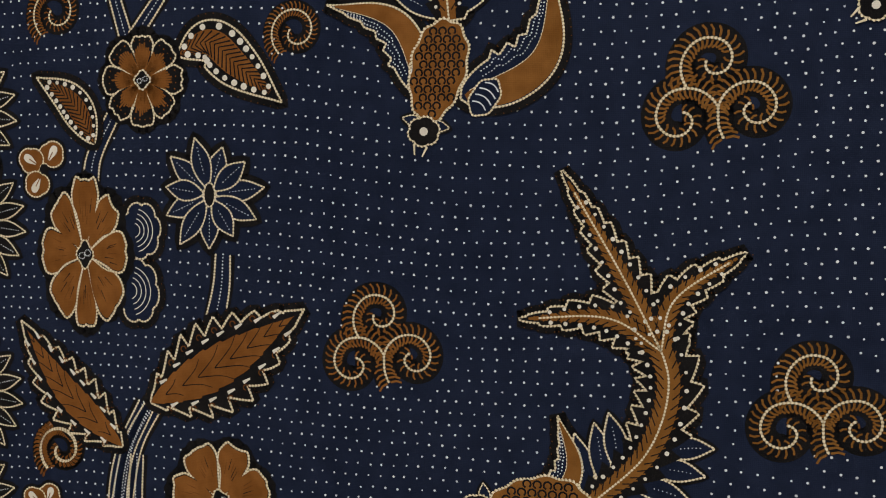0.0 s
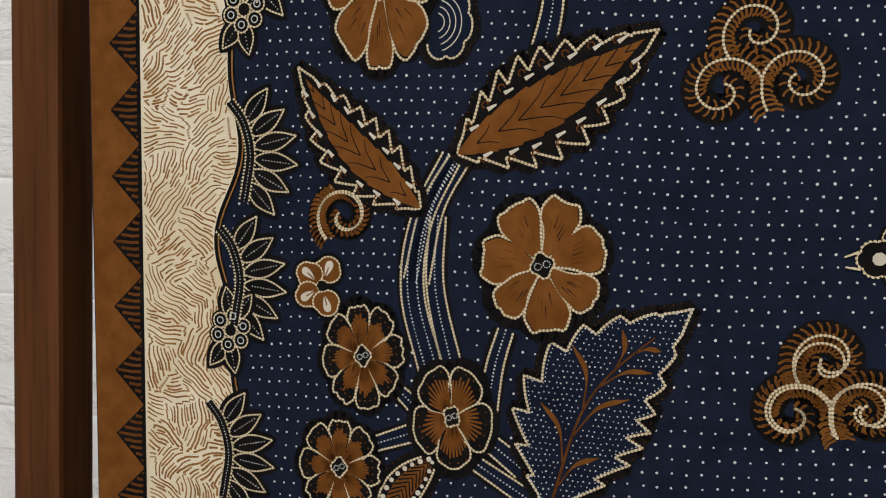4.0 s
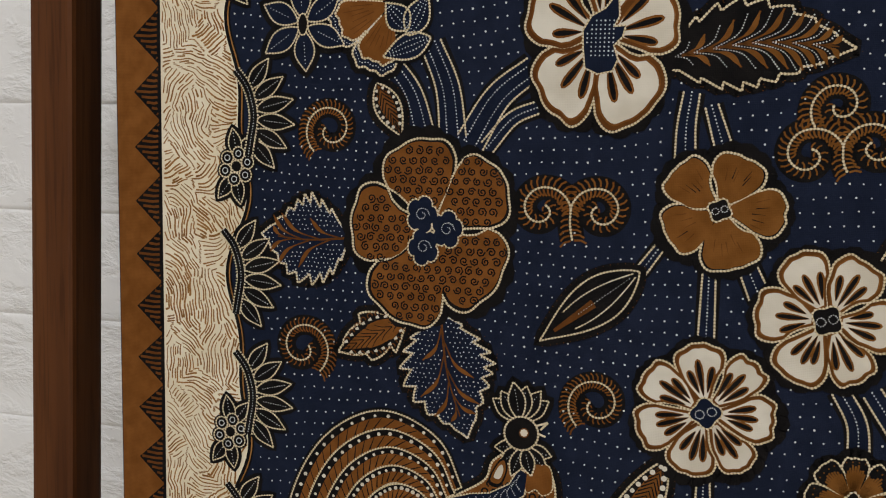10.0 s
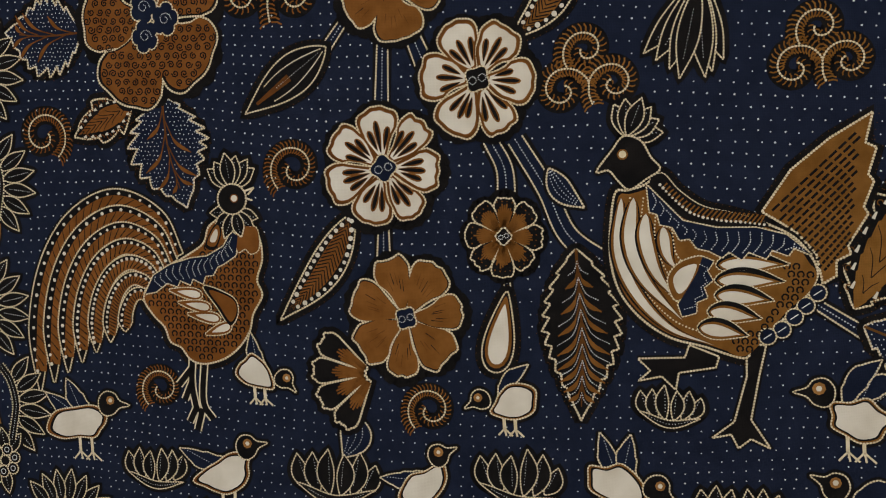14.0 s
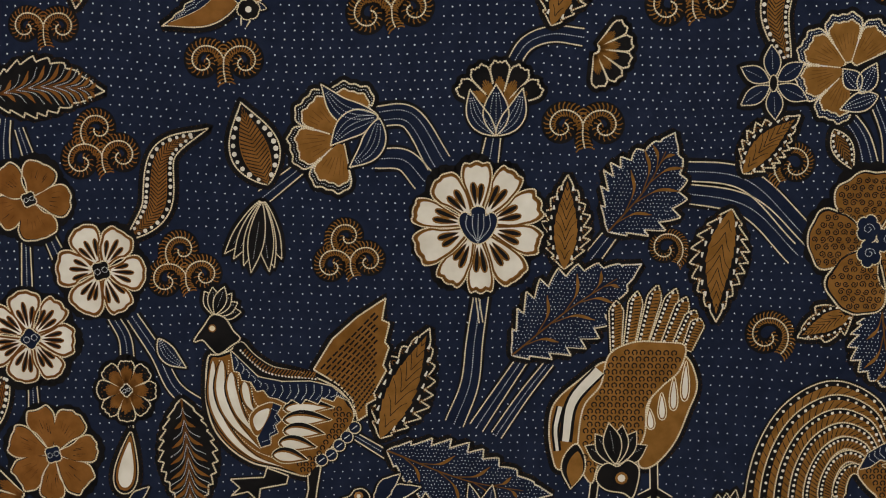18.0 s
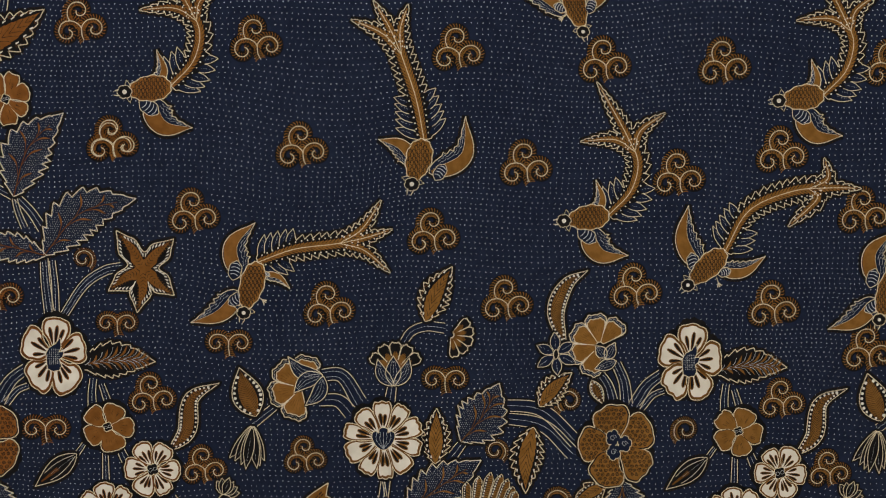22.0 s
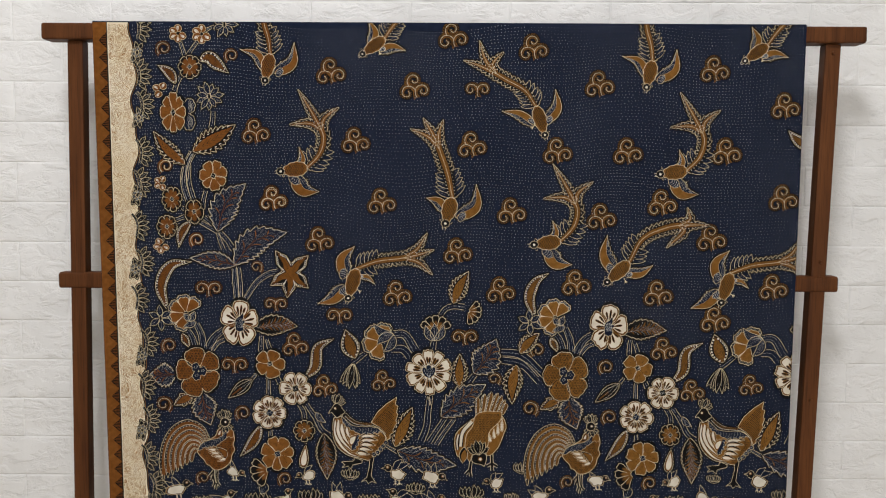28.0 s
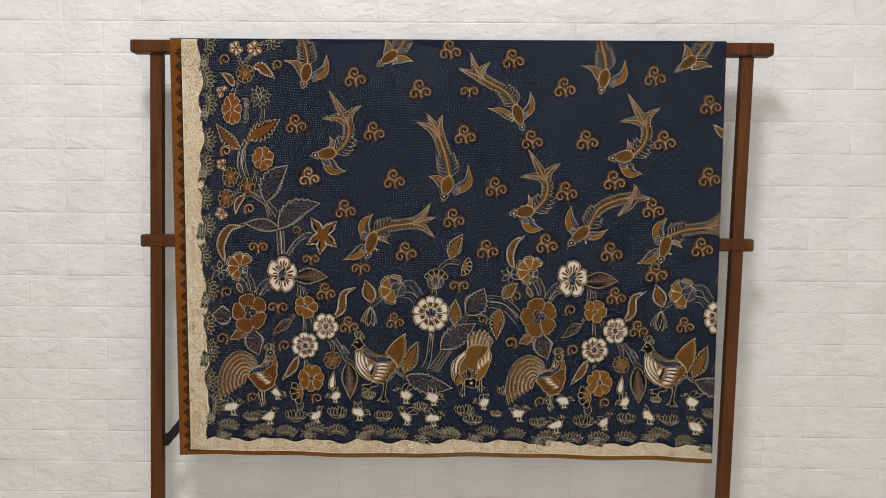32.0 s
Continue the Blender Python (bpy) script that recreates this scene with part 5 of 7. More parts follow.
    m.figure(ring_of(at(5.96, 1.22), unit * 0.38), "ink", 1.0, 3.0)
    m.dots([at(6.02, 1.20)], unit * 0.13, "brown", LINE + m.more, 10)
    m.dots([at(6.02, 1.20)], unit * 0.08, "white", BEAD + m.more, 8)
    for a, b in (((6.28, 1.02), (6.54, 0.92)), ((6.54, 0.92), (6.38, 1.10)), ((6.31, 1.18), (6.50, 1.24))):
        m.stroke([at(*a), at(*b)], 1.0, "cream", LINE + m.more)
    m.done()


def fan_tail_ornament(c, unit):
    """A plump striped ornament with a raised brown fan behind."""
    m = Motif("printed_fan_tail_ornament", "white striped ornament motif with raised brown fan", 1.0)
    at = local_frame(c, unit)

    def run(points, closed=True):
        return glide([at(*p) for p in points], 1.0, closed)

    tail = [at(*p) for p in ((5.31, 2.89), (5.84, 2.00), (6.56, 1.34), (7.37, 0.79), (7.26, 1.42), (7.48, 1.51), (7.35, 2.06), (7.47, 2.20), (7.30, 2.73), (7.40, 2.87), (7.04, 3.54), (7.11, 3.71), (6.83, 3.87), (6.85, 4.18), (6.59, 4.36), (6.43, 3.74), (6.02, 3.30), (5.61, 3.06))]
    m.figure(tail, "brown", 1.15)
    for k in range(14):
        a, b = lerp((5.46, 2.92), (6.56, 4.14), k / 13), lerp((7.23, 1.05), (7.12, 3.36), k / 13)
        for s in np.arange(0.03 + 0.05 * (k % 2), 0.93, 0.10):
            m.stroke([at(*lerp(a, b, s)), at(*lerp(a, b, s + 0.078))], unit * 0.052, "ink", INNER)
    for path in (((3.96, 5.79), (4.59, 6.01), (4.53, 6.25), (3.77, 6.41), (3.72, 6.79), (3.41, 6.51), (2.92, 6.64), (3.17, 6.40), (2.89, 6.15), (3.88, 6.07)), ((5.13, 5.70), (5.53, 5.71), (5.42, 6.39), (5.30, 7.33), (5.73, 7.93), (5.32, 7.75), (5.07, 7.97), (4.91, 7.68), (4.51, 7.79), (4.96, 7.40), (5.17, 6.40))):
        m.piece("leg")
        m.figure([at(*p) for p in path], "ink", 1.0, 3.0)
    m.more += 0.2
    m.piece("body")
    hull = run(((2.28, 2.57), (2.20, 3.34), (2.24, 4.06), (2.46, 4.72), (2.93, 5.27), (3.55, 5.65), (4.27, 5.81), (5.13, 6.01), (5.22, 5.62), (5.67, 5.30), (6.06, 4.92), (6.35, 4.50), (6.48, 4.14), (6.33, 3.79), (5.97, 3.40), (5.42, 3.14), (4.71, 2.94), (4.11, 2.81), (3.60, 2.48), (3.24, 2.13), (2.89, 2.38), (2.53, 2.51)))
    m.figure(hull, "ink", 1.2)
    m.fill([lerp(at(3.9, 4.2), p, 0.955) for p in hull], "brown", INNER, False)
    m.more += 0.04
    for k, path in enumerate((((2.41, 2.67), (2.41, 3.84), (2.82, 4.75), (3.55, 5.45), (4.47, 5.77)), ((2.67, 2.66), (2.64, 3.63), (2.98, 4.44), (3.80, 5.27)), ((2.94, 3.00), (2.95, 3.52), (3.19, 4.23), (3.66, 4.84)), ((3.31, 3.28), (3.42, 3.86), (3.65, 4.20)))):
        line = run(path, False)
        wide = unit * (0.25, 0.29, 0.29, 0.24)[k]
        spine = along(line, 36)
        for more, mat, up in ((0.16, "ink", 0.0), (0.07, "brown", 0.01), (-0.04, "white", 0.02)):
            m.fill(blade(spine, wide + unit * more, 0, 0, 0.30, 0.5), mat, INNER + 0.03 * k + up, False)
        nrm = normals(line)
        m.dotted(np.array(line) + nrm * (wide / 2 + unit * 0.06), 1.7, 0.5, "cream", INNER + m.more + 0.03 * k + 0.028)
    m.more += 0.10
    scaled = run(((5.73, 3.83), (6.03, 3.78), (6.44, 4.09), (6.35, 4.50), (5.86, 5.03), (5.18, 5.93), (4.72, 5.82), (5.17, 5.47), (5.66, 4.99), (5.90, 4.37)))
    m.fill(scaled, "brown", DETAIL, False)
    scales(m, scaled, unit * 0.19, unit * 0.065, "ink", DETAIL + m.more + 0.02)
    for path in (((4.43, 4.05), (5.92, 3.97)), ((4.42, 4.38), (5.85, 4.34)), ((4.43, 4.70), (5.65, 4.75)), ((4.30, 5.05), (5.42, 5.15)), ((4.11, 5.40), (5.17, 5.53))):
        a, b = at(*path[0]), at(*path[1])
        vane = blade(along(bow(a, b, 0.05), 24), unit * 0.46, 0, 0, 0.35, 0.6)
        m.stroke(vane, 1.3, "cream", DETAIL + m.more + 0.03, True, 0.2)
        m.fill(vane, "ink", DETAIL + 0.035, False)
        m.fill(blade(along([lerp(a, b, 0.03), lerp(a, b, 0.93)], 20), unit * 0.36, 0, 0, 0.35, 0.6), "brown", DETAIL + 0.045, False)
        m.fill(blade(along([lerp(a, b, 0.06), lerp(a, b, 0.84)], 20), unit * 0.25, 0, 0, 0.35, 0.6), "white", DETAIL + 0.055, False)
        m.more += 0.02
    lobe = run(((3.62, 4.82), (3.46, 4.42), (3.60, 4.11), (3.87, 3.94), (4.15, 3.90), (4.06, 4.29), (3.84, 4.71)))
    m.stroke(lobe, 1.6, "cream", DETAIL + m.more + 0.06, True, 0.2)
    m.fill(lobe, "brown", DETAIL + 0.07, False)
    m.fill([lerp(at(*(3.79, 4.39)), p, 0.68) for p in lobe], "white", DETAIL + 0.08, False)
    frill = [at(*p) for p in ((4.15, 3.88), (4.38, 3.97), (4.26, 4.18), (4.38, 4.38), (4.20, 4.54), (4.29, 4.75), (4.07, 4.86), (4.07, 5.09), (3.79, 5.18), (3.69, 4.92), (3.89, 4.55), (4.05, 4.24))]
    m.stroke(frill, 1.3, "cream", DETAIL + m.more + 0.06, True, 0.2)
    m.fill(frill, "indigo", DETAIL + 0.07, False)
    m.dotted([lerp(at(*(3.96, 4.55)), p, 0.75) for p in frill[:9]], 1.2, 0.32, "spot", DETAIL + m.more + 0.09)
    m.more += 0.08
    collar = run(((3.24, 2.13), (3.60, 2.48), (4.11, 2.81), (4.71, 2.92), (5.42, 3.12), (5.22, 3.25), (4.42, 3.22), (3.71, 3.06), (3.01, 2.39)))
    m.fill(collar, "ink", DETAIL + 0.02, False)
    ridge = run(((3.21, 2.37), (3.50, 2.66), (3.91, 2.97), (4.42, 3.09), (4.92, 3.12), (5.37, 3.16)), False)
    for k in range(2, len(ridge) - 2, 2):
        p, q = ridge[k], ridge[min(len(ridge) - 1, k + 3)]
        m.stroke([p, (q[0], q[1] + unit * 0.20)], 0.8, "brown", DETAIL + m.more + 0.03)
    m.dotted(ridge, 2.1, 0.75, "white", DETAIL + m.more + 0.05)
    m.more += 0.06
    mantle = [at(*p) for p in ((2.94, 2.40), (3.25, 2.69), (3.71, 3.13), (4.42, 3.26), (5.22, 3.23), (5.82, 3.36), (6.35, 3.77), (5.98, 3.62), (5.88, 3.79), (5.55, 3.68), (5.44, 3.87), (5.08, 3.74), (4.95, 3.91), (4.68, 3.75), (4.55, 3.88), (4.28, 3.75), (4.03, 3.70), (3.87, 3.50), (3.67, 3.54), (3.51, 3.27), (3.25, 3.22), (3.18, 3.00), (3.02, 2.96))]
    m.stroke(mantle, 1.5, "cream", DETAIL + m.more + 0.02, True, 0.2)
    m.fill(mantle, "indigo", DETAIL + 0.03, False)
    upper, lower = run(((3.07, 2.57), (3.71, 3.23), (4.42, 3.36), (5.22, 3.33), (5.82, 3.46), (6.18, 3.68)), False), run(((3.08, 2.90), (3.56, 3.24), (4.12, 3.65), (4.73, 3.75), (5.43, 3.75), (6.03, 3.62)), False)
    for a, b in zip(along(upper, 15), along(lower, 15)):
        mid = lerp(a, b, 0.5)
        m.dotted(glide([a, (mid[0] + unit * 0.07, mid[1]), b], 0.8), 1.1, 0.36, "spot", DETAIL + m.more + 0.05)
    for x, y in ((6.50, 4.55), (6.28, 4.83), (6.06, 5.08), (5.83, 5.36), (5.55, 5.52)):
        m.figure(ring_of(at(x, y), unit * 0.18, 12), "indigo", 0.8, 3.0)
        m.stroke([at(x - 0.08, y + 0.06), at(x + 0.08, y - 0.06)], 0.5, "spot", FILL + 0.03 + m.more)
    m.more += 0.1
    spray(m, at(2.45, 1.42), unit * 0.92, 62, 100, 6)
    m.more += 0.1
    m.piece("head")
    m.figure(run(((2.41, 1.35), (2.17, 1.66), (1.86, 2.13), (2.12, 2.09), (2.33, 2.31), (2.58, 2.49), (2.93, 2.25), (3.20, 2.03), (3.00, 1.79), (2.77, 1.44))), "ink", 1.0, 3.0)
    m.dots([at(2.40, 1.74)], unit * 0.13, "brown", LINE + m.more, 10)
    m.dots([at(2.40, 1.74)], unit * 0.08, "cream", BEAD + m.more, 8)
    m.done()


def stooping_ornament(c, unit):
    """A stooping ornament: scaled back, crown of beaded feathers above and pale side panels."""
    m = Motif("printed_stooping_ornament", "brown scaled ornament motif with a crown of beaded feathers", 1.0)
    at = local_frame(c, unit)
    for k in range(7):
        f = k / 6
        base = lerp((4.15, 3.45), (6.30, 3.25), f)
        tip = ((4.12, 1.80), (4.75, 1.50), (5.36, 1.30), (5.92, 1.40), (6.24, 1.65), (6.52, 2.05), (6.66, 2.30))[k]
        feather(m, [at(*base), at(*lerp(base, tip, 0.5)), at(*tip)], unit * 0.40, 1)
    legs(m, [[at(5.4, 6.8), at(5.45, 7.9)], [at(5.45, 7.7), at(5.0, 7.95)], [at(5.45, 7.7), at(5.45, 8.35)], [at(5.45, 7.7), at(5.95, 8.0)], [at(3.6, 7.5), at(3.5, 8.4)], [at(3.5, 8.3), at(3.1, 8.7)], [at(3.5, 8.3), at(3.6, 8.9)]], unit * 0.2)
    m.more += 0.15
    for pts in (((3.85, 3.70), (3.00, 4.30), (2.30, 5.00), (2.15, 5.80), (2.25, 6.60), (2.50, 7.10), (3.2, 6.60), (3.70, 5.00)),
                ((6.20, 3.45), (6.65, 4.30), (6.40, 5.20), (6.00, 6.20), (5.40, 6.90), (4.95, 6.90), (5.00, 6.00), (5.40, 4.40))):
        m.piece("side_panel")
        m.figure(glide([at(*p) for p in pts], 1.0, True), "brown", 1.15)
    m.more += 0.05
    for line, w in (([at(3.65, 3.95), at(2.85, 4.95), at(2.66, 6.2)], 0.30), ([at(2.48, 5.1), at(2.35, 5.8), at(2.42, 6.5)], 0.13)):
        line = glide(line, 1.0)
        m.stroke(line, unit * (w + 0.12), "ink", INNER + m.more)
        m.stroke(line, unit * w, "white", DETAIL + m.more, False, 0, 0.3)
    for k in range(4):
        a, b = at(6.30 - 0.36 * k, 3.62 + 0.50 * k), at(6.28 - 0.33 * k, 4.85 + 0.30 * k)
        m.stroke(teardrop(a, b, unit * 0.34, 18), 1.3, "cream", DETAIL + m.more, True)
        m.fill(teardrop(a, b, unit * 0.34, 18), "brown", DETAIL + 0.05, False)
        m.fill(teardrop(lerp(a, b, 0.1), lerp(a, b, 0.95), unit * 0.24), "white", DETAIL + 0.08, False)
    hull = glide([at(*p) for p in ((3.95, 3.45), (4.70, 3.05), (5.60, 3.05), (6.25, 3.15), (6.10, 3.90), (5.60, 4.40), (5.15, 5.00), (5.10, 5.90), (4.80, 6.40), (3.80, 6.80), (3.50, 7.50), (3.10, 6.90), (3.05, 6.20), (3.20, 5.10), (3.70, 4.40))], 1.0, True)
    m.more += 0.1
    m.piece("body")
    m.figure(hull, "brown", 1.15, 0)
    scales(m, hull, unit * 0.24, unit * 0.075, "ink", INNER + m.more)
    m.more += 0.1
    m.figure(blade(along([at(3.0, 6.25), at(2.85, 7.7)], 20), unit * 0.75, 0, 0, 0.5, 0.7), "ink", 1.0, 3.0)
    m.fill(blade(along([at(3.05, 6.5), at(2.9, 7.65)], 20), unit * 0.5, 0, 0, 0.5, 0.7), "brown", INNER, False)
    m.more += 0.1
    spray(m, at(4.25, 7.0), unit * 1.40, 92, 105, 6)
    m.more += 0.1
    knob = glide([at(*p) for p in ((3.75, 7.0), (3.65, 7.4), (3.95, 7.7), (4.5, 7.8), (4.75, 7.95), (4.90, 7.6), (4.95, 7.0), (4.6, 6.75), (4.3, 6.95), (4.0, 6.85))], 1.0, True)
    m.piece("head")
    m.figure(knob, "ink", 1.0, 3.0)
    m.dots([at(4.42, 7.32)], unit * 0.17, "brown", LINE + m.more, 10)
    m.dots([at(4.42, 7.32)], unit * 0.11, "white", BEAD + m.more, 8)
    m.done()


def small_ornament(c, size, face=1, lean=0.0, pale="white"):
    """A small plump ornament: ragged pale oval with brown rim, leaf-shaped wings and a dark knob."""
    m = Motif("printed_small_ornament", "small ragged white ornament motif with dark knob", 1.0)
    rng = random.Random(int(c[0] * 7 + c[1] * 3))
    ct, st = math.cos(radians(lean)), math.sin(radians(lean))

    def at(x, y):
        x, y = (x * ct - y * st), (x * st + y * ct)
        return (c[0] + size * face * x, c[1] + size * y)

    for x in (-0.12, 0.16):
        hip, knee = (c[0] + size * x, c[1] - size * 0.2), (c[0] + size * (x + 0.04), c[1] - size * 0.66)
        m.piece("leg")
        m.stroke([hip, knee], 1.7, "cream", EDGE)
        for d in (-0.15, 0.05, 0.22):
            m.stroke([knee, (knee[0] + size * d, c[1] - size * 0.84)], 1.0, "cream", EDGE)
    back = rng.uniform(0.15, 0.5)
    for k, (x, y) in enumerate(((-0.85, back + 0.35), (-0.30, back + 0.62))[: rng.choice((1, 2, 2))]):
        m.piece("wing")
        m.figure(blade(along(bow(at(0.22, 0.12), at(x, y), 0.1), 14), size * 0.40, 3, 0.2, 0.5, 0.85), "indigo", 0.85, 3.4)
        m.dotted(along([at(-0.15 + 0.1 * k, 0.15 + 0.1 * k), at(x * 0.8, y * 0.85)], 6), 1.4, 0.3, "spot", FILL + 0.03 + m.more)
        m.more += 0.05
    wide, tall = rng.uniform(0.56, 0.72), rng.uniform(0.34, 0.46)
    lumps = [rng.uniform(0.74, 1.22) for _ in range(11)]
    body = glide([at(-0.08 + wide * r * math.cos(TAU * k / 11), -0.06 + tall * r * math.sin(TAU * k / 11)) for k, r in enumerate(lumps)] , 0.8, True)
    m.piece("body")
    m.figure(body, "brown", 0.85, 4.0)
    mid = at(-0.08, -0.06)
    m.fill([lerp(mid, p, 0.90) for p in body], "ink", FILL + 0.03, False)
    m.fill([lerp(mid, p, 0.82) for p in body], pale, FILL + 0.06, False)
    m.more += 0.12
    neck = glide([at(0.40, 0.22), at(0.42, 0.46), at(0.60, 0.60), at(0.80, 0.54), at(0.90, 0.38), at(1.12, 0.26), at(0.88, 0.22), at(0.72, 0.10), at(0.52, 0.08)], 0.8, True)
    m.piece("head")
    m.figure(neck, "ink", 0.8, 3.4)
    m.dots([at(0.68, 0.40)], size * 0.105, "ochre", FILL + 0.04 + m.more, 8)
    m.dots([at(0.68, 0.40)], size * 0.05, "white", FILL + 0.06 + m.more, 6)
    m.done()


# -- border --
def cream_inner(v):
    """The wavy inner rim of the cream band beside the edge."""
    return left_edge(v) + 69.0 + 4.5 * math.sin(v * TAU / 128.0 + 0.9) + 2.6 * math.sin(v * TAU / 64.0 + 2.2)


def cream_upper(u):
    """The wavy upper rim of the cream band along the foot."""
    return hem(u) + 38 + 3.6 * math.sin(u * TAU / 110.0) + 2.2 * math.sin(u * TAU / 55.0 + 1.0) + 8.0 * max(0.0, 1 - abs(u + 205) / 14) * 0.8


def side_spray(c, r, toward, petals=6, spread=120):
    """A border sprig: petals fanned from a bowed dark rib with a stitched line."""
    m = Motif("printed_sprig", "border sprig motif with fanned dark petals", 0.8)
    a = radians(toward)
    fx, fy, nx, ny = math.cos(a), math.sin(a), -math.sin(a), math.cos(a)

    def at(x, y):
        return (c[0] + r * (fx * x + nx * y), c[1] + r * (fy * x + ny * y))

    for k in range(petals):
        s = k / (petals - 1) - 0.5
        b = radians(spread) * s * 0.85
        base = at(0.16 * math.cos(math.pi * s), 1.15 * s)
        reach = 1.0 - 0.25 * abs(s)
        tip = at(0.16 * math.cos(math.pi * s) + reach * math.cos(b), 1.15 * s + reach * math.sin(b))
        m.piece("petal" if k else None)
        m.figure(blade(along([base, tip], 14), r * 0.36, 0, 0, 0.45, 0.8), "ink", 0.82, 4.6)
        m.dotted(along([lerp(base, tip, 0.22), lerp(base, tip, 0.8)], 6), 1.35, 0.32, "spot", FILL + 0.02 + m.more)
        m.more += 0.035
    rib = glide([at(-0.30, 1.05), at(-0.02, 0.62), at(0.10, 0.0), at(-0.02, -0.62), at(-0.10, -0.95)], 0.8)
    m.more += 0.1
    m.piece("rib")
    m.stroke(rib, r * 0.25, "cream", LINE + m.more, False, 0.1)
    m.stroke(rib, r * 0.17, "ink", LINE + 0.05 + m.more)
    m.dotted(rib, 1.35, 0.3, "spot", LINE + 0.1 + m.more)
    m.done()


def side_posy(c, r, axis):
    """A border posy: a knot of little rings with paired leaves above and below."""
    m = Motif("printed_posy", "border posy motif of small rings and paired leaves", 1.2)
    a = radians(axis)
    for end in (a, a + math.pi):
        for d in (-0.38, 0.30):
            tip = (c[0] + r * 1.55 * math.cos(end + d), c[1] + r * 1.55 * math.sin(end + d))
            base = (c[0] + r * 0.3 * math.cos(end), c[1] + r * 0.3 * math.sin(end))
            m.piece("leaf")
            m.figure(blade(along([base, tip], 12), r * 0.56, 0, 0, 0.50, 0.85), "ink", 0.75, 4.2)
            m.dotted(along([lerp(base, tip, 0.4), lerp(base, tip, 0.82)], 5), 1.4, 0.28, "spot", FILL + 0.02 + m.more)
            m.more += 0.035
    m.more += 0.1
    for k in range(6):
        q = (c[0] + r * 0.52 * math.cos(a + TAU * k / 6), c[1] + r * 0.52 * math.sin(a + TAU * k / 6))
        m.piece("ring")
        m.figure(ring_of(q, r * 0.27, 12), "ink", 0.75, 2.4)
        m.stroke(ring_of(q, r * 0.12, 8), 0.45, "spot", LINE + m.more, True)
    m.figure(ring_of(c, r * 0.24, 12), "ink", 0.65, 0)
    m.done()


def band_part(name, poly, mat, layer, label):
    m = Motif(name, label, -0.06)
    cells = poly
    for quad in cells:
        n = m.verts(quad, layer)
        m.f.append(tuple(range(n, n + len(quad))))
        m.m.append(INDEX[mat])
    m.done()


def border():
    vs = np.linspace(546.0, 1503.6, 240)
    us = np.linspace(left_edge(550) + 0.5, right_edge(550) - 0.5, 300)
    band_part("brown_edge", [[(left_edge(a) + 0.4, a), (left_edge(a) + 25, a), (left_edge(b) + 25, b), (left_edge(b) + 0.4, b)] for a, b in zip(vs, vs[1:])], "brown", 0.22, "plain brown dyed selvedge strip")
    band_part("brown_hem", [[(a, hem(a) + 0.3), (b, hem(b) + 0.3), (b, hem(b) + 9), (a, hem(a) + 9)] for a, b in zip(us, us[1:])], "brown", 0.24, "plain brown dyed hem")
    band_part("cream_side_band", [[(left_edge(a) + 25.8, a), (cream_inner(a), a), (cream_inner(b), b), (left_edge(b) + 25.8, b)] for a, b in zip(vs[2:], vs[3:]) if a > 555.5], "band", 0.26, "cream border band covered in fine wavy lines")
    foot = [u for u in us if u > left_edge(600) + 60]
    band_part("cream_foot_band", [[(a, hem(a) + 9.8), (b, hem(b) + 9.8), (b, cream_upper(b)), (a, cream_upper(a))] for a, b in zip(foot, foot[1:])], "band", 0.28, "cream border band covered in fine wavy lines")
    m = Motif("border_rule", "thin dark rules along the border", 0.0)
    m.stroke([(left_edge(v) + 25.4, v) for v in vs[4:]], 1.5, "ink", 0.42)
    m.stroke([(cream_inner(v) + 1.2, v) for v in vs if v > 590], 3.4, "ink", 0.42)
    m.stroke([(cream_inner(v) + 1.6, v) for v in vs if v > 590], 0.7, "ochre", 0.5)
    m.stroke([(u, hem(u) + 9.4) for u in us[8:]], 1.0, "ink", 0.42)
    m.stroke([(u, cream_upper(u) + 1.2) for u in foot], 3.4, "ink", 0.42)
    m.done()
    m = Motif("sawtooth", "row of black hatched triangles on the brown strip", 0.0)
    v = 551.7
    while v < 1486:
        tall = 26.8 + 2.8 * min(1.0, max(0.0, (v - 740) / 400))
        e = left_edge(v) + 24.7
        half = tall / 2 - 0.4
        m.f.append(tuple(range(m.verts([(e, v + 0.4), (e, v + tall - 0.4), (e - 14.5, v + tall / 2)], 0.5), len(m.v))))
        m.m.append(INDEX["ink"])
        for k in range(1, 10):
            y = tall * k / 10
            w = 14.5 * (1 - abs(y - tall / 2) / half) - 1.5
            if w > 1:
                m.stroke([(e - w, v + y + 0.5), (e - w * 0.4, v + y), (e - 0.8, v + y + 0.3)], 1.35, "rust", 0.6)
        v += tall
    m.done()


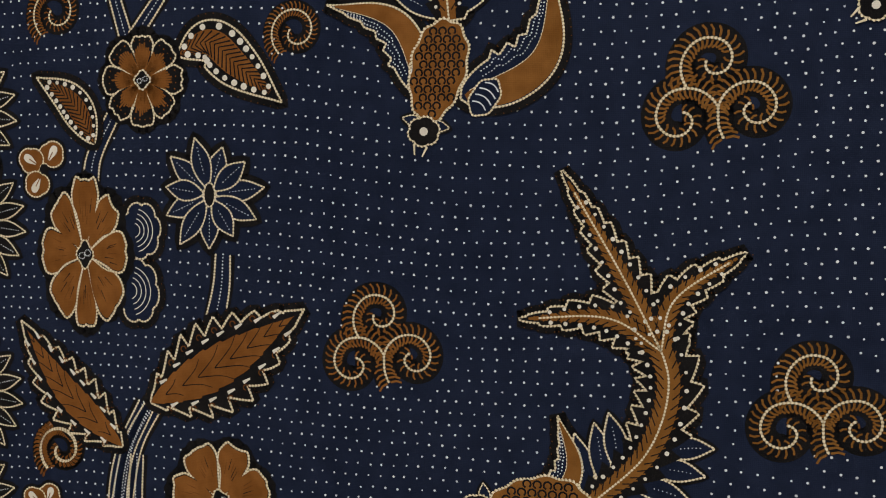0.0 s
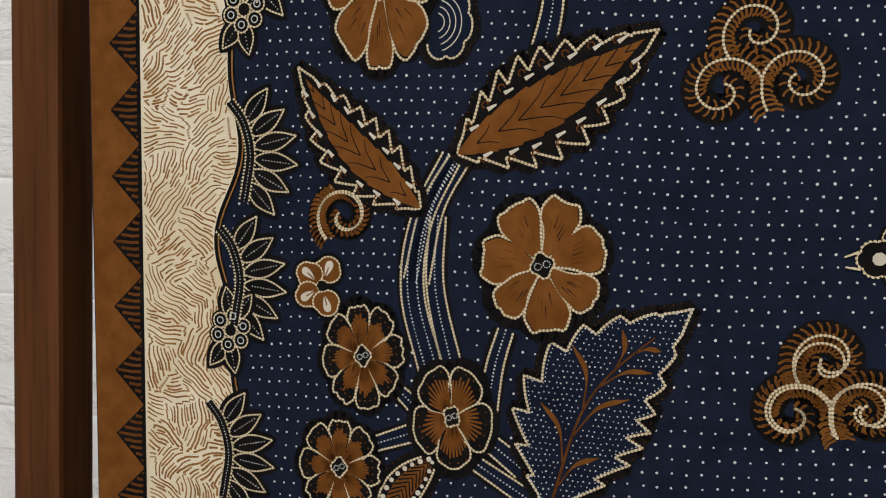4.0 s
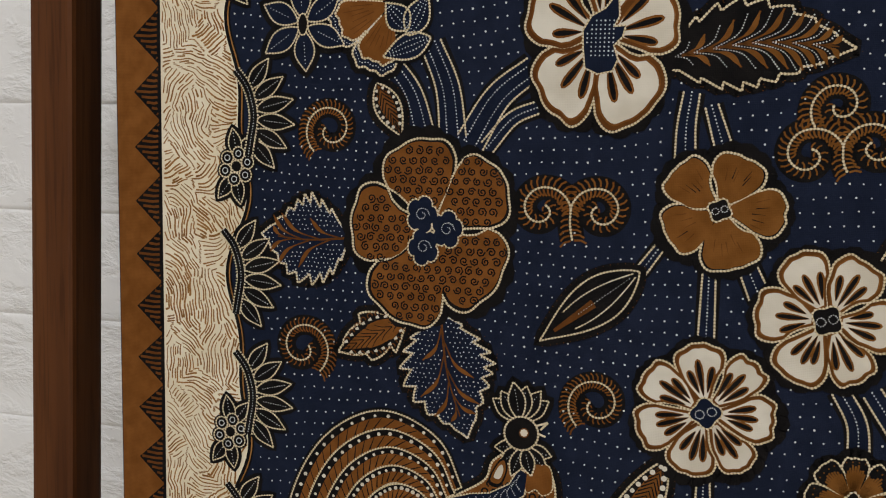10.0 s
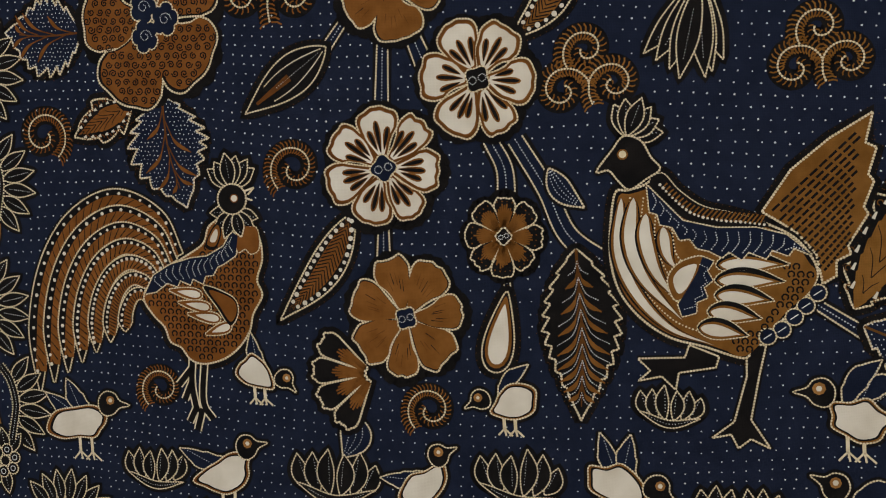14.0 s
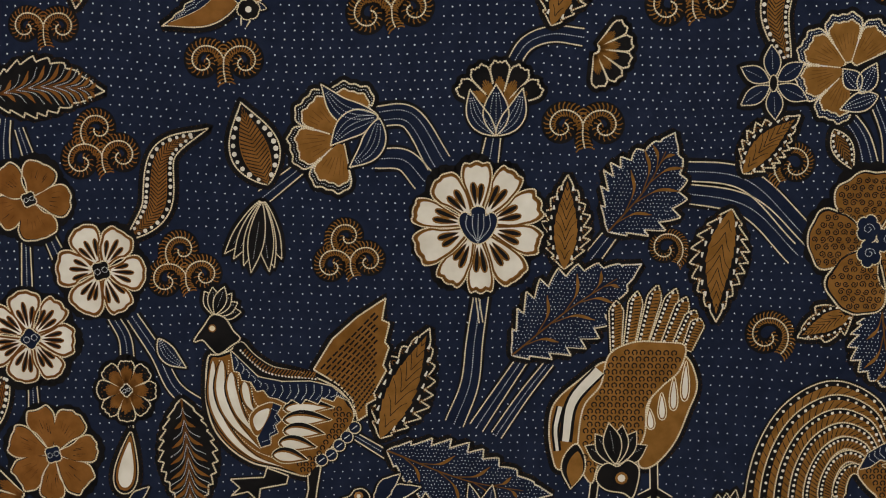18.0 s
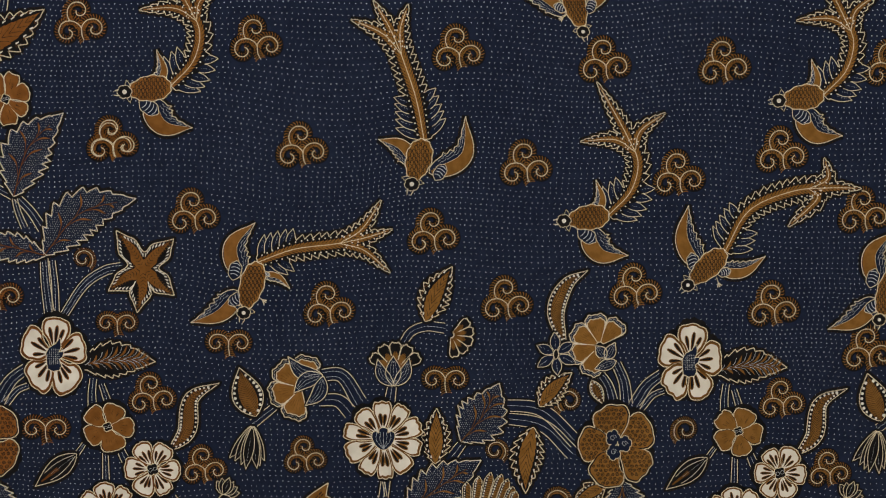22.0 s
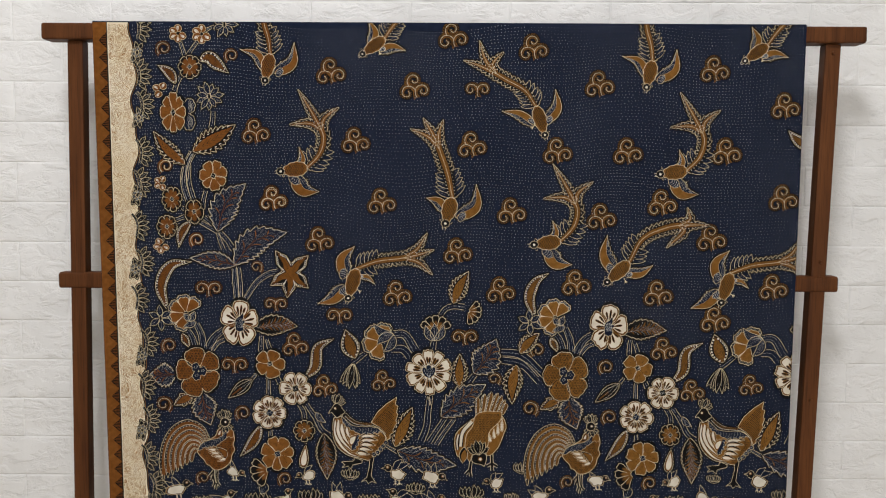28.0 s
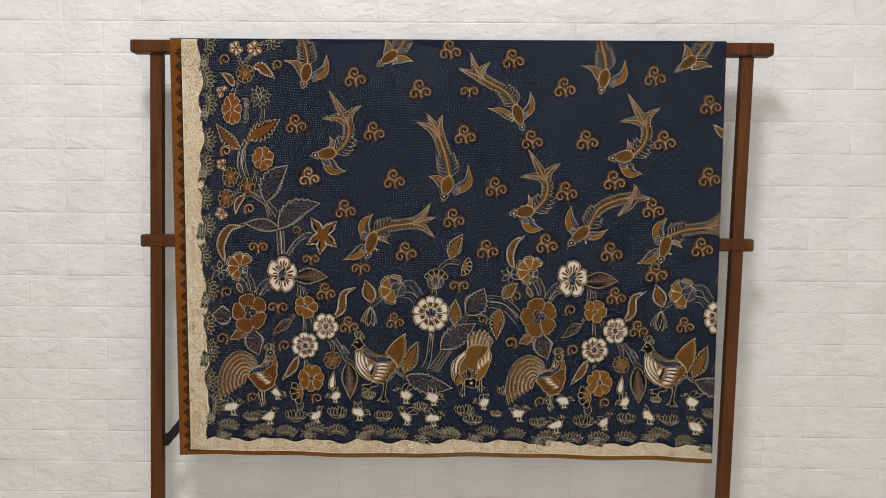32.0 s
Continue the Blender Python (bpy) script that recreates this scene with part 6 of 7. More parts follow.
def squiggles():
    """Fine brown lines that swirl over the cream bands, kept apart from one another."""
    m = Motif("wavy_pattern", "fine brown wavy lines on the cream band", 0.0)
    rng = random.Random(12)
    gap = 0.56
    taken = {}
    rooms = [(lambda u, v: left_edge(v) + 27.2 < u < cream_inner(v) - 0.8 and hem(u) + 11 < v < 1501), (lambda u, v: hem(u) + 11.2 < v < cream_upper(u) - 0.8 and left_edge(v) + 60 < u < right_edge(v) - 2)]
    areas = [(-612, 556, -560, 1501), (-575, 545, 618, 600)]
    cell = 15.0
    seeds = {}

    def patch(u, v):
        """The nearest hatched patch: its middle, its slant, its bow and how heavily it is drawn."""
        i, j = int(u // cell), int(v // cell)
        best = None
        for a in (i - 1, i, i + 1):
            for b in (j - 1, j, j + 1):
                if (a, b) not in seeds:
                    seeds[(a, b)] = ((a + rng.random()) * cell, (b + rng.random()) * cell, rng.uniform(0, math.pi), rng.uniform(-0.05, 0.05), rng.uniform(0.72, 1.2))
                s = seeds[(a, b)]
                d = (s[0] - u) ** 2 + (s[1] - v) ** 2
                if best is None or d < best[0]:
                    best = (d, s)
        return best[1]

    def angle(u, v):
        s = patch(u, v)
        run = (u - s[0]) * math.cos(s[2]) + (v - s[1]) * math.sin(s[2])
        return s[2] + s[3] * run + 0.9 * noise.noise((u / 30.0, v / 30.0, 0.0)) + 0.20 * math.sin(run * 0.6 + s[0])

    def free(u, v, key):
        a, b = int(u / gap), int(v / gap)
        return all(taken.get((a + i, b + j), key) == key for i in (-2, -1, 0, 1, 2) for j in (-2, -1, 0, 1, 2) if i * i + j * j < 5)

    key = 0
    for ok, (u0, v0, u1, v1) in zip(rooms, areas):
        for _ in range(int((u1 - u0) * (v1 - v0) / 0.26)):
            u, v = rng.uniform(u0, u1), rng.uniform(v0, v1)
            key += 1
            if not ok(u, v) or not free(u, v, key):
                continue
            arms, home = [], patch(u, v)
            for sign in (1, -1):
                x, y, arm = u, v, []
                for _ in range(rng.randint(18, 40)):
                    a = angle(x, y)
                    x, y = x + sign * 1.1 * math.cos(a), y + sign * 1.1 * math.sin(a)
                    if not ok(x, y) or not free(x, y, key) or patch(x, y) is not home and rng.random() < 0.06:
                        break
                    arm.append((x, y))
                arms.append(arm)
            line = arms[1][::-1] + [(u, v)] + arms[0]
            if len(line) > 4:
                for x, y in line:
                    taken[(int(x / gap), int(y / gap))] = key
                m.stroke(line, patch(u, v)[4] * rng.uniform(0.8, 1.05), "ochre", 0.42, False, 0.12, 0.3)
    m.done("stuff")


def ground_dots():
    """The white dots that fill the navy ground, in rows that drift a little, clear of every figure."""
    m = Motif("dot_pattern", "tiny white dots in drifting rows", 0.0)
    rng = random.Random(5)
    pts = []
    v = 560.0
    while v < 1504:
        u = -575.0 + rng.uniform(0, 3)
        while u < 622:
            gap = 4.7 + 1.1 * min(1.0, max(0.0, (u + 470) / 120))
            du = 11.0 * noise.noise((u / 190.0, v / 190.0, 1.0))
            dv = 21.0 * noise.noise((u / 200.0, v / 200.0, 7.0))
            p, q = u + du + rng.uniform(-0.45, 0.45), v + dv + rng.uniform(-0.45, 0.45)
            i, j = int((p - MASK_U) / CELL), int((q - MASK_V) / CELL)
            if cream_inner(q) + 5 < p < right_edge(q) - 2 and cream_upper(p) + 5 < q < 1502 and 0 <= j < MASK.shape[0] and not MASK[j, i]:
                pts.append((p, q))
            u += gap
        v += 5.45
    for low, high, r in ((0, 745, 0.40), (745, 960, 0.47), (960, 1600, 0.52)):
        m.dots([p for p in pts if low <= p[1] < high], r, "spot", 0.36, 6)
    m.done("stuff")


# ---- the figures, in cloth millimetres ----
# -- border, then the climbing flowers beside it --
border()
side_spray((-556.2, 1495.5), 21.5, 4)
side_spray((-557.6, 1413.0), 21.5, 4)
side_spray((-553.5, 1360.3), 21.5, 4)
side_spray((-556.6, 1276.6), 21.5, 4)
side_spray((-561.2, 1222.0), 21.5, 4)
side_spray((-566.3, 1144.1), 21.5, 4)
side_spray((-558.8, 1079.9), 21.5, 4)
side_spray((-569.2, 1013.8), 21.5, 4)
side_spray((-553.9, 934.0), 21.5, 4)
side_spray((-560.1, 854.2), 21.5, 4)
side_spray((-552.9, 792.2), 21.5, 4)
side_spray((-557.0, 722.3), 21.5, 4)
side_spray((-544.3, 667.9), 21.5, 4)
side_posy((-558.8, 1451.3), 12.5, 80)
side_posy((-557.9, 1337.3), 12.5, 80)
side_posy((-563.5, 1199.2), 12.5, 80)
side_posy((-569.2, 1067.1), 12.5, 80)
side_posy((-561.0, 908.4), 12.5, 80)
side_posy((-563.4, 771.9), 12.5, 80)
side_posy((-549.5, 634.8), 12.5, 80)
side_spray((-510.0, 610.6), 20.0, 84, 7)
side_spray((-428.4, 600.6), 20.0, 84, 7)
side_spray((-374.6, 596.8), 20.0, 84, 7)
side_spray((-308.0, 606.3), 20.0, 84, 7)
side_spray((-256.4, 600.3), 20.0, 84, 7)
side_spray((-172.7, 601.2), 20.0, 84, 7)
side_spray((-117.0, 593.1), 20.0, 84, 7)
side_spray((-44.2, 598.3), 20.0, 84, 7)
side_spray((2.9, 596.7), 20.0, 84, 7)
side_posy((-521.0, 592.9), 12.5, 170)
side_posy((-454.2, 595.9), 12.5, 170)
side_posy((-323.0, 595.2), 12.5, 170)
side_posy((-196.3, 594.4), 12.5, 170)
side_posy((-59.1, 587.2), 12.5, 170)
side_spray((6.6, 592.7), 20.0, 86, 7)
side_spray((90.9, 600.3), 20.0, 86, 7)
side_spray((155.7, 596.6), 20.0, 86, 7)
side_spray((233.5, 590.9), 20.0, 86, 7)
side_spray((289.7, 587.1), 20.0, 86, 7)
side_spray((350.0, 590.0), 20.0, 86, 7)
side_spray((412.4, 590.7), 20.0, 86, 7)
side_spray((489.7, 600.4), 20.0, 86, 7)
side_spray((550.3, 583.5), 20.0, 86, 7)
side_spray((612.8, 577.6), 20.0, 86, 7)
side_posy((65.0, 591.2), 12.5, 170)
side_posy((212.0, 586.2), 12.5, 170)
side_posy((343.6, 585.5), 12.5, 170)
side_posy((468.3, 595.7), 12.5, 170)
side_posy((602.2, 573.0), 12.5, 170)
lotus((-456.1, 630.8), 24.3)
lotus((-352.9, 632.0), 32.4)
lotus((-256.4, 640.4), 29.7)
lotus((-183.6, 684.7), 21.6)
lotus((-149.3, 634.2), 27.0)
lotus((-63.8, 658.2), 22.7)
lotus((38.5, 648.1), 29.7)
lotus((58.2, 627.2), 28.1)
lotus((111.9, 644.5), 17.3)
lotus((209.3, 622.3), 25.9)
lotus((314.8, 624.8), 31.3)
lotus((413.6, 633.8), 28.1)
lotus((481.1, 681.4), 17.3)
lotus((514.6, 631.4), 28.1)
lotus((130.7, 697.3), 21.6)
lotus((606.4, 648.6), 24.3)
small_ornament((-396.6, 694.9), 20.2, 1, -36)
small_ornament((-499.6, 661.4), 26.0, 1, 8)
small_ornament((-414.1, 640.1), 25.2, 1, 24)
small_ornament((-305.1, 643.7), 22.5, 1, 36)
small_ornament((-262.6, 688.0), 20.0, -1, -24)
small_ornament((-206.3, 650.2), 25.0, 1, -26)
small_ornament((-99.2, 692.9), 26.0, -1, 6)
small_ornament((-96.2, 642.3), 26.0, -1, 31)
small_ornament((-34.4, 687.6), 25.5, 1, -28)
small_ornament((-34.1, 639.8), 26.0, 1, -3)
small_ornament((82.4, 676.9), 22.0, -1, -19)
small_ornament((268.3, 682.2), 21.8, 1, -13)
small_ornament((164.9, 652.7), 26.0, 1, 6)
small_ornament((251.2, 626.1), 26.0, 1, 22)
small_ornament((363.0, 633.8), 24.6, 1, 33)
small_ornament((408.2, 680.2), 20.0, -1, -31)
small_ornament((465.5, 648.9), 25.6, 1, -34)
small_ornament((563.3, 684.1), 26.0, -1, 11)
small_ornament((572.3, 626.6), 26.0, -1, 31)

# -- the climbing spray beside the border --
flower((-466.2, 1426.9), 19.7, 20.9, 8, 'dark', 0)
leaf(None, None, 22.4, 'bead', through_points=[(-448.4, 1437.7), (-433.0, 1443.2), (-419.2, 1433.0), (-397.5, 1416.2)])
leaf((-491.5, 1397.8), (-522.4, 1428.9), 16.8, 'bead', -0.12)
stem([(-481.8, 1410.8), (-491.6, 1392.5), (-494.1, 1379.3)], 7.5, 1)
blossom((-518.5, 1385.7), 14.9, 60, 3)
flower((-496.9, 1346.1), 22.8, 35.4, 8, 'brown', 90)
shell((-467.5, 1358.1), 10.4, 13.3, 10)
shell((-469.2, 1329.9), 11.2, 15.1, -10)
daisy((-432.5, 1375.2), 27.4, 11, 8)
stem([(-426.0, 1348.5), (-426.9, 1333.1), (-430.2, 1317.4)], 8.4, 1)
leaf((-462.7, 1277.9), (-386.3, 1325.6), 39.0, 'brown', -0.02)
leaf((-477.8, 1255.6), (-532.9, 1313.1), 28.6, 'brown', 0.06)
stem([(-460.7, 1278.0), (-472.7, 1256.0), (-479.0, 1225.3)], 10.1, 1)
cloud((-512.1, 1251.2), 29.1, 1, 1, 0)
cloud((-392.9, 1446.4), 27.3, 1, 1, 0)
cloud((-512.8, 1458.0), 29.0, 1, 1, 0)
blossom((-486.3, 1484.8), 16.0, 90, 5)
blossom((-444.3, 1483.9), 17.3, 90, 5)
stem([(-482.6, 1471.0), (-474.7, 1446.2)], 6.0, 1)
stem([(-451.8, 1471.2), (-470.7, 1446.2)], 6.0, 1)
daisy((-403.7, 1500.6), 24.6, 9, 0)
stem([(-414.9, 1500.6), (-440.3, 1489.4)], 5.0, 1)
blossom((-442.8, 1511.4), 12.4, 90, 4)
blossom((-490.4, 1509.6), 12.4, 90, 4)
flower((-427.1, 1234.8), 25.2, 27.4, 7, 'brown', 20)
stem([(-465.0, 1277.0), (-477.4, 1250.4), (-480.4, 1220.7), (-471.1, 1187.5)], 9.9, 2)
stem([(-470.3, 1252.6), (-470.7, 1223.2), (-462.2, 1189.0)], 7.7, 1)
cloud((-512.7, 1250.6), 28.8, 1, 1, 0)
blossom((-520.5, 1221.3), 13.5, 70, 4)
stem([(-516.5, 1215.5), (-513.9, 1208.4)], 3.6, 1)
flower((-501.6, 1192.7), 17.5, 22.5, 8, 'dark', 10)
flower((-462.2, 1170.5), 16.8, 22.8, 5, 'dark', 60)
flower((-511.4, 1143.6), 17.7, 21.4, 8, 'dark', 0)
blossom((-522.2, 1109.4), 14.6, 120, 4)
stem([(-517.9, 1125.9), (-520.4, 1113.3)], 3.7, 1)
leaf((-468.5, 1153.7), (-490.9, 1106.2), 15.9, 'bead', -0.12)
stem([(-484.8, 1178.7), (-476.3, 1171.6)], 6.4, 1)
stem([(-498.4, 1154.2), (-478.5, 1162.1)], 7.0, 1)
stem([(-440.9, 1207.9), (-445.1, 1191.9), (-447.9, 1168.9)], 7.4, 1)
stem([(-454.9, 1167.4), (-432.2, 1151.5)], 8.0, 1)
stem([(-454.5, 1153.5), (-422.5, 1135.7)], 7.1, 1)
leaf((-421.3, 1135.8), (-369.3, 1221.4), 48.5, 'dots', 0.12)
cloud((-458.9, 1118.9), 28.5, 1, 1, 0)
stem([(-420.9, 1135.6), (-417.2, 1119.7), (-410.7, 1103.3)], 6.2, 1)
stem([(-419.0, 1136.2), (-404.2, 1120.3), (-392.4, 1102.0)], 8.9, 1)
leaf((-391.3, 1075.5), (-296.4, 1134.4), 47.3, 'dots', 0.15, 10)
leaf((-389.9, 1074.9), (-471.5, 1087.2), 29.5, 'dots', -0.04)
stem([(-391.7, 1072.4), (-390.5, 1044.8), (-386.7, 1010.9)], 9.4, 2)
stem([(-383.4, 1069.5), (-381.0, 1040.9), (-380.9, 1011.7)], 6.9, 1)
leaf(None, None, 20.7, 'bead', through_points=[(-513.4, 993.2), (-524.7, 1036.2), (-506.1, 1073.2), (-468.2, 1080.9)], fat=0.5)
cloud((-458.8, 1119.7), 28.8, 1, 1, 0)
cloud((-350.6, 1071.1), 24.7, 1, -1, 0)
cloud((-438.6, 1032.7), 52.6, 2, 1, 0)
cloud((-319.7, 1195.3), 50.0, 3, 1, 0)
lobed_leaf((-289.9, 1061.5), [(-317.4, 1101.2), (-258.4, 1092.9), (-258.4, 1034.0), (-296.8, 1016.0), (-326.3, 1038.5)], 15.0)
stem([(-372.7, 1012.8), (-351.4, 1044.1), (-330.3, 1059.1), (-312.5, 1063.1)], 9.3, 2)

# -- the flowering tree, printed twice along the length --
for SHIFT[0], SHIFT[1] in ((0.0, 0.0), (667.3, -4.3)):
    flower((-382.9, 970.3), 34.3, 43.6, 5, 'white', 85, heart_shape='spiky')
    leaf((-357.0, 960.2), (-278.6, 964.5), 36.4, 'vein', 0.06)
    stem([(-412.4, 957.0), (-428.9, 943.6), (-441.6, 922.3)], 12.8, 2)
    stem([(-409.3, 939.4), (-422.0, 933.7), (-433.5, 920.2)], 6.6, 1)
    fan((-479.9, 987.2), 34.2, 150, 250, 5)
    leaf((-472.8, 974.4), (-484.1, 987.1), 12.1, 'sepal', 0, lift=1.0)
    leaf((-472.7, 971.8), (-463.5, 990.8), 12.1, 'sepal', 0, lift=1.0)
    leaf((-461.7, 970.8), (-485.0, 961.8), 11.9, 'sepal', 0, lift=1.0)
    daisy((-526.1, 977.7), 26.0, 6, 95)
    leaf((-487.7, 949.5), (-474.5, 924.4), 12.8, 'bead', 0)
    stem([(-480.8, 958.5), (-470.8, 944.4), (-464.8, 924.9)], 11.8, 2)
    stem([(-461.7, 968.2), (-453.0, 947.8), (-449.7, 924.5)], 11.6, 2)
    flower((-459.1, 880.8), 41.4, 46.4, 5, 'scroll', 105, 0.24)
    leaf((-453.2, 841.2), (-438.0, 781.9), 43.4, 'dots', -0.05)
    leaf((-470.1, 837.0), (-504.9, 818.6), 23.3, 'brown', 0, 3)
    cloud((-512.4, 926.9), 30.5, 1, 1, 0)
    cloud((-522.2, 818.8), 33.0, 1, -1, 0)
    cloud((-281.4, 932.0), 52.7, 3, 1, 0)
    flower((-329.1, 895.4), 27.2, 27.2, 5, 'brown', 68)
    stem([(-343.4, 946.2), (-345.0, 931.5), (-344.8, 916.9)], 8.0, 1)
    stem([(-334.9, 940.5), (-329.4, 923.9)], 6.5, 1)
    bud((-361.7, 866.6), (-405.5, 831.8), 20.9)
    stem([(-351.6, 880.8), (-361.7, 866.1)], 4.8, 1)
    flower((-282.9, 850.0), 29.1, 30.7, 6, 'white', 60)
    flower((-330.1, 805.0), 31.3, 31.3, 7, 'white', 100)
    stem([(-332.0, 868.8), (-331.8, 834.4)], 6.5, 1)
    stem([(-318.2, 875.1), (-309.7, 856.7)], 8.5, 1)
    leaf(None, None, 19.7, 'bead', through_points=[(-265.5, 870.1), (-247.1, 890.9), (-241.3, 925.7), (-212.5, 942.2)], fat=0.4)
    leaf((-345.4, 781.7), (-384.7, 723.8), 18.7, 'bead', 0.06)
    stem([(-275.9, 820.3), (-268.2, 806.1), (-266.6, 789.3)], 8.2, 1)
    stem([(-263.2, 820.4), (-247.2, 796.2), (-235.1, 773.4), (-213.6, 758.9)], 9.2, 1)
    leaf((-246.3, 806.5), (-228.0, 787.5), 11.0, 'sepal', -0.1)
    flower((-267.5, 772.2), 18.9, 20.4, 8, 'dark', 0)
    drop((-265.0, 744.8), (-270.4, 703.2), 16.7)
    stem([(-265.8, 753.9), (-264.3, 742.1)], 3.1, 1)
    flower((-316.5, 728.6), 30.8, 32.5, 7, 'brown', 60)
    stem([(-329.5, 774.1), (-329.0, 756.5)], 6.5, 1)
    fan((-333.5, 698.6), 33.2, 195, 120, 4, 'dark', 0.1)
    leaf((-341.2, 675.7), (-349.1, 652.5), 16.9, 'sepal', 0.1)
    cloud((-379.8, 803.6), 30.8, 1, 1, 0)
    cloud((-304.1, 681.1), 28.7, 1, 1, 0)
    cloud((-454.2, 682.5), 27.3, 1, 1, 0)
    leaf((-231.6, 767.1), (-226.1, 681.5), 36.8, 'vein', 0.02, 12)
    cloud((-228.2, 855.9), 50.3, 3, 1, 0)
    cloud((-121.9, 866.2), 47.9, 3, 1, 0)
    long_tail_ornament((-539.4, 813.3), 21.34)
    fan_tail_ornament((-265.0, 853.1), 22.53)
    flower((-40.7, 882.1), 41.4, 42.6, 10, 'white', 22, 0.22, heart_shape='tulip')
    fan((-28.5, 956.3), 29.6, 90, 150, 5, 'dark')
    leaf((-30.4, 939.3), (-47.3, 968.1), 13.0, 'sepal', 0.12, lift=0.9)
    leaf((-30.4, 939.3), (-13.8, 969.3), 13.0, 'sepal', -0.12, lift=0.9)
    leaf((-30.4, 939.3), (-30.7, 971.5), 16.2, 'sepal', 0, lift=0.9)
    stem([(-31.6, 940.1), (-34.6, 920.6)], 10.5, 1)
    stem([(-22.0, 981.2), (-12.1, 996.5), (3.9, 1002.6), (23.2, 1000.8)], 9.7, 1)
    leaf((3.0, 1007.8), (30.8, 1066.1), 31.2, 'brown', 0.05, mat='brown')
    fan((30.1, 993.7), 24.0, -20, 150, 5, 'dark')
    fan((-127.0, 937.0), 35.2, 165, 235, 4, rim='ink')
    leaf((-104.7, 950.6), (-135.1, 931.7), 16.2, 'sepal', -0.12, lift=1.0)
    leaf((-103.9, 949.4), (-122.9, 918.0), 14.8, 'sepal', 0.14, lift=1.1)
    leaf((-104.7, 950.6), (-141.2, 970.4), 15.4, 'sepal', 0.18, lift=0.9)
    stem([(-106.7, 950.6), (-84.4, 949.6), (-65.9, 921.5)], 14.6, 2)
    stem([(-106.6, 923.9), (-88.3, 923.3), (-75.2, 910.4)], 13.8, 1)
    leaf((-174.8, 906.8), (-192.0, 958.6), 32.0, 'bead', 0.02)
    stem([(-150.2, 920.6), (-178.1, 898.6)], 8.9, 1)
    tuft((-177.8, 899.8), 50.0, -97, 52, 7, 10.4)
    leaf((14.3, 855.7), (15.4, 915.5), 29.5, 'brown', 0, 8, mat='brown')
    leaf((41.6, 879.8), (81.6, 942.5), 51.3, 'dots', -0.06, 8)
    stem([(44.5, 879.9), (26.6, 855.8)], 10.5, 1)
    leaf((-17.7, 799.7), (63.2, 859.6), 49.0, 'dots', 0.03)
    cloud((79.3, 869.2), 26.7, 1, -1, 0)
    stem([(-38.0, 837.9), (-41.8, 808.5), (-44.6, 780.2), (-54.1, 754.1)], 11.1, 1)
    stem([(-11.0, 797.0), (-25.8, 774.0), (-39.9, 751.8)], 8.7, 1)
    stem([(6.6, 795.4), (-9.6, 773.6), (-27.0, 746.9)], 6.8, 1)
    stem([(-40.7, 837.8), (-37.8, 820.1)], 2.2, 0)
    leaf((-97.4, 735.7), (10.2, 708.6), 44.3, 'dots', -0.05)
    leaf((-102.0, 743.8), (-70.5, 816.5), 36.5, 'brown', 0, mat='brown')
    stem([(-119.2, 745.4), (-96.4, 732.1)], 5.4, 1)
    leaf((118.4, 895.0), (111.1, 823.0), 33.2, 'brown', -0.05, mat='brown')
    leaf((124.6, 917.5), (158.5, 954.1), 26.7, 'brown', 0.05, mat='brown')
    stem([(80.1, 919.0), (126.8, 913.4), (164.3, 879.2)], 13.8, 1)
    stem([(80.5, 905.6), (127.3, 897.2), (160.6, 866.9)], 13.8, 1)
    stooping_ornament((-37.7, 873.0), 20.78)
    cloud((24.1, 946.7), 52.7, 2, 1, 0)
SHIFT[0] = SHIFT[1] = 0.0
leaf((-500.3, 875.1), (-547.0, 875.4), 42.2, 'dots', 0.04)
cloud((-393.6, 893.7), 54.2, 2, 1, 0)
cloud((-317.6, 1005.3), 46.1, 2, 1, 0)
cloud((280.1, 891.7), 30.8, 1, 1, 0)
# -- parts that differ at the second tree --
leaf(None, None, 18.4, 'bead', through_points=[(150.8, 982.1), (140.4, 1017.8), (151.4, 1047.4), (173.9, 1062.9)], fat=0.5)

# -- swooping ornaments over the ground --
for SHIFT[0], SHIFT[1] in ((0, 0), (453.8, -128.8), (677.1, -1.6)):
    winged((-306.6, 1243.3), (-276.2, 1240.3), 20.6, [((-280.9, 1231.8), (-237.7, 1207.4), 32.3, -0.25), ((-278.8, 1243.5), (-273.8, 1287.0), 14.2, -0.2)], [(-259.3, 1250.2), (-237.1, 1274.4), (-229.7, 1303.6), (-239.2, 1329.3)], [(-274.7, 1387.9), (-202.2, 1356.8), (-290.8, 1326.2)], 6, -1, 15.5)
for SHIFT[0], SHIFT[1] in ((0.0, 0.0), (675.4, -8.7)):
    winged((-333.0, 1403.6), (-323.2, 1433.1), 19.0, [((-337.4, 1413.6), (-377.4, 1457.7), 19.1, -0.22), ((-312.1, 1411.0), (-280.7, 1470.4), 24.7, -0.25)], [(-323.0, 1449.7), (-326.7, 1477.3), (-333.7, 1502.1), (-336.3, 1524.1)], [(-352.8, 1545.9)], 6, 0, 15.0)
    winged((-160.3, 1450.5), (-133.9, 1468.9), 17.0, [((-151.8, 1464.4), (-150.1, 1509.6), 20.2, -0.2), ((-126.6, 1447.9), (-83.4, 1456.4), 19.1, 0.15)], [(-121.0, 1478.3), (-109.8, 1494.9), (-95.8, 1511.5), (-79.1, 1525.3)], [(-62.4, 1541.8)], 5, -1, 13.0)
SHIFT[0] = SHIFT[1] = 0.0
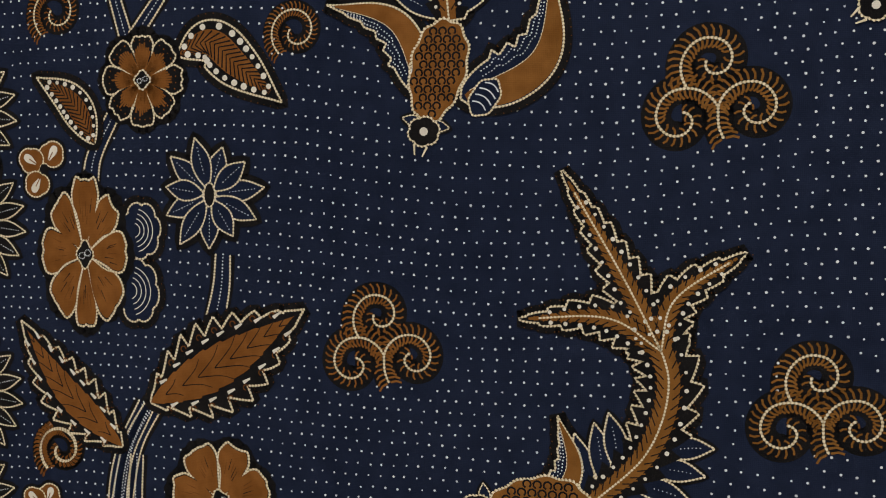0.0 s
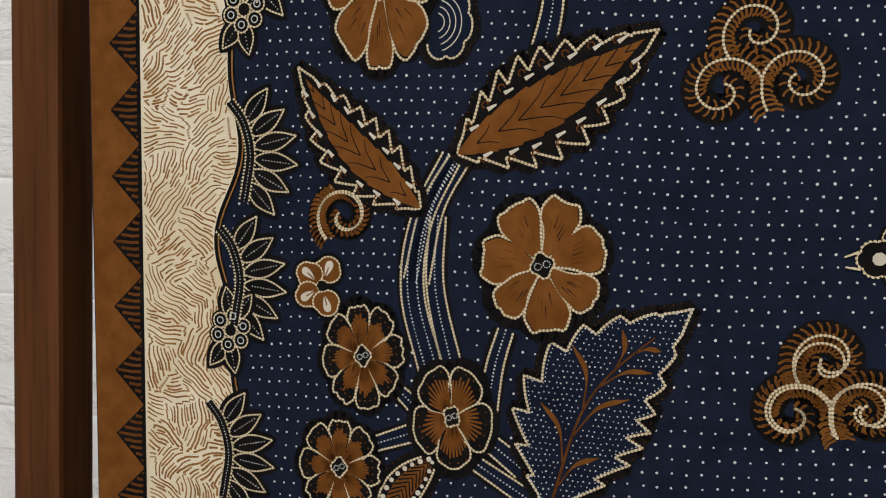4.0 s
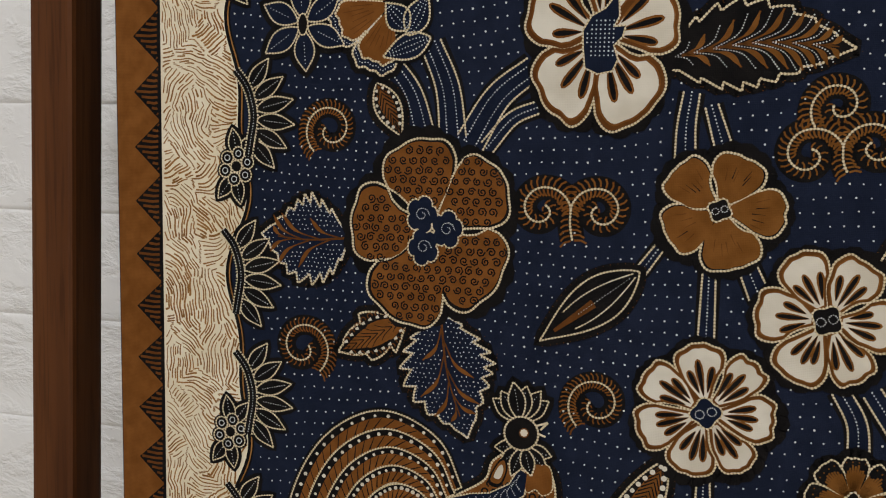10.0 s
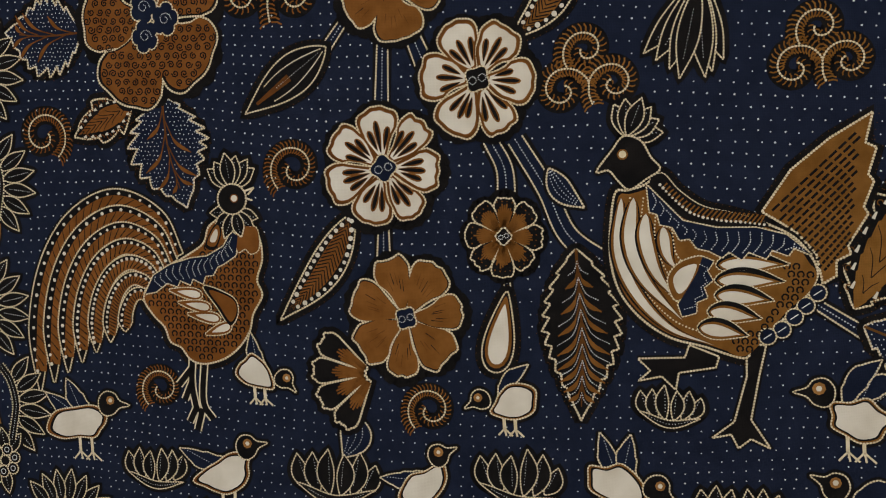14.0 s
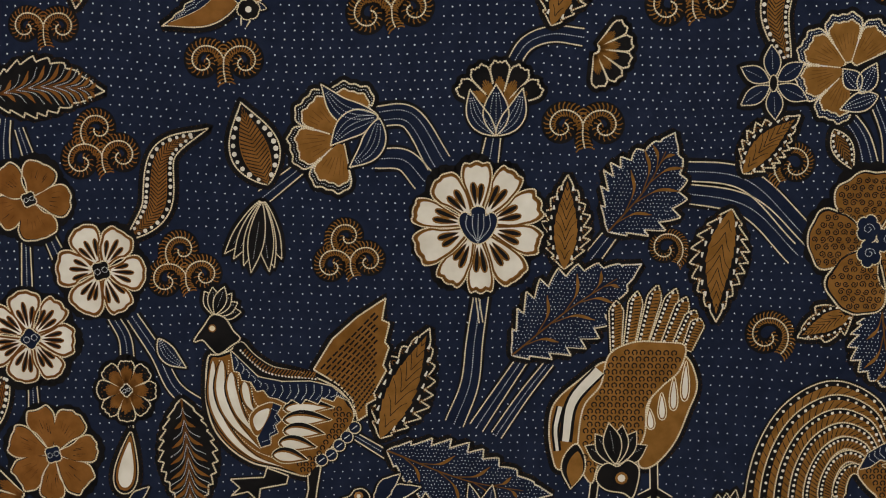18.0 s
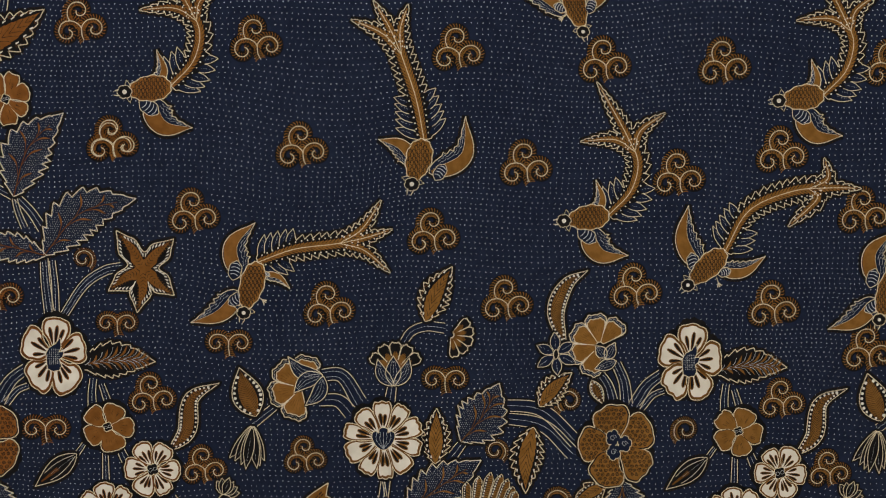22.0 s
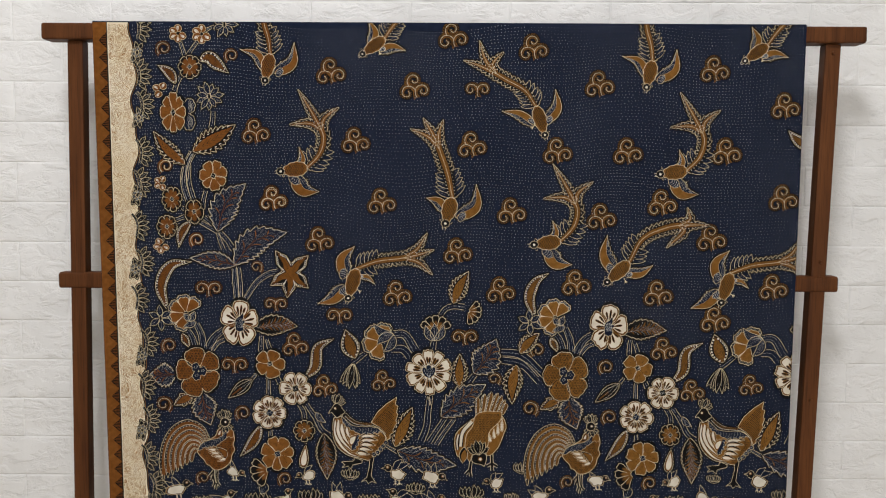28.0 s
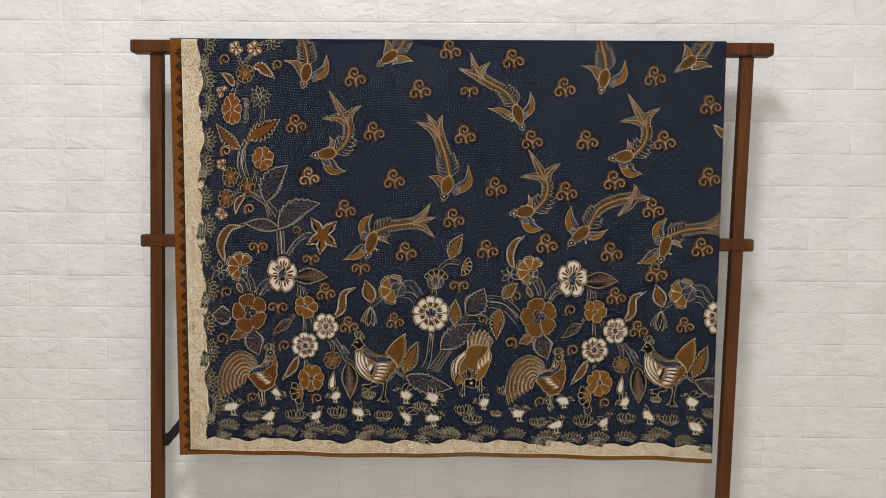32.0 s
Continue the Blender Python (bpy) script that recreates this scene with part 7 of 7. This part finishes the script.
winged((-12.2, 1151.6), (0.2, 1180.1), 21.3, [((-12.9, 1168.2), (-47.3, 1197.6), 22.6, -0.15), ((11.6, 1156.4), (43.0, 1222.6), 26.6, -0.28)], [(0.2, 1197.9), (-8.6, 1240.6), (-23.2, 1283.0), (-28.5, 1299.2)], [(-52.8, 1339.2), (-16.8, 1335.8), (-75.6, 1319.5)], 7, 0, 17.3)
for SHIFT[0], SHIFT[1] in ((0.0, 0.0), (672.4, -4.3)):
    winged((-186.7, 1016.2), (-182.6, 1041.5), 19.8, [((-194.3, 1058.1), (-174.3, 1110.5), 29.0, 0.25), ((-199.7, 1036.2), (-242.0, 1005.5), 27.7, 0.12), ((-161.4, 1061.5), (-138.4, 1041.6), 10.6, 0.15)], [(-171.3, 1069.5), (-135.0, 1082.8), (-95.4, 1088.3), (-72.3, 1091.7)], [(-43.9, 1134.9), (-32.0, 1104.4), (-34.5, 1059.1)], 3, 1, 15.8)
SHIFT[0] = SHIFT[1] = 0.0
winged((163.8, 1310.2), (156.1, 1335.4), 18.1, [((139.4, 1321.3), (86.6, 1351.8), 20.3, -0.1), ((167.5, 1329.8), (181.8, 1390.7), 22.6, -0.2)], [(147.3, 1360.5), (127.3, 1388.2), (93.3, 1407.5), (62.3, 1425.6)], [(46.1, 1475.3), (88.9, 1455.6), (18.4, 1440.4)], 5, 0, 15.1)
winged((279.7, 1047.7), (305.1, 1068.0), 19.7, [((289.6, 1065.9), (278.2, 1132.4), 28.6, 0.15), ((316.8, 1064.0), (362.0, 1078.9), 20.4, -0.15)], [(318.4, 1084.2), (342.6, 1126.7), (386.3, 1147.0), (427.0, 1152.0)], [(461.2, 1150.8), (420.8, 1182.8), (384.5, 1110.1)], 5, 1, 16.3)
leaf((638.0, 1286.6), (596.0, 1320.0), 18.1, 'bead', 0.05)

# -- clouds --
cloud((-214.9, 1421.5), 57.0, 3, 1, 0)
cloud((-66.8, 1395.6), 57.0, 3, 1, 0)
cloud((0.7, 1484.6), 56.7, 3, 1, 0)
cloud((143.4, 1464.7), 56.7, 3, 1, 0)
cloud((261.2, 1401.2), 57.0, 3, 1, 0)
cloud((464.3, 1427.9), 57.0, 3, 1, 0)
cloud((591.2, 1364.3), 57.0, 3, 1, 0)
cloud((592.9, 1201.4), 57.6, 3, 1, 0)
cloud((580.2, 1040.9), 57.9, 3, 1, 0)
cloud((43.3, 1390.2), 48.0, 2, 1, 0)
cloud((-349.4, 1315.2), 55.5, 3, 1, 0)
cloud((-171.4, 1299.7), 55.9, 3, 1, 0)
cloud((-318.8, 1196.4), 55.5, 3, 1, 0)
cloud((-124.9, 1191.8), 56.8, 3, 1, 0)
cloud((-236.4, 1122.8), 55.9, 3, 1, 0)
cloud((36.0, 1293.3), 56.8, 3, 1, 0)
cloud((107.8, 1175.5), 57.2, 3, 1, 0)
cloud((188.5, 1283.1), 57.2, 3, 1, 0)
cloud((11.8, 1103.3), 57.2, 3, 1, 0)
cloud((-96.8, 1026.3), 56.8, 3, 1, 0)
cloud((89.7, 1033.2), 57.6, 3, 1, 0)
cloud((313.6, 1283.0), 58.1, 3, 1, 0)
cloud((268.8, 1166.5), 58.1, 3, 1, 0)
cloud((489.4, 1283.3), 58.5, 3, 1, 0)
cloud((377.1, 1191.8), 58.1, 3, 1, 0)
cloud((466.6, 1129.3), 58.9, 3, 1, 0)
cloud((225.6, 1046.9), 58.1, 3, 1, 0)
cloud((373.4, 1028.9), 58.9, 3, 1, 0)
cloud((476.9, 982.5), 59.3, 3, 1, 0)
cloud((-202.7, 984.8), 51.5, 2, 1, 0)
squiggles()
ground_dots()


# ---- bricks of the back wall, each embossed block a piece of its own ----
ROW = 0.0778


def brick_mesh(length, seed):
    """A block with split-stone relief on its face, bevelled into the joint."""
    rng = random.Random(seed)
    nx, nz = max(8, int(length / 0.013)), 7
    w, h, d = length - 0.0006, ROW - 0.0006, 0.0013
    bm = bmesh.new()
    ox, oz = rng.uniform(0, 50), rng.uniform(0, 50)
    grid = []
    xs = [0, 0.0012, 0.0035] + [w * i / (nx - 3) for i in range(1, nx - 3)] + [w - 0.0035, w - 0.0012, w]
    zs = [0, 0.0012, 0.0035] + [h * j / (nz - 3) for j in range(1, nz - 3)] + [h - 0.0035, h - 0.0012, h]
    nx, nz = len(xs) - 1, len(zs) - 1
    for j in range(nz + 1):
        row = []
        for i in range(nx + 1):
            x, z = xs[i], zs[j]
            edge = min(i, nx - i, j, nz - j)
            n1 = noise.noise((x * 14 + ox, z * 26 + oz, seed))
            n2 = noise.noise((x * 46 + ox, z * 60 + oz, seed + 9.0))
            cleft = abs(noise.noise((x * 10 + oz, z * 20 - x * 9 + ox, seed + 3.0)))
            lift = 0.0016 * n1 + 0.0010 * n2 - 0.0016 * max(0.0, 0.10 - cleft) / 0.10
            y = (0.0, -d * 0.75, -d)[min(edge, 2)] - (lift if edge > 1 else lift * 0.4 if edge else 0.0)
            row.append(bm.verts.new((x, y, z)))
        grid.append(row)
    for j in range(nz):
        for i in range(nx):
            f = bm.faces.new((grid[j][i], grid[j][i + 1], grid[j + 1][i + 1], grid[j + 1][i]))
            f.smooth = True
    data = bpy.data.meshes.new("brick")
    bm.to_mesh(data)
    bm.free()
    data.materials.append(PANEL)
    return data


LENGTH = 0.192
BLOCKS = [brick_mesh(LENGTH, 10 + i) for i in range(14)]
rng = random.Random(4)
for row in range(4, 22):
    x = -0.945 - 4 * LENGTH + (0.096 if row % 2 else 0.0)
    while x < 1.7:
        block = new("brick", rng.choice(BLOCKS))
        block.parent = wall_back
        block.location = (x, WALL_Y + 0.006, 0.0162 + row * ROW)
        x += LENGTH
